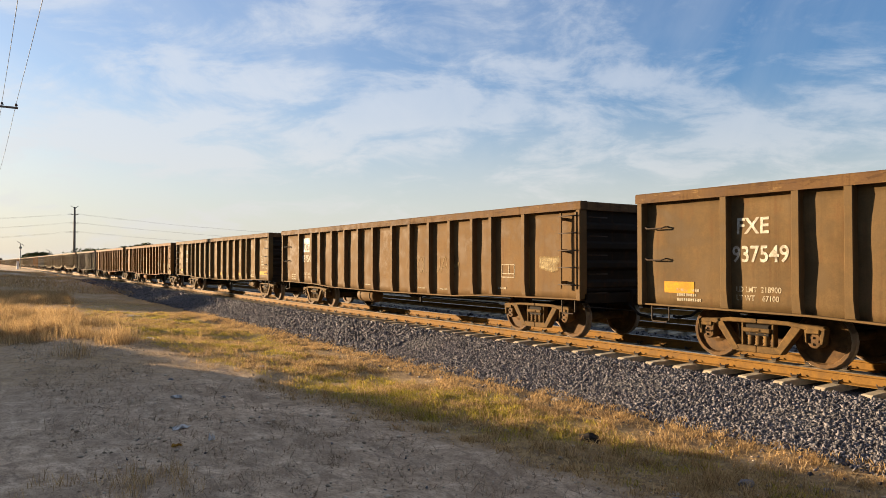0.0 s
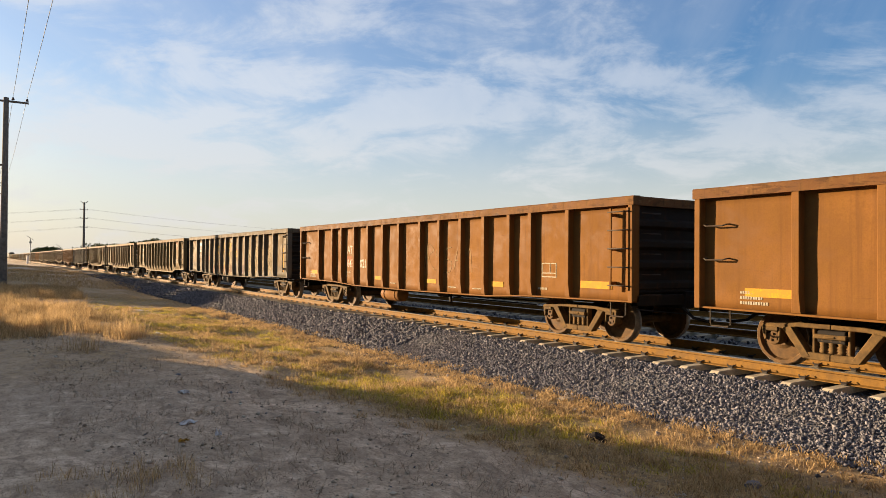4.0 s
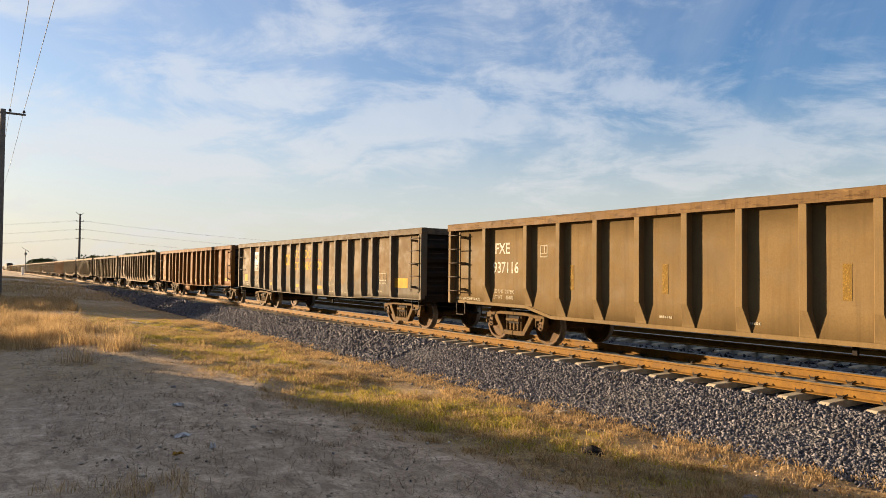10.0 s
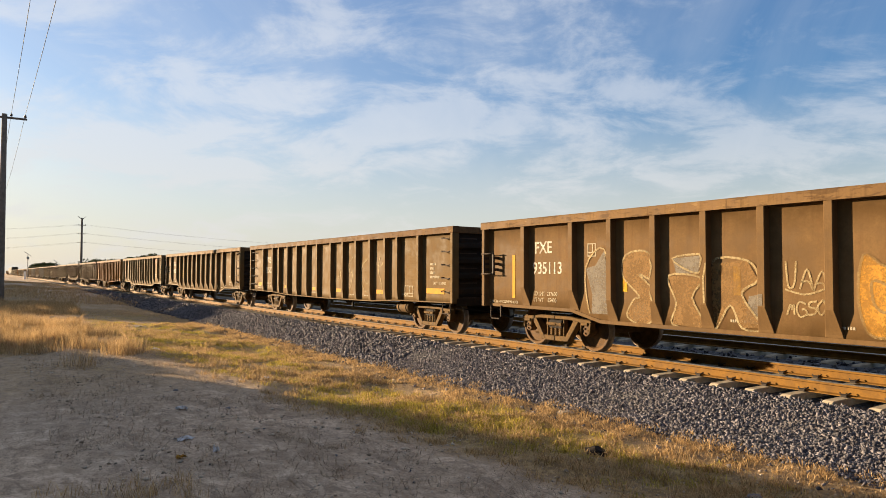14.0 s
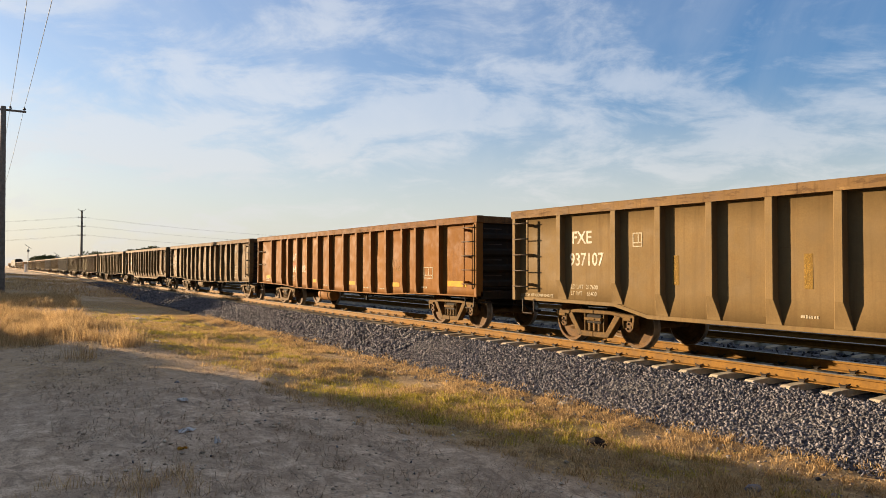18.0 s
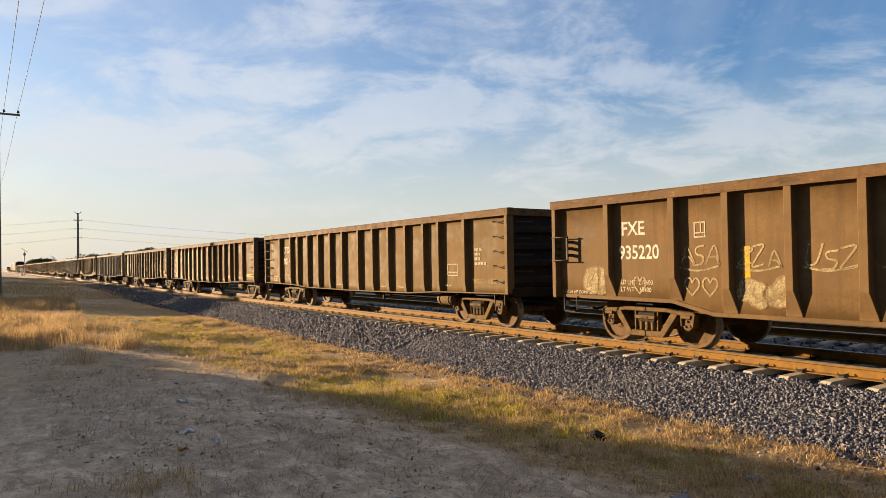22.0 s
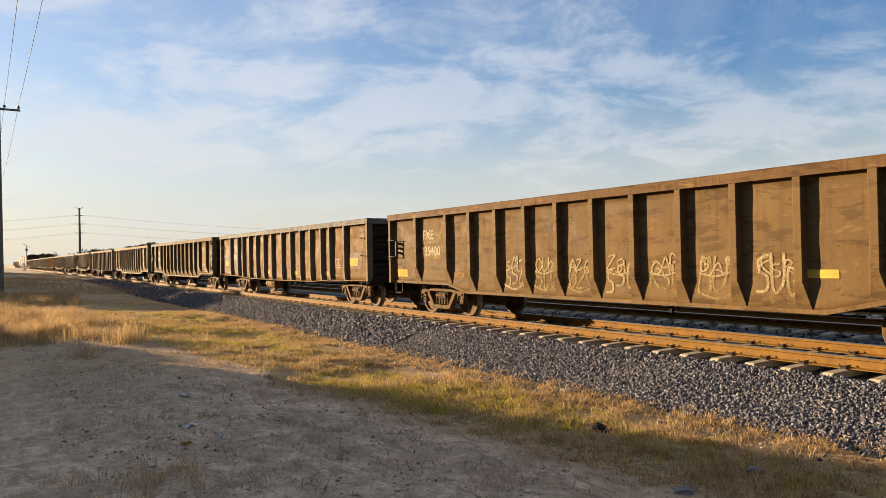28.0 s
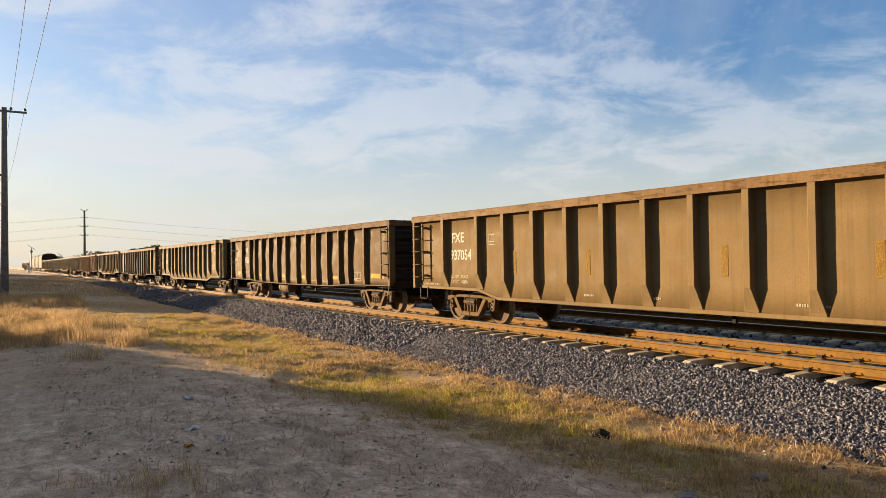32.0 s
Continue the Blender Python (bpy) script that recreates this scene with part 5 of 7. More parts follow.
def make_cars():
    old, ladder2, loops2, brk = ("pair", "ladder"), ("ladder", "ladder"), ("loops", "loops"), ("bracket", "ladder")
    L = "%s gondola car %s"
    c = gondola(0, "straight", "umber", "chord_brown", old, L % ("dented dark brown", "with chipped white lettering and yellow tape"), 0.03)
    straight_marks(c, "FXE", "937549", [(-7.5, 1.07, 0.58, 0.19), (-3.4, 1.05, 0.6, 0.11)])
    c = gondola(1, "straight", "brown", "chord_brown", old, L % ("weathered brown", "with faint scribbles and yellow tape"), 0.012)
    straight_marks(c, "FXE", "937540", [(3.28, 0.98, 0.11, 0.42), (6.24, 1.03, 0.13, 0.88)], patch=True)
    bubbles(c, 6.7, 1.42, 0.6, 0.27, 1, 5, "g_cream", "g_tan")
    scrawl(c, 1.2, 1.3, 2.6, 0.5, 3, "g_tan", 6)
    c = gondola(2, "straight", "ochre", "chord_brown", loops2, L % ("plain brown", "with loop grab irons and yellow tape"), 0.006, 4.9)
    straight_marks(c, "NKCR", "2282", FLAT)
    letters(c, "EMPTY / LOAD", 6.9, 1.30, 0.075, "faded")
    small_print(c, 6.75, 1.78, [0.3, 0.26, 0.28, 0.5], 12, 0.07)
    c = gondola(3, "straight", "rust", "chord_orange", old, L % ("rust brown", "covered with pale graffiti"), 0.008)
    straight_marks(c, "ATW", "643094", FLAT_OLD)
    spray(c, [rounded([(-2.45, 0.72), (-2.6, 1.2), (-2.4, 1.75), (-2.1, 1.95), (-1.66, 1.95), (-1.5, 1.8), (-1.3, 1.95), (-0.75, 2.0), (-0.6, 1.85), (-0.4, 1.93), (0.0, 1.75), (0.12, 1.6), (0.14, 2.0), (0.42, 2.05), (0.6, 1.9), (0.85, 1.98), (1.12, 1.8), (1.05, 1.5), (0.84, 1.33), (1.2, 1.28), (1.42, 0.8)])], "m_cream")
    spray(c, [rounded(p) for p in ([(-2.02, 1.25), (-1.72, 1.3), (-1.7, 1.5), (-1.85, 1.55), (-2.0, 1.45)], [(-1.56, 1.75), (-1.46, 1.5), (-1.5, 1.1), (-1.62, 1.35)], [(-1.1, 1.5), (-0.85, 1.55), (-0.9, 1.38), (-1.15, 1.34)], [(-0.62, 1.7), (-0.52, 1.4), (-0.62, 1.1), (-0.74, 1.35)], [(-0.18, 1.5), (0.0, 1.3), (0.02, 1.12), (-0.2, 1.15)], [(0.3, 1.75), (0.5, 1.7), (0.62, 1.3), (0.46, 1.2), (0.3, 1.5)], [(0.95, 1.1), (1.1, 1.12), (1.15, 0.92), (0.9, 0.9)])], "rust", 0.012)
    spray_lines(c, [[(-2.45, 0.85), (-2.5, 1.3), (-2.3, 1.72), (-1.95, 1.85), (-1.7, 1.8)], [(-1.4, 1.85), (-1.35, 1.2), (-1.0, 1.05), (-0.75, 1.2)], [(-0.45, 1.85), (-0.4, 0.95), (0.05, 0.95), (0.2, 1.3)], [(0.25, 1.9), (0.28, 1.6), (0.5, 1.45)], [(0.75, 1.85), (1.0, 1.75), (0.9, 1.55), (0.72, 1.4), (0.75, 0.9)]], "m_tan", 0.05)
    ring = [(3.97 + 0.40 * math.cos(a), 1.28 + 0.45 * math.sin(a)) for a in (math.pi * i / 6 for i in range(12))]
    spray(c, [ring], "m_cream")
    spray_lines(c, [ring, [(3.75, 1.05), (3.97, 1.45), (4.18, 1.05)]], "m_tan", 0.06, closed=True)
    spray(c, [[(4.28, 1.7), (4.65, 1.5), (4.5, 1.2), (4.75, 0.82), (4.3, 0.82), (4.42, 1.2)], [(4.62, 1.85), (4.95, 1.55), (5.2, 1.75), (5.1, 1.2), (5.2, 0.80), (4.85, 0.82), (4.95, 1.2)]], "m_cream")
    spray_lines(c, [[(4.3, 1.85), (4.8, 1.5), (5.25, 1.3)], [(4.6, 1.2), (5.0, 1.0), (5.2, 1.1)]], "m_tan", 0.04)
    for i, (x, w, z0, h) in enumerate(((5.36, 0.86, 0.84, 0.80), (6.56, 0.86, 0.82, 0.70))):
        bubbles(c, x, z0, w, h, 1, 37 + i, "m_cream", "m_tan")
        scrawl(c, x + 0.05, z0 + 0.1, w - 0.1, h - 0.2, 331 + i, "g_tan", 2, 0.045, 0.016)
    scrawl(c, 2.68, 0.95, 0.42, 0.62, 45, "g_cream", 4, 0.026)
    scrawl(c, 5.30, 1.76, 0.72, 0.16, 46, "g_cream", 4, 0.026)
    scrawl(c, 6.50, 1.52, 0.80, 0.24, 4, "g_cream", 5, 0.026)
    strip(c, 6.95, 1.35, 0.42, 0.36, "orangepatch", 0.003)
    c = gondola(4, "straight", "orange", "chord_orange", old, L % ("rusty orange", "with yellow tape"), 0.008)
    straight_marks(c, "ATW", "643021", FLAT_OLD)
    scrawl(c, 0.3, 1.3, 2.6, 0.7, 41, "g_tan", 6)
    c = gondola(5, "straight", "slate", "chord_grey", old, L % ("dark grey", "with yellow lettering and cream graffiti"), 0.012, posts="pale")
    straight_marks(c, "FXE", "937585", UPRIGHT, patch=True)
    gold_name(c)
    strip(c, -4.14, 1.48, 0.40, 0.19, "pink")
    strip(c, -6.62, 1.0, 0.09, 0.75)
    strip(c, -3.68, 0.82, 0.10, 0.42)
    for i, (x, w) in enumerate(((-2.72, 0.72), (-1.85, 0.80), (-0.98, 0.78), (0.02, 0.84))):
        dome = [(x + w * 0.56 * math.cos(a), 1.05 + 0.92 * math.sin(a)) for a in (math.pi * j / 8 for j in range(9))]
        spray(c, [dome], "m_tan", 0.007 + 0.001 * (i % 2))
        spray_lines(c, [dome], "g_cream", 0.035, 0.011)
        spray(c, [rounded([(x + 0.05, 1.15), (x - 0.10, 1.45), (x + 0.02, 1.72), (x + 0.15, 1.45)])], "m_cream", 0.012)
    spray(c, [rounded([(-3.05, 0.78), (-2.95, 1.35), (-2.7, 1.15), (-2.3, 1.38), (-1.95, 1.12), (-1.6, 1.35), (-1.2, 1.1), (-0.8, 1.36), (-0.4, 1.12), (0.1, 1.36), (0.45, 1.1), (0.45, 0.78)])], "g_clay", 0.014)
    spray_lines(c, [[(x - 0.4, 0.85), (x - 0.25, 1.2), (x, 1.3), (x + 0.25, 1.15), (x + 0.35, 0.85)] for x in (-2.35, -1.35, -0.55, 0.1)], "m_cream", 0.05, 0.018)
    spray(c, [rounded([(x - 0.35, 0.74), (x - 0.1, 0.90), (x + 0.15, 0.92), (x + 0.4, 0.74)]) for x in (-2.5, -1.5, -0.6, 0.1)], "m_cream", 0.020)
    spray(c, [[(1.6, 0.85), (1.6, 1.28), (2.3, 1.26), (2.3, 0.85)], [(2.38, 0.86), (2.38, 1.6), (2.62, 1.58), (2.62, 0.86)]], "g_mauve", 0.006)
    spray(c, [[(2.64, 0.80), (2.64, 2.05), (2.92, 1.95), (3.15, 2.2), (3.32, 1.95), (3.56, 1.72), (3.82, 2.12), (4.05, 2.0), (4.32, 2.2), (4.7, 1.98), (5.0, 2.15), (5.3, 1.9), (5.7, 2.1), (6.12, 1.88), (6.12, 0.86), (5.2, 0.84), (4.3, 0.80)]], "m_cream")
    spray(c, [[(x, 0.82), (x + 0.3, 1.12), (x + 0.62, 0.82)] for x in (2.75, 3.7, 4.55, 5.4)], "m_grey", 0.012)
    for i, x0 in enumerate((2.68, 3.60, 4.50, 5.30)):
        scrawl(c, x0 + 0.05, 1.15, 0.65, 0.70, 65 + i, "m_tan", 3, 0.05, 0.014)
    c = gondola(6, "belly", "tan", "chord_tan", ladder2, L % ("dusty tan", "with a brick red name panel"))
    belly_marks(c, "937161")
    strip(c, -7.38, 1.25, 0.12, 0.95)
    c = gondola(7, "belly", "tan", "chord_tan", ladder2, L % ("dusty tan", "with orange and mauve graffiti and red panel"))
    belly_marks(c, "937131")
    body = [(-4.82, 1.94), (-4.42, 2.10), (-4.12, 2.10), (-3.66, 2.04), (-3.35, 2.20), (-3.05, 2.22), (-2.80, 2.06), (-2.50, 2.08), (-2.46, 1.90), (-2.72, 1.62), (-2.48, 1.32), (-2.68, 1.02), (-2.95, 1.0), (-3.12, 0.72), (-3.52, 0.72), (-3.62, 0.98), (-4.25, 0.80), (-4.52, 1.0), (-4.55, 1.36), (-4.78, 1.52)]
    spray(c, [[(x + 0.05, z - 0.06) for x, z in body]], "g_dark", 0.007, "sprayed shading")
    spray(c, [body], "m_orange", 0.010)
    spray(c, [[(-4.52, 1.28), (-4.2, 1.34), (-3.9, 1.2), (-3.5, 1.3), (-3.2, 1.15), (-2.95, 1.2), (-2.95, 1.02), (-3.14, 0.75), (-3.5, 0.75), (-3.62, 1.0), (-4.25, 0.83), (-4.5, 1.02)]], "m_peach", 0.013)
    spray_lines(c, [[(x * 1.0 + 0.03, z - 0.02) for x, z in body]], "m_grey", 0.035, 0.015, True)
    spray_lines(c, [[(-4.5, 2.0), (-4.5, 1.65), (-4.3, 1.5), (-4.25, 2.05)], [(-3.95, 1.95), (-3.5, 1.92), (-3.6, 1.6), (-3.9, 1.5), (-3.45, 1.2), (-3.3, 0.85)], [(-3.3, 1.6), (-3.05, 1.62), (-2.95, 1.35)], [(-2.8, 2.0), (-2.78, 1.3)], [(-4.1, 1.4), (-3.7, 1.3), (-3.5, 1.45)]], "g_dark", 0.035, 0.018)
    scrawl(c, -2.35, 1.15, 0.35, 0.6, 79, "g_cream", 2, 0.02)
    bubbles(c, -2.12, 0.95, 2.4, 1.0, 3, 74, "g_mauve", "g_grey")
    scrawl(c, 0.4, 1.3, 0.6, 0.6, 77, "g_grey", 3)
    c = gondola(8, "belly", "tan", "chord_tan", ladder2, L % ("dusty tan", "with a brick red name panel"))
    belly_marks(c, "937116", tape="oldgold")
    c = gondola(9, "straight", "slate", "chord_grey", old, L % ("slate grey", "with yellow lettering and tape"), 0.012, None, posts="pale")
    straight_marks(c, "FXE", "937501", [(-7.4, 1.12, 0.4, 0.3), *FLAT[1:4], (6.35, 1.14, 0.75, 0.27)], patch="tall")
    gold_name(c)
    scrawl(c, 1.0, 1.0, 1.6, 0.8, 91, "g_cream", 4)
    c = gondola(10, "straight", "orange", "chord_orange", old, L % ("rusty orange", "with scrawled graffiti and yellow tape"), 0.008)
    straight_marks(c, "ATW", "643064", FLAT_OLD)
    scrawl(c, -7.0, 1.15, 1.0, 0.7, 107, "g_tan", 2, 0.03)
    scrawl(c, -6.0, 1.1, 1.3, 0.75, 108, "g_tan", 3, 0.03)
    for i, (x, w) in enumerate(((-0.7, 2.2), (1.9, 2.6), (5.1, 1.0), (6.5, 1.1))):
        scrawl(c, x, 1.2 + 0.1 * (i % 2), w, 0.62, 101 + i, "g_tan", 4 + i % 2, 0.03)
    c = gondola(11, "belly", "brown", "chord_tan", brk, L % ("weathered brown", "with faded white and yellow graffiti"))
    belly_marks(c, "935113", panel=False)
    strip(c, 7.15, 1.05, 0.14, 1.05)
    strip(c, -7.02, 1.05, 0.10, 0.95)
    spray(c, [[(-4.75, 1.7), (-4.5, 1.74), (-4.25, 2.05), (-4.2, 1.5), (-4.10, 0.80), (-4.6, 0.74), (-4.58, 1.2)], [(-2.7, 1.85), (-2.05, 1.9), (-2.2, 1.6), (-2.62, 1.6)], [(-3.6, 1.05), (-3.35, 1.1), (-3.1, 0.9), (-3.55, 0.7)], [(-1.28, 1.25), (-0.98, 1.3), (-0.98, 0.8), (-1.35, 0.85)]], "m_grey", 0.008)
    snake = [(-3.8, 1.55), (-3.74, 1.92), (-3.3, 2.0), (-3.05, 1.78), (-3.12, 1.5), (-3.42, 1.58), (-3.1, 1.3), (-3.02, 0.92), (-3.3, 0.68), (-3.7, 0.82), (-3.55, 1.12), (-3.42, 1.2)]
    wedge = [(-2.78, 1.56), (-2.1, 1.52), (-2.3, 1.2), (-2.05, 0.70), (-2.7, 0.74), (-2.62, 1.1)]
    arch = [(-1.95, 1.75), (-1.3, 1.8), (-1.12, 1.5), (-1.4, 1.28), (-1.05, 0.78), (-1.4, 0.76), (-1.6, 1.1), (-1.9, 0.72)]
    spray(c, [rounded(snake), wedge, arch], "m_amber", 0.012)
    spray_lines(c, [snake, wedge, arch, [(-4.75, 1.7), (-4.25, 2.05), (-4.12, 0.8), (-4.6, 0.74)], [(-2.7, 1.85), (-2.05, 1.9), (-2.2, 1.6)]], "g_cream", 0.035, 0.015, True)
    scrawl(c, -0.70, 1.35, 0.6, 0.4, 113, "g_cream", 3, 0.028)
    scrawl(c, -0.68, 0.98, 0.55, 0.22, 114, "g_cream", 4, 0.028)
    for x, tilt in ((0.32, 0.0), (1.36, 0.2), (2.42, -0.15)):
        leafy = [(x, 1.3), (x + 0.08, 1.85 + tilt), (x + 0.34, 1.70), (x + 0.62, 1.82 - tilt), (x + 0.60, 1.2), (x + 0.42, 0.80), (x + 0.12, 0.82)]
        spray(c, [rounded(leafy)], "g_orange", 0.009)
        spray_lines(c, [leafy, [(x + 0.18, 1.5), (x + 0.4, 1.4), (x + 0.35, 1.1), (x + 0.2, 1.2)]], "g_tan", 0.04, 0.012, True)
    scrawl(c, 3.50, 1.5, 0.6, 0.45, 111, "g_orange", 4, 0.028)
    scrawl(c, 3.50, 0.92, 0.6, 0.40, 112, "g_orange", 3, 0.028)
    scrawl(c, 4.58, 1.62, 0.55, 0.30, 117, "g_cream", 4, 0.028)
    scrawl(c, 4.60, 1.12, 0.58, 0.36, 116, "g_cream", 4, 0.03)
    heavy = [(5.55, 1.92), (5.80, 1.98), (5.98, 2.14), (6.48, 2.12), (6.70, 1.72), (6.66, 1.4), (6.76, 1.15), (6.70, 0.82), (6.45, 0.80), (6.1, 0.95), (5.68, 0.92), (5.56, 1.28)]
    spray(c, [rounded(heavy)], "m_bright", 0.010)
    spray(c, [rounded([(6.05, 1.35), (6.5, 1.32), (6.62, 1.05), (6.25, 1.0)]), rounded([(7.0, 1.7), (7.2, 1.9), (7.4, 1.72), (7.2, 1.5)])], "m_orange", 0.013)
    spray_lines(c, [heavy], "m_orange", 0.06, 0.016, True)
    spray_lines(c, [[(x * 0.9 + 0.612, z * 0.88 + 0.175) for x, z in heavy], [(6.25, 1.75), (6.5, 1.7), (6.3, 1.5), (6.1, 1.55)]], "m_grey", 0.06, 0.018, True)
    spray_lines(c, [[(5.85, 1.85), (5.9, 1.2), (6.05, 1.0)]], "m_grey", 0.05, 0.018)
    spray(c, [rounded([(6.98, 1.85), (7.2, 1.98), (7.4, 1.85), (7.4, 1.62), (7.1, 1.55)])], "m_cream", 0.016)
    scrawl(c, 7.05, 1.22, 0.36, 0.28, 118, "g_cream", 3, 0.025)
    c = gondola(12, "straight", "ochre", "chord_brown", loops2, L % ("plain brown", "with pale sprayed figures and loop grab irons"), 0.006, 4.9)
    straight_marks(c, "FXE", "935078", FLAT)
    letters(c, "EMPTY / LOAD", 6.9, 1.30, 0.075, "faded")
    small_print(c, 6.75, 1.80, [0.3, 0.26, 0.28, 0.5], 12, 0.07)
    smile = [[(0.45 + 0.4 * math.cos(a), 0.5 + 0.5 * math.sin(a)) for a in (i * math.pi / 6 for i in range(13))], [(0.25, 0.4), (0.45, 0.25), (0.65, 0.4)], [(0.32, 0.6), (0.33, 0.72)], [(0.55, 0.6), (0.56, 0.72)]]
    stick(c, "graffiti", stroke_mesh(smile, 0.03), "g_cream", 2.66, 1.02, 0.01, "sprayed face outline")
    spray_lines(c, [[(0.78, 1.45), (0.86, 1.3), (1.02, 1.38), (1.08, 1.7)], [(1.15, 1.72), (1.25, 1.35), (1.45, 1.5), (1.50, 1.75)], [(2.1, 2.1), (1.82, 1.85), (1.95, 1.6), (2.1, 1.65), (2.02, 1.3), (1.9, 1.05)], [(1.8, 1.9), (1.84, 1.6)]], "g_cream", 0.03, 0.010)
    spray_lines(c, [[(2.75, 1.85), (3.0, 1.95), (3.3, 2.15)], [(3.72, 1.9), (3.95, 1.8), (4.2, 1.95), (4.3, 2.2)], [(3.95, 2.1), (3.85, 1.7), (4.0, 1.4), (4.08, 1.1), (3.95, 0.95)], [(4.2, 1.75), (4.32, 1.4)]], "g_cream", 0.04, 0.010)
    c = gondola(13, "belly", "ochre", "chord_tan", brk, L % ("dusty brown", "with yellow tape"))
    belly_marks(c, "935230", panel=False)
    stencil_frame(c, 5.86, 1.0, 0.52, 0.42, "white")
    c = gondola(14, "belly", "tan", "chord_tan", ladder2, L % ("dusty tan", "with a brick red name panel"))
    belly_marks(c, "937107", tape="oldgold")
    c = gondola(15, "straight", "orange", "chord_orange", old, L % ("rusty orange", "with white lettering and yellow tape"), 0.010)
    straight_marks(c, "ATW", "643035", FLAT_OLD, limit="220000", weight="65700")
    scrawl(c, 3.3, 1.45, 0.9, 0.4, 151, "g_tan", 3)
    c = gondola(16, "straight", "scuffed", "chord_brown", old, L % ("badly dented brown", "with a pink sticker and yellow tape"), 0.034)
    letters(c, "NOKL", -7.20, 1.86, 0.25, "white", 0.74)
    letters(c, "3211", -7.14, 1.52, 0.25, "white", 0.82)
    straight_marks(c, "", "", tapes=[(3.0, 1.02, 0.08, 0.42), (5.0, 1.04, 0.10, 0.42), (7.86, 1.14, 0.11, 0.45)])
    strip(c, -7.10, 1.10, 0.16, 0.10, "pink")
    strip(c, -7.22, 1.36, 0.32, 0.15, "umber", 0.004)
    strip(c, -6.80, 1.36, 0.32, 0.15, "umber", 0.004)
    strip(c, -7.88, 1.02, 0.10, 0.46)
    c = gondola(17, "belly", "brown", "chord_brown", brk, L % ("dusty brown", "with white scrawls and yellow tape"))
    belly_marks(c, "935220", panel=False)
    strip(c, 7.15, 1.0, 0.15, 1.05)
    for i in range(11):
        scrawl(c, -5.0 + 1.06 * i, 1.42, 0.75, 0.34, 171 + i, "g_cream", 3, 0.03)
    bubbles(c, -7.2, 0.95, 0.7, 0.5, 2, 175, "g_cream", "g_tan")
    heart = [(0.0, -0.15), (-0.13, 0.0), (-0.11, 0.12), (-0.03, 0.13), (0.0, 0.06), (0.05, 0.13), (0.12, 0.11), (0.13, 0.0), (0.0, -0.15)]
    stick(c, "graffiti", stroke_mesh([[(a + dx, b) for a, b in heart] for dx in (0.0, 0.34, -1.1)], 0.03), "g_cream", -4.75, 1.12, 0.012, "sprayed outlines of hearts")
    bubbles(c, -3.9, 0.85, 0.9, 0.4, 2, 177, "g_cream", "g_tan")
    stencil_frame(c, 5.86, 1.0, 0.52, 0.42, "white")
    c = gondola(18, "straight", "ochre", "chord_brown", loops2, L % ("plain brown", "with white lettering and loop grab irons"), 0.006, 4.9)
    straight_marks(c, "CITX", "300146", [(6.5, 1.06, 0.95, 0.12, "g_tan")])
    small_print(c, 6.6, 1.84, [0.3, 0.26, 0.28, 0.5], 12, 0.07)
    c = gondola(19, "straight", "brown", "chord_brown", loops2, L % ("brown", "with large cream graffiti over its rear half"), 0.006, 4.9)
    letters(c, "NKCR", -6.14, 2.02, 0.25, "g_dark", 0.95, 0.020)
    letters(c, "2217", -6.10, 1.62, 0.25, "g_dark", 0.95, 0.020)
    straight_marks(c, "", "", FLAT)
    letters(c, "EMPTY / LOAD", 6.9, 1.30, 0.075, "faded")
    spray(c, [[(-7.9, 0.92), (-7.9, 1.35), (-7.55, 1.45), (-7.35, 1.25), (-7.0, 1.3), (-7.0, 0.92)]], "m_lavender", 0.006, "lavender sprayed ground")
    spray(c, [[(-7.05, 0.92), (-6.98, 1.6), (-7.08, 2.1), (-6.9, 2.48), (-6.4, 2.5), (-5.4, 2.32), (-5.2, 2.5), (-4.3, 2.36), (-3.62, 2.32), (-3.25, 2.46), (-2.2, 2.46), (-1.3, 2.44), (-0.66, 2.28), (-0.8, 1.6), (-0.66, 0.84), (-1.65, 0.86), (-2.4, 0.79), (-5.3, 0.79)]], "m_bright", 0.008, "large cream sprayed letters")
    spray(c, [[(-6.28, 1.66), (-5.78, 1.28), (-5.90, 1.85)], [(-4.95, 2.2), (-4.64, 1.52), (-4.60, 2.2)], [(-4.22, 1.64), (-4.08, 1.15), (-3.85, 1.76)], [(-3.22, 1.85), (-2.63, 2.1), (-2.68, 1.17), (-3.22, 1.55)]], "m_lavender", 0.012, "lavender sprayed shading")
    spray(c, [[(-2.2, 1.7), (-1.62, 1.98), (-1.64, 1.67)], [(-2.18, 1.0), (-1.62, 0.86), (-2.18, 0.84)], [(-1.15, 1.8), (-0.7, 2.2), (-0.78, 1.6)]], "brown", 0.012, "bare brown paint between letters")
    spray_lines(c, [[(-6.9, 1.6), (-6.3, 1.68), (-5.75, 1.25), (-5.2, 0.95)], [(-5.0, 2.25), (-4.6, 1.3), (-4.45, 0.85)], [(-3.3, 1.6), (-2.6, 1.1), (-2.2, 0.95)], [(-4.3, 1.62), (-3.8, 1.8), (-3.65, 2.1)], [(-2.3, 1.7), (-1.6, 2.02), (-1.2, 2.3)]], "g_dark", 0.025, 0.015)
    scrawl(c, -0.4, 1.2, 3.2, 0.5, 191, "g_tan", 7)
    c = gondola(20, "straight", "peel", "chord_brown", old, L % ("badly dented brown", "with yellow tape"), 0.034)
    straight_marks(c, "FXE", "937538", [(-7.5, 1.07, 0.40, 0.2), *FLAT[1:4], (6.4, 1.14, 0.7, 0.15)])
    strip(c, 7.1, 0.95, 0.2, 0.12, "pink")
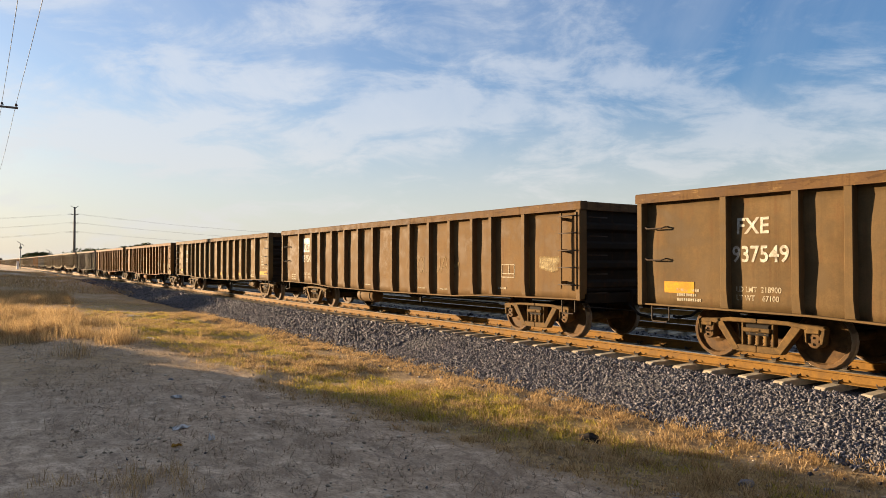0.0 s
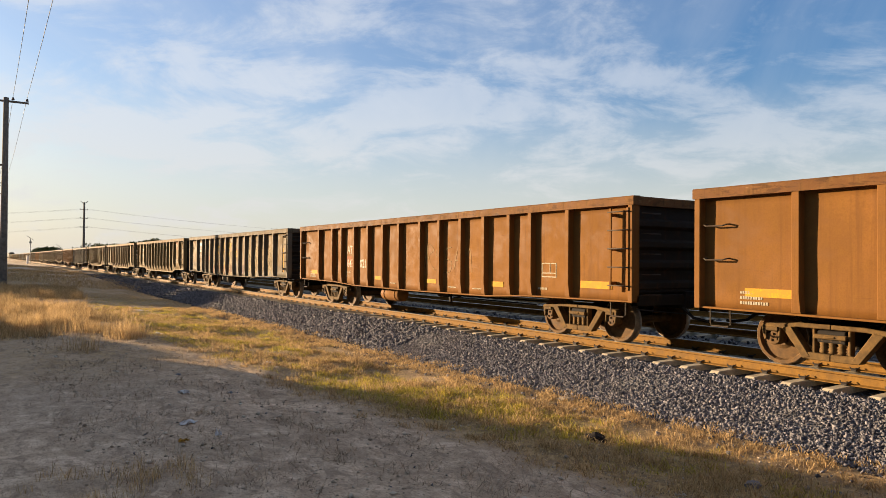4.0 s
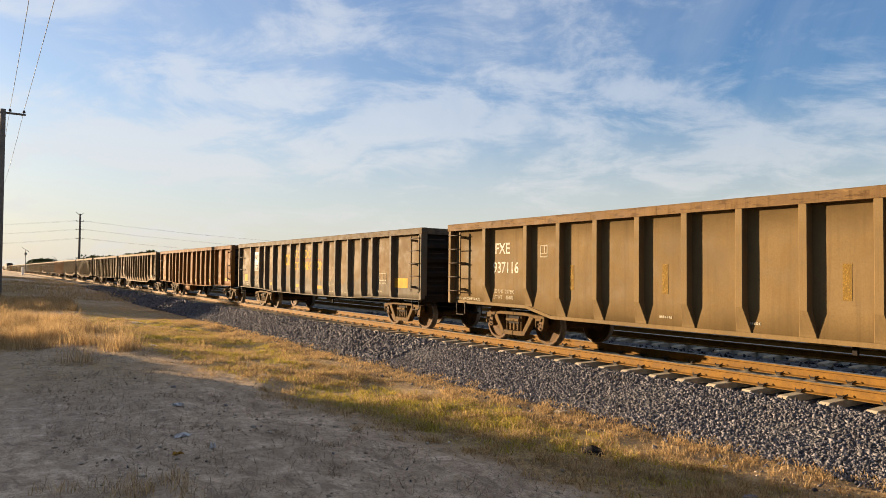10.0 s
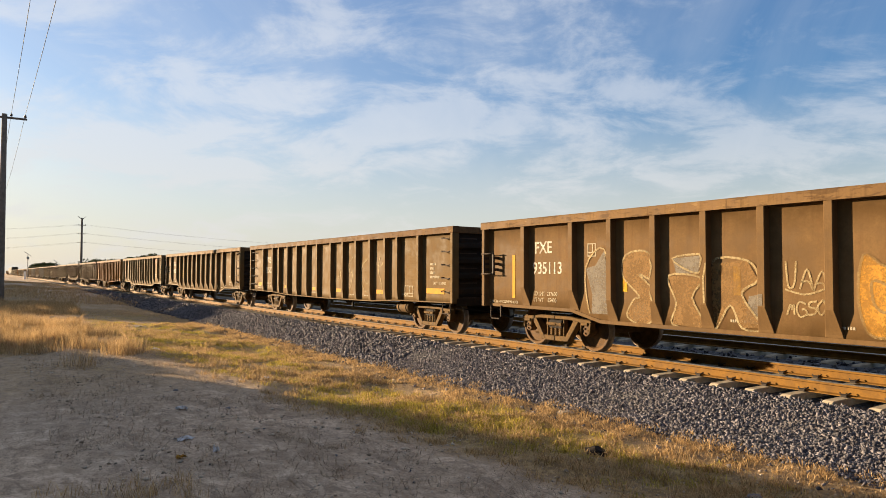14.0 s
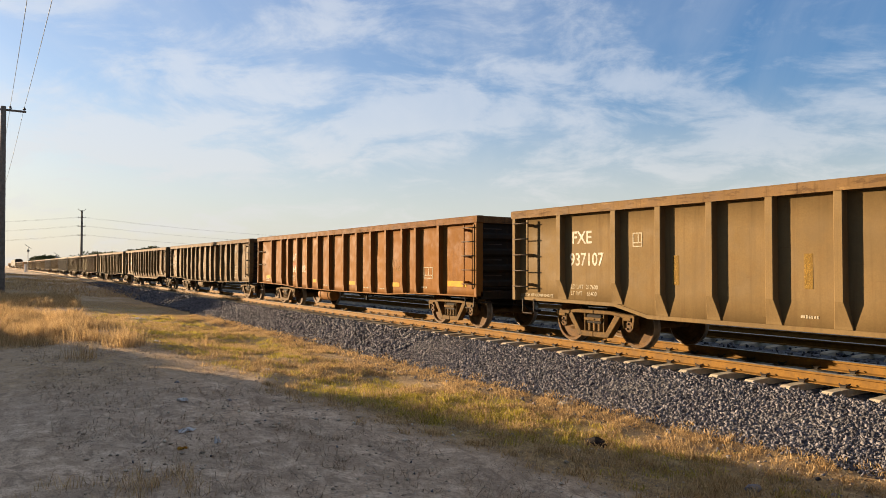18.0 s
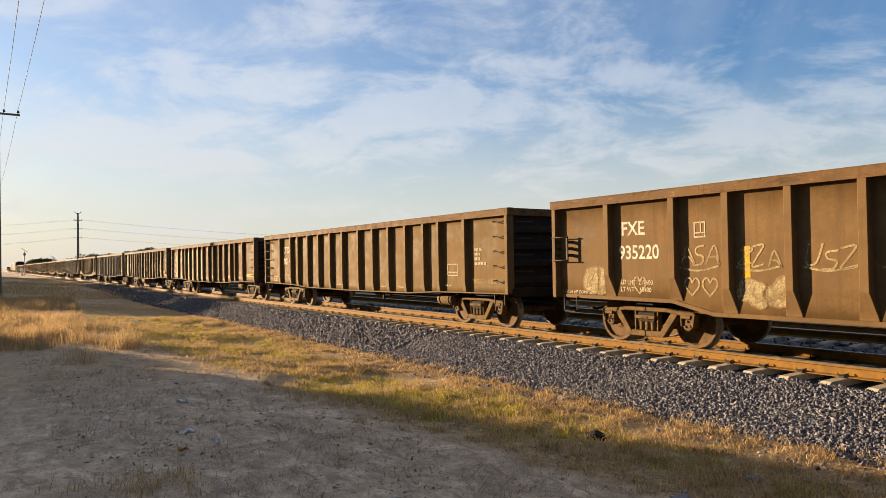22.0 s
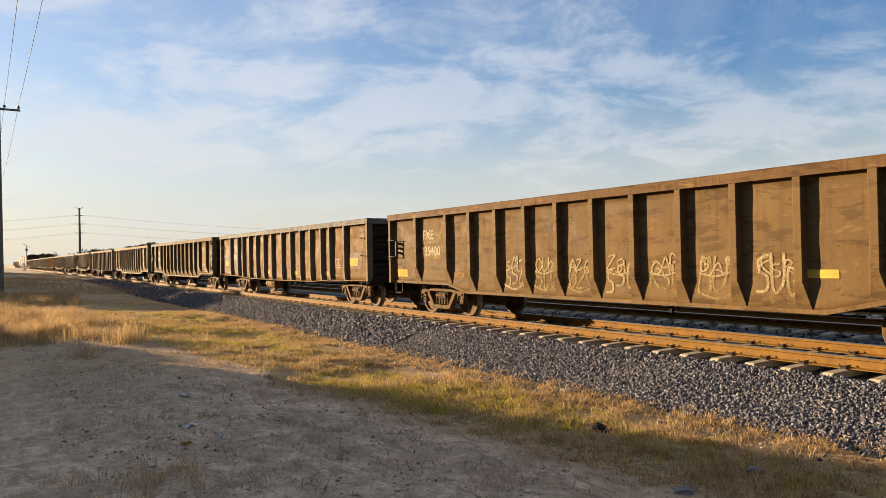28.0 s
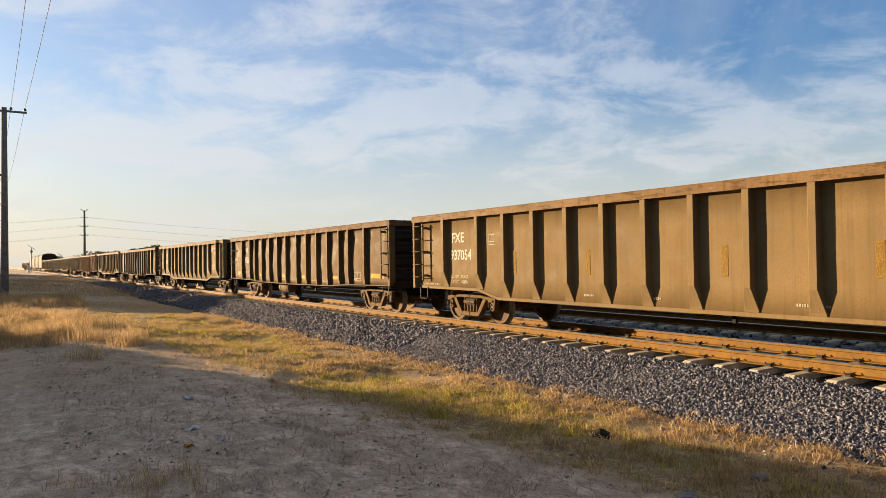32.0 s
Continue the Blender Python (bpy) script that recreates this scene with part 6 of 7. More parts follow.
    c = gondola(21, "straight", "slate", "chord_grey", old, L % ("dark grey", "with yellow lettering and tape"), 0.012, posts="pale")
    straight_marks(c, "FXE", "937520", [(-7.4, 1.12, 0.4, 0.3), *FLAT[1:4], (6.35, 1.14, 0.55, 0.27)], patch=True)
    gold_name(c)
    c = gondola(22, "belly", "scuffed", "chord_brown", ("bracket", "bracket"), L % ("dark weathered brown", "with pale scrawls and orange tape"), 0.012)
    number(c, "FXE", "935400", -6.32, 2.02, mat="faded")
    spray(c, [[(-6.42, 1.88), (-6.40, 2.22), (-5.42, 2.20), (-5.45, 1.90)], [(-6.42, 1.52), (-6.42, 1.80), (-5.40, 1.78), (-5.42, 1.50)]], "g_tan", 0.004, "worn pale paint patch")
    strip(c, -7.7, 1.02, 0.55, 0.20)
    strip(c, -4.84, 1.04, 0.46, 0.12, "oldgold")
    letters(c, "HEIGHT", 6.62, 2.22, 0.11, "faded")
    letters(c, "5 - 6", 6.66, 2.03, 0.11, "faded")
    strip(c, 6.75, 1.14, 0.62, 0.2)
    strip(c, 4.1, 1.16, 0.45, 0.12, "g_yellow")
    stencil_frame(c, 5.3, 1.25, 0.55, 0.36, "white")
    for i in range(7):
        scrawl(c, -2.82 + 1.02 * i, 0.88, 0.72, 0.6, 221 + i, "g_olive" if i % 3 else "g_cream", 3, 0.045)
        scrawl(c, -2.78 + 1.02 * i, 1.2, 0.6, 0.3, 321 + i, "g_cream", 3, 0.03, 0.014)
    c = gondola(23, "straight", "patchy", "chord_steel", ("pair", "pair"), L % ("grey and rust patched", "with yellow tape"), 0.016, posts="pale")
    stick(c, "stencil", bars_mesh([(0.25 * i, 0, 0.11, 0.022) for i in range(60)]), "g_dark", -7.5, 1.28, 0.010, "row of dark rivets")
    strip(c, 6.42, 1.22, 0.95, 0.5, "pale", 0.003)
    straight_marks(c, "FXE", "937582", [(-7.38, 1.28, 0.40, 0.26), (-4.85, 0.88, 0.48, 0.11), (-1.5, 0.98, 0.45, 0.13), (1.5, 0.98, 0.5, 0.14), (4.4, 0.98, 0.5, 0.14), (6.5, 1.30, 0.62, 0.26)])
    spray(c, [rounded([(-6.28, 1.15), (-6.28, 2.55), (-5.3, 2.55), (-5.28, 1.7), (-5.6, 1.2)])], "m_grey", 0.004, "dusty grey paint patch")
    spray(c, [[(-7.55, 1.22), (-7.52, 1.82), (-6.9, 1.82), (-6.9, 1.22)], [(-4.95, 1.48), (-4.95, 2.04), (-4.22, 2.02), (-4.22, 1.48)], [(-4.68, 1.05), (-4.68, 1.48), (-4.5, 1.48), (-4.5, 1.05)], [(-4.95, 0.84), (-4.95, 1.02), (-4.25, 1.02), (-4.25, 0.84)]], "m_grey", 0.005, "grey primer patch")
    strip(c, -4.88, 1.62, 0.26, 0.14, "pink", 0.008)
    c = gondola(24, "belly", "ochre", "chord_brown", brk, L % ("dusty brown", "with yellow scrawled graffiti"))
    belly_marks(c, "935138", panel=False, limit="213800", weight="67100", tape="oldgold")
    stencil_frame(c, 5.75, 0.98, 0.52, 0.40, "white")
    for i, (x, z, w) in enumerate(((5.02, 1.75, 1.3), (5.08, 1.35, 0.9), (5.35, 1.1, 0.8))):
        scrawl(c, x, z, w * 0.75, 0.20, 241 + i, "g_tan" if i else "g_olive", 6, 0.022)
    c = gondola(25, "belly", "tan", "chord_tan", ladder2, L % ("dusty tan", "with a brick red name panel"))
    belly_marks(c, "937054", tape="oldgold")
    # the rest of the train, coming on from far away
    rest = ["sd", "bp", "sd", "bo", "so", "sl", "bp", "ss", "sd", "bp", "hh", "hh", "hh", "hh", "bo", "sd", "so", "bp"]
    for i, code in enumerate(rest):
        k = 26 + i
        if code[0] == "h":
            hopper(k)
        elif code[0] == "b":
            c = gondola(k, "belly", "tan" if code[1] == "p" else "ochre", "chord_tan", ladder2 if code[1] == "p" else brk, L % ("dusty tan" if code[1] == "p" else "dusty brown", "with yellow tape"))
            belly_marks(c, "937%d" % (100 + 7 * i), panel=code[1] == "p")
        else:
            body = {"d": "umber", "o": "orange", "l": "ochre", "s": "slate"}[code[1]]
            word = {"d": "dented dark brown", "o": "rusty orange", "l": "plain brown", "s": "dark grey"}[code[1]]
            c = gondola(k, "straight", body, "chord_orange" if code[1] == "o" else "chord_brown", loops2 if code[1] == "l" else old, L % (word, "with yellow tape"), 0.03 if code[1] == "d" else 0.010)
            straight_marks(c, "FXE", "937%d" % (500 + 9 * i), FLAT)


def hopper(k):
    """A tall covered hopper far back in the train."""
    car = tagged(new("covered_hopper_car"), "tall dusty brown covered hopper car with rounded roof", "railway car", "cars of the freight train")

    def body():
        g = Geo()
        sec = [(-1.5, 1.0), (1.5, 1.0), (1.58, 1.5), (1.58, 3.7), (1.3, 4.25), (0.6, 4.5), (-0.6, 4.5), (-1.3, 4.25), (-1.58, 3.7), (-1.58, 1.5)]
        g.prism(sec, -7.2, 7.2, "x")
        return g.mesh("body", 0.05)

    def chute():
        g = Geo()
        g.prism([(-1.9, 1.05), (1.9, 1.05), (0.5, 0.35), (-0.5, 0.35)][::-1], -1.1, 1.1)
        return g.mesh("chute", 0.02)

    def platform():
        g = Geo()
        g.box(-0.45, 0.45, -1.4, 1.4, 0.92, 1.04)
        g.tube([(0.3, -1.4, 1.0), (0.3, -1.4, 2.2), (0.3, 1.4, 2.2), (0.3, 1.4, 1.0)], 0.025, 5)
        return g.mesh("platform")
    hang("body", keep("hopperbody", body), "black", car)
    for x in (-4.2, 0.0, 4.2):
        hang("chute", keep("chute", chute), "umber", car, m=pose(x, 0, 0))
    for e in (-1, 1):
        hang("platform", keep("platform", platform), "rod", car, m=pose(e * 7.6, 0, 0, 0, 0, 0 if e > 0 else 180))
        hang("coupler", keep("coupler", coupler_mesh), "under", car, m=pose(e * (HALF - 0.02), 0, 0, 0, 0, 0 if e > 0 else 180))
    hang("centre_sill", keep("csill", centre_sill), "under", car)
    for x in (-TRUCK_X, TRUCK_X):
        WHEELSETS.append(add_truck(car, x))
    CARS.append((k, car))


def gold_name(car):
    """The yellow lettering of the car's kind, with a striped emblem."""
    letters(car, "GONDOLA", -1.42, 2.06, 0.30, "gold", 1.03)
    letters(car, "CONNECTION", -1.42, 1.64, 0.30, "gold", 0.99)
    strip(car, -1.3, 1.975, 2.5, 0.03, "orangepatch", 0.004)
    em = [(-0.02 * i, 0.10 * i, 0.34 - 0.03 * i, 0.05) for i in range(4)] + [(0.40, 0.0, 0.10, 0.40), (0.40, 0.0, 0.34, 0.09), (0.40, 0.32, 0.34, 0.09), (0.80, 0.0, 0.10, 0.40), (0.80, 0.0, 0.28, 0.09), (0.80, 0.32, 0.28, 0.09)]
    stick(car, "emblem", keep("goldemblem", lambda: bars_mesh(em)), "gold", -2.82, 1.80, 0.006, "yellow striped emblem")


make_cars()


# ---- loose ballast, grass, plants ----
def make_stones():
    def spot(n, x0, x1, y0, y1):
        return RNG.uniform(x0, x1, n), RNG.uniform(y0, y1, n)
    plan = ((80000, -15, 5, TOE_Y - 0.1, TRACK_Y - 1.25, 0.0175), (25000, -40, -15, TOE_Y - 0.1, TRACK_Y - 1.25, 0.029), (7000, -80, -40, TOE_Y - 0.1, TRACK_Y - 1.25, 0.042), (11000, -24, 9, TRACK_Y - 1.25, TRACK_Y + 1.6, 0.026),
            (5000, -28, 5, TRACK_Y + 1.6, TRACK3_Y + 2.0, 0.036), (2600, -30, 7, TOE_Y - 0.8, TOE_Y + 0.1, 0.022), (500, -20, 5, 1.0, TOE_Y, 0.012))
    fields = [spot(*r[:5]) for r in plan]
    size = [np.full(r[0], r[5]) for r in plan]
    x, y, s = np.concatenate([f[0] for f in fields]), np.concatenate([f[1] for f in fields]), np.concatenate(size)
    # the foot of the bank wanders a little
    ok = y > TOE_Y - 0.75 + 0.0 * x
    edge = TOE_Y + 0.35 * (vnoise(x, y * 0, 2.3, 21) - 0.5) + 0.25 * (vnoise(x, y * 0, 0.7, 22) - 0.5)
    thin = (y > edge) | (RNG.random(len(x)) < 0.25)
    # leave the tops of the ties free
    u = np.abs(((x - 7.0) / TIE_STEP + 0.5) % 1.0 - 0.5) * TIE_STEP
    yy = np.abs(y - TRACK_Y)
    clear = ~((u < 0.15) & (yy < 1.40)) & ~(np.abs(yy - GAUGE / 2) < 0.13)
    keep_ = thin & clear
    x, y, s = x[keep_], y[keep_], s[keep_]
    n = len(x)
    s = s * RNG.uniform(0.6, 1.45, n)
    base = np.where(y > TOE_Y - 0.05, np.maximum(bed_z(y), ground_z(x, y)), ground_z(x, y))
    inside = (np.abs(y - TRACK_Y) < 1.25)
    z = base + s * RNG.uniform(0.0, 0.9, n) - inside * 0.03
    octa = np.array([(1, 0, 0), (-1, 0, 0), (0, 1, 0), (0, -1, 0), (0, 0, 1), (0, 0, -1)], float)
    pts = (octa[None] * RNG.uniform(0.75, 1.5, (n, 6, 1)) + RNG.normal(0, 0.28, (n, 6, 3))) * RNG.uniform(0.55, 1.45, (n, 1, 3))
    q = RNG.normal(size=(n, 4))
    q /= np.linalg.norm(q, axis=1, keepdims=True)
    w, a, b, c = q.T
    R = np.stack([np.stack([1 - 2 * (b * b + c * c), 2 * (a * b - c * w), 2 * (a * c + b * w)], -1),
                  np.stack([2 * (a * b + c * w), 1 - 2 * (a * a + c * c), 2 * (b * c - a * w)], -1),
                  np.stack([2 * (a * c - b * w), 2 * (b * c + a * w), 1 - 2 * (a * a + b * b)], -1)], 1)
    pts = np.einsum("nij,nkj->nki", R, pts) * s[:, None, None] + np.stack([x, y, z], -1)[:, None, :]
    f = np.array([(0, 2, 4), (2, 1, 4), (1, 3, 4), (3, 0, 4), (2, 0, 5), (1, 2, 5), (3, 1, 5), (0, 3, 5)])
    faces = (np.arange(n)[:, None, None] * 6 + f[None]).reshape(-1, 3)
    tagged(new("ballast_stones", raw_mesh("ballast_stones", pts, faces, "stone")), "loose grey crushed stones along the railway bed", "stones", kind="stuff")


def blades(name, x, y, h, mat, label, width=0.004, lean=0.5, short=False):
    """Bent grass blades, three triangles each; short ones are a single triangle."""
    n = len(x)
    z = ground_z(x, y)
    z = np.where(y > TOE_Y, np.maximum(z, bed_z(y)), z) - 0.01
    a, d = RNG.uniform(0, 2 * np.pi, n), RNG.uniform(0, 2 * np.pi, n)
    w = width * RNG.uniform(0.6, 1.5, n)
    side = np.stack([np.cos(a) * w, np.sin(a) * w, 0 * w], -1)
    k = RNG.uniform(0.15, 1.0, n) * lean
    bend = np.stack([np.cos(d) * h * k, np.sin(d) * h * k, h], -1)
    root = np.stack([x, y, z], -1)
    mid = root + bend * np.array([0.35, 0.35, 0.62])
    tip = root + bend * np.stack([np.ones(n), np.ones(n), 1 - 0.25 * k], -1)
    v = np.stack([root - side, root + side, mid - side * 0.7, mid + side * 0.7, tip], 1)
    f = np.array([(0, 1, 3), (0, 3, 2), (2, 3, 4)])
    if short:
        v, f = np.stack([root - side * 1.3, root + side * 1.3, tip], 1), np.array([(0, 1, 2)])
    tagged(new(name, raw_mesh(name, v, (np.arange(n)[:, None, None] * v.shape[1] + f[None]).reshape(-1, 3), mat)), label, "grass", kind="stuff")


def scatter(n, x0, x1, y0, y1, density):
    x, y = RNG.uniform(x0, x1, n), RNG.uniform(y0, y1, n)
    ok = RNG.random(n) < density(x, y)
    return x[ok], y[ok]


def clumps(centres, per, spread):
    c = centres[RNG.integers(0, len(centres), per * len(centres))]
    return c[:, 0] + RNG.normal(0, spread, len(c)), c[:, 1] + RNG.normal(0, spread, len(c))


def make_grass():
    # dry mat along the foot of the ballast
    x, y = scatter(110000, -46, 6, 3, 8.5, straw_cover)
    x2, y2 = scatter(50000, -15, 4, 4, 8.4, straw_cover)
    x, y = np.concatenate([x, x2]), np.concatenate([y, y2])
    blades("dry_grass", x, y, RNG.uniform(0.02, 0.06, len(x)), "straw", "short dry golden grass along the foot of the ballast", 0.0042, 3.2)
    cs = np.stack(scatter(7400, -32, 5, 3.6, 8.1, lambda x, y: straw_cover(x, y) ** 1.3), -1)
    x, y = clumps(cs, 30, 0.06)
    blades("straw_clumps", x, y, RNG.uniform(0.03, 0.14, len(x)), "straw", "matted clumps of dry golden grass", 0.0042, 1.5)
    # greener patches within it
    x, y = scatter(150000, -40, 5, 3, 7.8, green_cover)
    cs = np.stack(scatter(4200, -32, 2, 3.4, 7.6, green_cover), -1)
    x2, y2 = clumps(cs, 30, 0.07)
    blades("green_clumps", x2, y2, RNG.uniform(0.03, 0.13, len(x2)), "green", "low tufts of yellowish green grass", 0.0044, 1.4)
    blades("green_grass", x, y, RNG.uniform(0.025, 0.07, len(x)), "green", "yellowish green grass in uneven patches", 0.0042, 2.6)
    # tall straw on the open ground beside the poles
    cs = np.stack(scatter(1700, -48, -11, -1.0, 4.2, lambda x, y: stand_cover(x, y) ** 2.0), -1)
    x, y = clumps(cs, 120, 0.20)
    blades("straw_grass", x, y, RNG.uniform(0.12, 0.56, len(x)) * (0.25 + 1.1 * vnoise(x, y, 0.6, 55)), "straw", "tall dry straw-coloured grass in loose stands", 0.0035, 0.9)
    # short worn grass and weeds on the trodden earth
    d4 = lambda x, y: 0.09 + 0.7 * patches(x, y, 1.0, 60) * sstep(0.40, 0.7, vnoise(x, y, 2.6, 61))
    x, y = scatter(200000, -26, 3, 0.5, 6.8, d4)
    blades("worn_grass", x, y, RNG.uniform(0.010, 0.035, len(x)), "weed", "sparse grey-brown grass on trodden earth", 0.003, 3.0, True)
    cs = np.stack(scatter(420, -24, 2, 0.6, 6.5, lambda x, y: 0.6 + 0 * x), -1)
    known = np.array([(-8.5, 3.1), (-8.2, 3.25), (-7.6, 3.4), (-6.6, 3.05), (-6.4, 2.9), (-9.0, 2.2), (-7.4, 2.0), (-13.6, 3.5), (-13.1, 3.6), (-4.4, 7.3), (-5.0, 1.0), (-4.7, 1.2), (-5.3, 1.15), (-4.2, 1.5)])
    x, y = clumps(np.concatenate([cs, known, known, known]), 26, 0.08)
    blades("weed_tufts", x, y, RNG.uniform(0.02, 0.07, len(x)), "weed", "small dry weed tufts", 0.0040, 2.8)
    cs = np.stack(scatter(900, -24, 1, 0.6, 5.8, lambda x, y: 0.15 + 0.85 * sstep(0.45, 0.65, vnoise(x, y, 1.8, 66))), -1)
    c = cs[RNG.integers(0, len(cs), 84 * len(cs))]
    x, y = c[:, 0] + RNG.normal(0, 0.055, len(c)), c[:, 1] + RNG.normal(0, 0.055, len(c))
    blades("dark_sedge", x, y, RNG.uniform(0.008, 0.028, len(x)), "sedge", "flattened dark brown grass tufts on trodden earth", 0.0065, 3.6, True)
    # taller dry stalks close by
    cs = np.stack([RNG.uniform(-7.0, -5.8, 30), RNG.uniform(0.2, 1.7, 30)], -1)
    x, y = clumps(cs, 26, 0.06)
    blades("tall_dry_stalks", x, y, RNG.uniform(0.05, 0.20, len(x)), "straw", "thin dry grass stalks in small tufts", 0.0020, 1.1)
    # pale dead grass stalks in thin wisps
    cs = np.stack(scatter(300, -22, -2, 0.7, 4.6, lambda x, y: 0.8 + 0 * x), -1)
    x, y = clumps(cs, 34, 0.17)
    blades("dead_grass", x, y, RNG.uniform(0.04, 0.15, len(x)), "weed", "thin wisps of pale dead grass", 0.0026, 2.4)
    # far field
    x, y = scatter(40000, -140, -44, -2.0, 8.6, far_cover)
    blades("far_grass", x, y, RNG.uniform(0.10, 0.26, len(x)), "straw", "dry grass on the far bank", 0.012, 1.2)


def make_crumbs():
    """Clods, pebbles and bits of dead straw that roughen the trodden earth."""
    n = 15000
    x, y = RNG.uniform(-20, 3, n), RNG.uniform(0.6, 7.6, n)
    ok = RNG.random(n) < 0.25 + 0.75 * patches(x, y, 0.8, 80)
    x, y = x[ok], y[ok]
    n = len(x)
    s = 0.004 + 0.012 * RNG.random(n) ** 3 + 0.018 * (RNG.random(n) < 0.03)
    octa = np.array([(1, 0, 0), (-1, 0, 0), (0, 1, 0), (0, -1, 0), (0, 0, 1), (0, 0, -1)], float)
    pts = octa[None] * RNG.uniform(0.5, 1.4, (n, 6, 1)) * np.array([1.3, 1.3, 0.8]) * s[:, None, None]
    a = RNG.uniform(0, 6.283, n)
    ca, sa = np.cos(a)[:, None], np.sin(a)[:, None]
    pts = np.stack([pts[..., 0] * ca - pts[..., 1] * sa, pts[..., 0] * sa + pts[..., 1] * ca, pts[..., 2]], -1)
    pts += np.stack([x, y, ground_z(x, y) + s * 0.4], -1)[:, None, :]
    f = np.array([(0, 2, 4), (2, 1, 4), (1, 3, 4), (3, 0, 4), (2, 0, 5), (1, 2, 5), (3, 1, 5), (0, 3, 5)])
    tagged(new("earth_crumbs", raw_mesh("earth_crumbs", pts, (np.arange(n)[:, None, None] * 6 + f[None]).reshape(-1, 3), "crumb")), "small clods and pebbles on the trodden earth", "clods", kind="stuff")
    x, y = scatter(90000, -20, 3, 0.6, 7.0, lambda x, y: 0.2 + 0.8 * patches(x, y, 0.9, 84))
    blades("straw_bits", x, y, RNG.uniform(0.006, 0.016, len(x)), "weed", "bits of dead straw lying on the earth", 0.0028, 7.0, True)


make_stones()
make_grass()
make_crumbs()


def leaf_cloud(g, centres, n, size, rd):
    """Small folded leaves filling uneven clumps: (x, y, z, radius)."""
    vs, fs = [], []
    for _ in range(n):
        cx, cy, cz, r = rd.choice(centres)
        d = Vector((rd.gauss(0, 1), rd.gauss(0, 1), rd.gauss(0, 1))).normalized() * r * rd.random() ** 0.4
        p = Vector((cx, cy, cz)) + Vector((d.x, d.y, d.z * 0.8))
        a = Vector((rd.uniform(-1, 1), rd.uniform(-1, 1), rd.uniform(-0.6, 0.6))).normalized()
        b = a.orthogonal().normalized()
        s = size * rd.uniform(0.6, 1.4)
        o = len(vs)
        vs += [p - a * s, p + b * s * 0.45, p + a * s, p - b * s * 0.45]
        fs.append((o, o + 1, o + 2, o + 3))
    return g.add(vs, fs)


LOW = 0.625     # the sun stands low: the row that shades the ground need not be tall


def tree(x, y, height, width, seed, leaves=2600, size=0.14, label="leafy tree with a rough dark trunk", name="tree"):
    rd = random.Random(seed)
    z = float(ground_z(x, y))
    t = tagged(new(name), label, "tree" if name == "tree" else "bush")
    t.location = (x, y, z)
    g = Geo()
    th = height * (0.34 if name == "tree" else 0.1)
    g.tube([(0, 0, -0.1), (0.05, 0.03, th * 0.5), (0.12, -0.05, th), (0.15, 0.0, height * 0.7)], [height * 0.035, height * 0.026, height * 0.02, height * 0.006], 8)
    cs = []
    for i in range(11):
        a = 2 * math.pi * i / 11 + rd.uniform(-0.3, 0.3)
        r, h = width * rd.uniform(0.22, 0.40), height * rd.uniform(0.38 if name == "tree" else 0.2, 0.86)
        e = (r * math.cos(a), r * math.sin(a), h)
        g.tube([(0.05, 0, th * rd.uniform(0.6, 1.0)), (e[0] * 0.5, e[1] * 0.5, h * 0.8), e], [height * 0.012, height * 0.008, 0.01], 5)
        cs.append((*e, width * rd.uniform(0.13, 0.24)))
    cs += [(rd.uniform(-0.1, 0.1) * width, rd.uniform(-0.1, 0.1) * width, height * rd.uniform(0.75, 0.9), width * 0.17) for _ in range(3)]
    hang("trunk", g.mesh("trunk"), "trunk", t)
    g = Geo()
    leaf_cloud(g, cs, leaves, size, rd)
    me = bpy.data.meshes.new("crown")
    me.from_pydata(g.v, [], g.f)
    hang("crown", me, "leaf", t)
    return t


def by_sun(p, q):
    """A place p metres along the sunlight's way over the ground and q across it."""
    return 0.839 * p - 0.545 * q, 0.545 * p + 0.839 * q


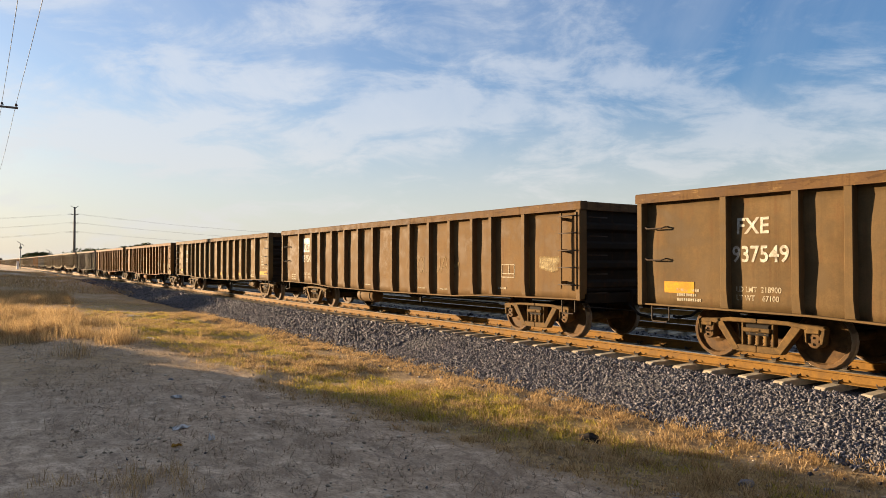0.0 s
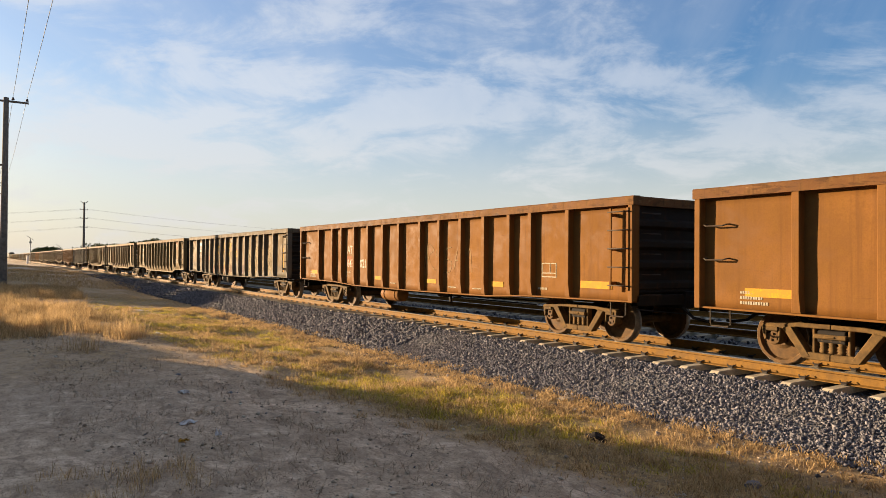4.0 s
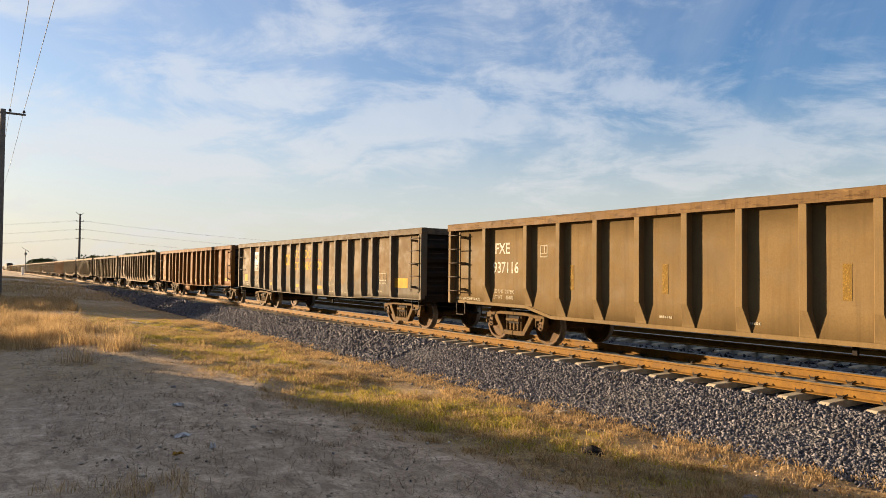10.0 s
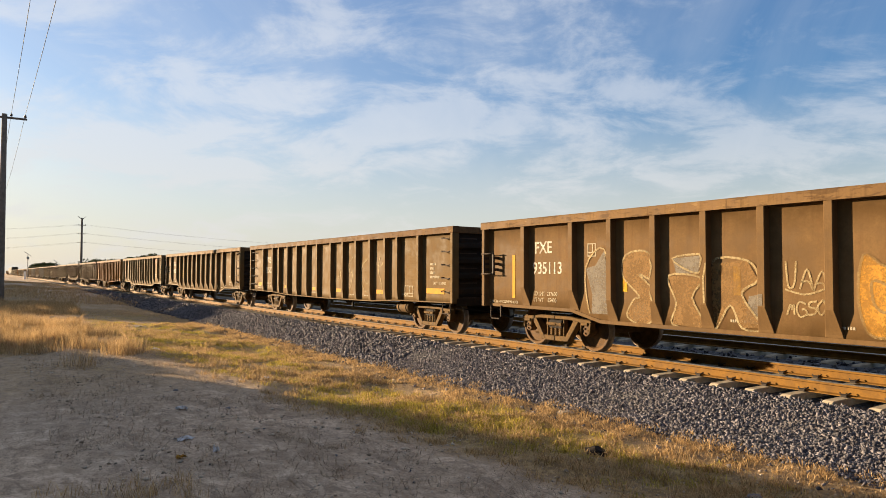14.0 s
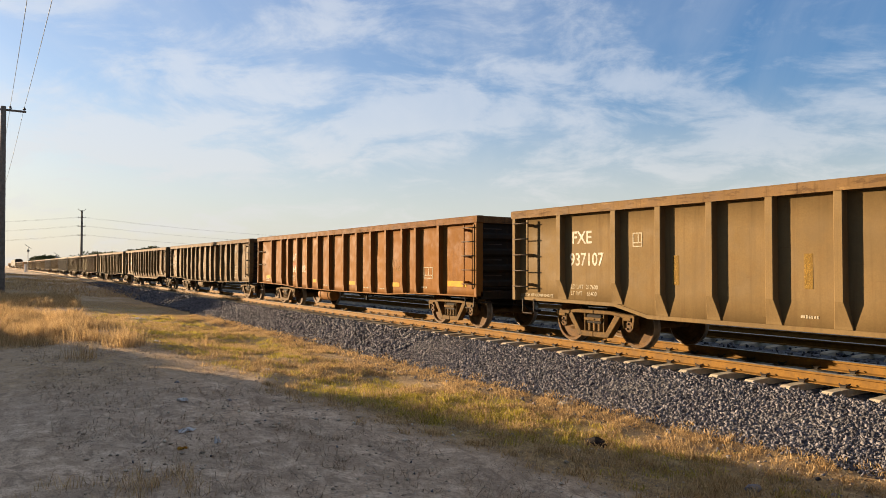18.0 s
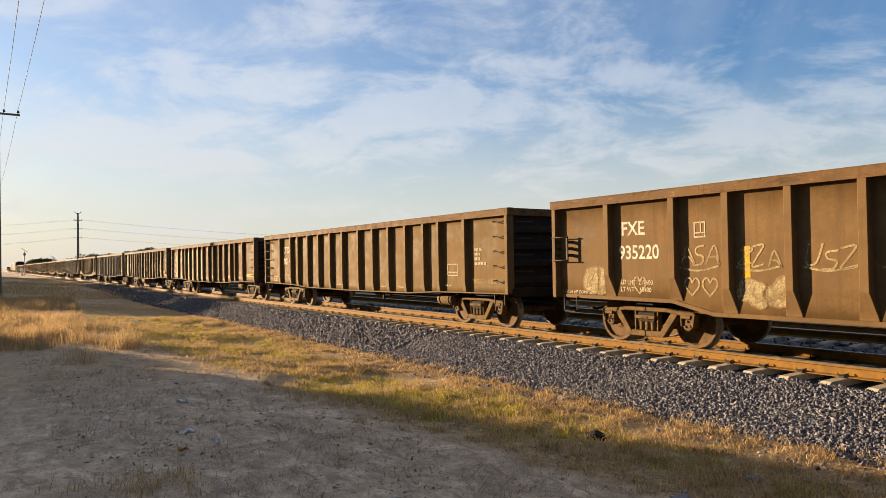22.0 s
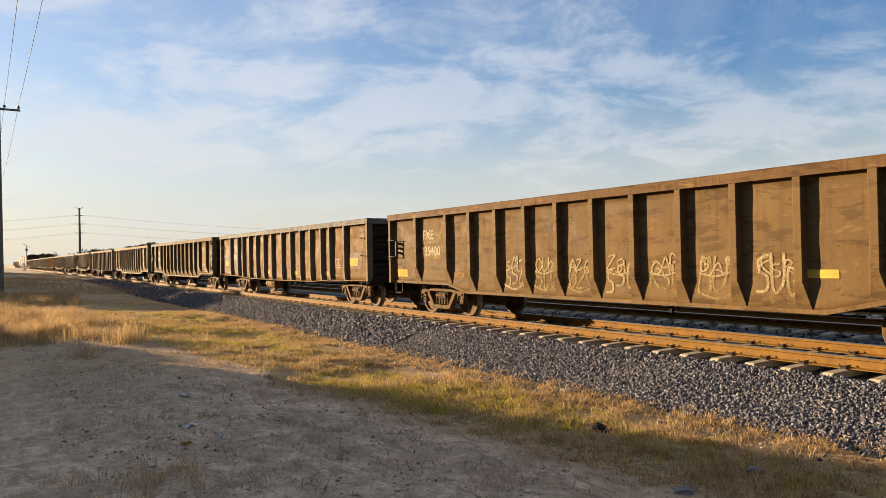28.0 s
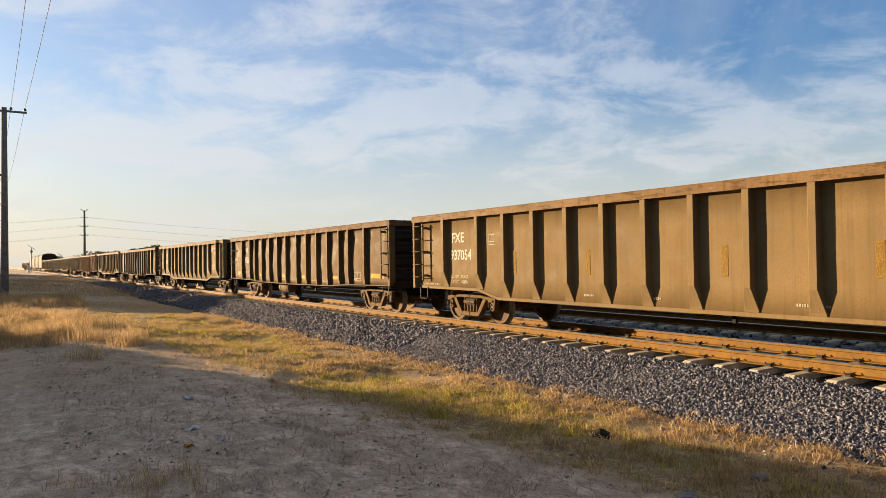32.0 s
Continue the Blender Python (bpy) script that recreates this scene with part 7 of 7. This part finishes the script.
def make_trees():
    # unseen row added behind the camera; its shade lies over the open ground
    for i, (p, q, h, w) in enumerate(((-23, 1.6, 7.8, 8.4), (-25, -5.5, 8.4, 9.0), (-22, -12.0, 7.8, 9.0), (-26, 6.3, 6.9, 4.6), (-27, 8.3, 5.3, 3.6), (-28, 9.6, 3.6, 3.2))):
        tree(*by_sun(p, q), h * LOW, w, 300 + i, 6500, 0.24, "broad leafy roadside tree on dry ground")
    # unseen bushes added below the crowns to stop light leaking through
    for i, (p, q, h, w) in enumerate(((-25, 6.6, 3.8, 4.6), (-20.5, 1.5, 4.2, 5.5), (-20, -3.5, 3.8, 5.5), (-19, -8.5, 3.4, 5.5), (-24, 3.2, 4.4, 4.4))):
        tree(*by_sun(p, q), h * LOW, w, 320 + i, 3000, 0.20, "dense low leafy bush on dry ground", "bush")
    # unseen trees added to shade the far bank
    for i, (x, y, h, w) in enumerate(((-63, -9.5, 7.0, 6.0), (-78, -12.0, 8.2, 8.0), (-90, -12.5, 8.0, 8.5), (-101, -12.5, 8.4, 9), (-115, -13, 8.0, 9), (-128, -13, 8.4, 10), (-144, -14, 8, 10), (-162, -14, 8.4, 11), (-182, -15, 8.2, 12))):
        tree(x, y, h * 0.78, w, 360 + i, 1800, 0.36, "leafy tree, unseen, added to shade the far bank")
    # unseen thin scrub, added to let half of the low sun through
    for i, (p, q, h, w) in enumerate(((-31, 11.2, 3.3, 3.2), (-33, 12.8, 2.9, 4.8), (-37, 16.5, 3.0, 5.0), (-42, 20.5, 3.4, 5.2), (-47, 24.5, 4.2, 5.5), (-36, 14.0, 2.9, 3.0), (-44, 22.5, 4.0, 3.5))):
        tree(*by_sun(p, q), h * LOW, w, 410 + i, 900, 0.17, "thin open bush on dry ground", "bush")
    # unseen bushes added to darken the ground of the far bank
    for i, (x, y, h, w) in enumerate(((-57, -6.0, 5.3, 6), (-66, -6.5, 5.6, 8), (-76, -6.0, 5.4, 8), (-86, -6.5, 6.0, 9), (-97, -6.0, 5.6, 9), (-109, -6.5, 6.0, 9), (-121, -6.0, 5.8, 10), (-136, -6.5, 6.2, 10), (-152, -6.5, 6.0, 10))):
        tree(x, y, h * 0.74, w, 375 + i, 1600, 0.30, "dense low leafy bush on dry ground", "bush")
    # unseen trees added to block skylight that would fill the rib shadows
    for i, (x, y, h, w) in enumerate(((-1, -13, 8.2, 9), (8, -12, 7.6, 9), (17, -13, 8.4, 9.5), (27, -12, 8.0, 9))):
        tree(x, y, h * LOW, w, 390 + i, 2600, 0.30, "broad leafy roadside tree on dry ground")
    # beyond the tracks
    for i, (x, y, h, w) in enumerate(((-200, 33.0, 6.6, 8), (-206, 36.5, 7.4, 8), (-250, 30.0, 5.6, 12), (-238, 31, 5.4, 10), (-262, 27, 5.0, 11), (-350, 22.0, 5.8, 9), (-365, 18.5, 6.0, 8), (-420, 27, 6.2, 12), (-430, 25, 5.8, 10), (-480, 25, 6.6, 14))):
        tree(x, y, h, w, 330 + i, 3000, 0.36, "distant dark green bushy tree")
    tree(3.5, 34.0, 7.6, 5.0, 350, 900, 0.16, "thin-leaved tree beyond the tracks")


make_trees()


# ---- poles, wires, signals ----
def pole(x, y, top, arms, label, radius=0.20, mat="wood", lean=0.0):
    z = float(ground_z(x, y))
    p = tagged(new("utility_pole"), label, "utility pole", "utility poles")
    p.location, p.rotation_euler = (x, y, z - 0.05), (0, radians(lean), 0)
    h = top - z
    g = Geo()
    g.lathe([(radius * 1.15, -0.3), (radius, h * 0.3), (radius * 0.72, h), (0.0, h + 0.02)], axis="z", n=12)
    hang("shaft", g.mesh("shaft", 0, True), mat, p)
    for dz, y0, y1, pins in arms:
        g = Geo()
        g.box(-radius * 0.72 - 0.10, -radius * 0.72, y0, y1, h - dz - 0.06, h - dz + 0.06)
        hang("crossarm", g.mesh("crossarm", 0.008), mat, p)
        for py in pins:
            g = Geo()
            g.lathe([(0.0, 0.0), (0.02, 0.0), (0.02, 0.05), (0.085, 0.06), (0.095, 0.11), (0.05, 0.13), (0.075, 0.16), (0.04, 0.21), (0.0, 0.22)], axis="z", n=10)
            hang("insulator", g.mesh("insulator", 0, True), "porcelain", p, m=pose(-radius * 0.72 - 0.05, py, h - dz + 0.06))
    return p, z


def wire(a, b, sag, r=0.012, label="thin overhead wire between utility poles"):
    a, b = Vector(a), Vector(b)
    pts = [a.lerp(b, i / 24) - Vector((0, 0, 4 * sag * (i / 24) * (1 - i / 24))) for i in range(25)]
    g = Geo()
    g.tube(pts, r, 5)
    tagged(hang("overhead_wire", g.mesh("overhead_wire", 0, True), "wire"), label, "wire", "overhead wires")


POLES = [(-50.0, 0.55, 11.3), (-107.0, 0.15, 11.4), (-168.0, 0.3, 11.2), (-235.0, 0.6, 11.2)]


def make_poles():
    upper = (0.18, -1.2, 1.2, (-0.55, 0.36, 1.1))
    for i, (x, y, t) in enumerate(POLES):
        arms = [upper, (4.1, -1.1, 0.1, (-0.95, -0.5))] if i == 0 else [upper, (1.6, -0.9, 0.9, (-0.7, 0.7))]
        p, z = pole(x, y, t, arms, "grey weathered utility pole with a crossarm and insulators", lean=0.6 if i == 0 else (-1.6 if i == 1 else 0.4))
        if i == 0:
            g = Geo()
            g.tube([(0.1, -0.20, 5.6), (0.1, -0.42, 5.62), (0.1, -0.44, 6.2), (0.1, -0.20, 6.22)], 0.02, 5)
            hang("bracket", g.mesh("bracket"), "steelpole", p)
    ends = [(14.0, 0.7, 11.4)] + POLES
    for (xa, ya, ta), (xb, yb, tb) in zip(ends[:-1], ends[1:]):
        for dy in (-0.55, 0.36, 1.1):
            wire((xa - 0.15, ya + dy, ta + 0.10), (xb - 0.15, yb + dy, tb + 0.10), 0.55)
    for (xa, ya, ta), (xb, yb, tb) in zip(POLES[:-1], POLES[1:]):
        wire((xa, ya - 0.95, ta - 4.0), (xb, yb - 0.7, tb - 3.0), 0.6, 0.02)
    # the pole that carries the wires into view from behind the camera
    pole(14.0, 0.7, 11.4, [upper], "grey weathered utility pole with a crossarm and insulators")
    # the heavier line that crosses the tracks
    big = [(1.9, -0.9, 0.9, (-0.8, 0.8)), (4.1, -0.9, 0.9, (-0.8, 0.8)), (6.4, -0.9, 0.9, (-0.8, 0.8))]
    spots = [(-200.0, 19.6, 15.7), (-255.0, 160.0, 15.3), (-165.0, -95.0, 15.0)]
    for x, y, t in spots:
        p, z = pole(x, y, t, big, "tall grey transmission pole with three crossarms", 0.30, "wood")
        g = Geo()
        for e in (-1, 1):
            g.tube([(0, 0, t - z - 0.4), (0, e * 0.9, t - z + 0.35)], 0.07, 6)
        hang("peak_fork", g.mesh("peak_fork"), "steelpole", p)
    for dz in (1.75, 3.95, 6.25):
        for s in (-0.8, 0.8):
            a, b, c = spots
            wire((a[0], a[1] + s, a[2] - dz), (b[0], b[1] + s, b[2] - dz), 2.4, 0.010, "heavy overhead line far beyond the train")
            wire((a[0], a[1] + s, a[2] - dz), (c[0], c[1] + s, c[2] - dz), 4.0, 0.010, "heavy overhead line far beyond the train")
    pole(-33.0, 49.0, 6.1, [(0.1, -0.5, 0.5, (-0.4, 0.4))], "distant utility pole rising behind the train", 0.09)


def signal(x, y, top, cabinet):
    z = float(ground_z(x, y))
    s = tagged(new("solar_signal_post"), "grey steel post with tilted solar panel and lamp", "signal post", "solar posts")
    s.location = (x, y, z)
    h = top - z
    g = Geo()
    g.lathe([(0.13, -0.1), (0.11, 0.3), (0.08, h), (0, h)], axis="z", n=10)
    hang("post", g.mesh("post", 0, True), "steelpole", s)
    g = Geo()
    g.box(-0.85, 0.85, -0.55, 0.55, -0.04, 0.04)
    hang("solar_panel", g.mesh("solar_panel", 0.01), "solar", s, m=pose(0, 0, h + 0.15, -18, 32, 57))
    g = Geo()
    g.lathe([(0, -0.12), (0.30, -0.12), (0.34, 0.02), (0.30, 0.10), (0, 0.10)], (0, 0, 0), "x", 16)
    hang("lamp_head", g.mesh("lamp_head", 0, True), "steelpole", s, m=pose(0.15, 0, h - 0.95))
    if cabinet:
        c = tagged(new("equipment_cabinet"), "white steel equipment cabinet beside the signal post", "cabinet")
        c.location = (x + 1.0, y - 0.6, z)
        g = Geo()
        g.box(-0.28, 0.28, -0.26, 0.26, 0.0, 2.0)
        hang("body", g.mesh("body", 0.02), "whitebox", c)
        g = Geo()
        g.prism([(-0.25, 2.0), (0.25, 2.0), (0.32, 2.08), (-0.32, 2.08)], -0.34, 0.34, "x")
        hang("roof", g.mesh("roof", 0.01), "whitebox", c)


make_poles()
signal(-213.0, 8.35, 6.3, True)
signal(-262.0, 18.4, 5.0, False)


# ---- litter and loose stones on the ground ----
def lump(name, x, y, s, mat, label, category, seed, flat=0.5):
    rd = random.Random(seed)
    bm = bmesh.new()
    bmesh.ops.create_icosphere(bm, subdivisions=2, radius=1.0)
    for v in bm.verts:
        k = 0.75 + 0.5 * noise.noise(v.co * 1.7 + Vector((seed, 0, 0))) + 0.2 * rd.random()
        v.co = Vector((v.co.x * s[0] * k, v.co.y * s[1] * k, v.co.z * s[2] * k))
    me = bpy.data.meshes.new(name)
    bm.to_mesh(me)
    bm.free()
    z = float(max(ground_z(x, y), bed_z(y) if y > TOE_Y else -9))
    tagged(hang(name, me, mat, m=pose(x, y, z + s[2] * 0.35, 0, 0, rd.uniform(0, 180))), label, category)


def crumpled(x, y, w, h, seed, mat="litter", label="crumpled dirty white plastic litter on the earth"):
    """A crushed sheet of plastic."""
    rd = random.Random(seed)
    g, n = Geo(), 7
    vs = [(w * (i / (n - 1) - 0.5) + rd.uniform(-0.02, 0.02), h * (j / (n - 1) - 0.5) + rd.uniform(-0.02, 0.02), abs(rd.gauss(0, 0.022)) + 0.004) for i in range(n) for j in range(n)]
    g.add(vs + [(a, b, c - 0.004) for a, b, c in vs], [(i * n + j, (i + 1) * n + j, (i + 1) * n + j + 1, i * n + j + 1) for i in range(n - 1) for j in range(n - 1)]
          + [(k + n * n for k in (i * n + j, i * n + j + 1, (i + 1) * n + j + 1, (i + 1) * n + j)) for i in range(n - 1) for j in range(n - 1)])
    tagged(hang("plastic_litter", g.mesh("plastic_litter"), mat, m=pose(x, y, float(ground_z(x, y)) + 0.006, 0, 0, rd.uniform(0, 180))), label, "litter", "litter")


def make_litter():
    lump("soil_clod", -6.28, 6.35, (0.17, 0.11, 0.08), "soil", "dark clod of earth in the dry grass", "clod", 1)
    lump("flat_rock", -8.30, 7.75, (0.17, 0.11, 0.04), "tie", "pale flat rock at the foot of the ballast", "rock", 2)
    for i, (x, y, s) in enumerate(((-4.1, 5.2, 0.11), (-4.1, 6.3, 0.10), (-5.2, 7.1, 0.07), (-7.0, 5.6, 0.05), (-3.6, 6.9, 0.07), (-12.0, 2.6, 0.05), (-10.4, 3.0, 0.04))):
        lump("field_stone", x, y, (s, s * 0.7, s * 0.5), "stone", "grey stone lying on the dry ground", "stone", 10 + i)
    crumpled(-8.55, 1.95, 0.20, 0.12, 1)
    crumpled(-7.9, 2.15, 0.07, 0.05, 2)
    crumpled(-29.3, 4.76, 0.95, 0.35, 3, label="pale plastic sheet lying in the grass")
    crumpled(-4.95, 1.05, 0.28, 0.22, 4)
    crumpled(-5.9, 0.55, 0.12, 0.08, 5)
    crumpled(-7.75, 1.75, 0.08, 0.05, 7, "g_orange", "orange scrap of packaging on the earth")
    crumpled(-13.4, 4.6, 0.2, 0.12, 8)
    crumpled(-19.0, 3.6, 0.3, 0.14, 9)
    crumpled(-10.5, 2.35, 0.15, 0.08, 10)


make_litter()


# ---- movement ----
SPEED, PITCH = 13.312, 17.337
FIRST = -131.472 - HALF + 8 * PITCH      # middle of car 0 at the start


# play in the couplers, car by car from the front, then the rest of the train
SLACK = (0.47, 0.40, 0.26, 0.25, 0.28, 0.29, 0.19, 0.02, -0.06, -0.02, 0.16, 0.03, 0.15, 0.04, -0.08, -0.08, 0.13, 0.05, -0.06, -0.10, -0.10, -0.08, -0.09, -0.09, -0.09, -0.16)


def motions():
    for k, car in CARS:
        x = FIRST - PITCH * k + SLACK[min(k, len(SLACK) - 1)]
        walk(car, [(t, pose(x + SPEED * t, TRACK_Y, 0)) for t in (0, 8, 16, 24, 32)])
    # all wheelsets roll alike: the two of one truck are keyed, the others take over their turning
    step = 1 / 30
    lead = WHEELSETS[0]
    for s, ob in zip((-1, 1), lead):
        walk(ob, [(i * step, pose(s * AXLE, 0, WHEEL_R) @ Matrix.Rotation(SPEED * i * step / WHEEL_R, 4, "Y")) for i in range(961)])
    for pair in WHEELSETS[1:]:
        for src, ob in zip(lead, pair):
            ob.rotation_mode = "QUATERNION"
            ob.animation_data_create()
            ob.animation_data.action = src.animation_data.action
            ob.animation_data.action_slot = src.animation_data.action_slot


motions()
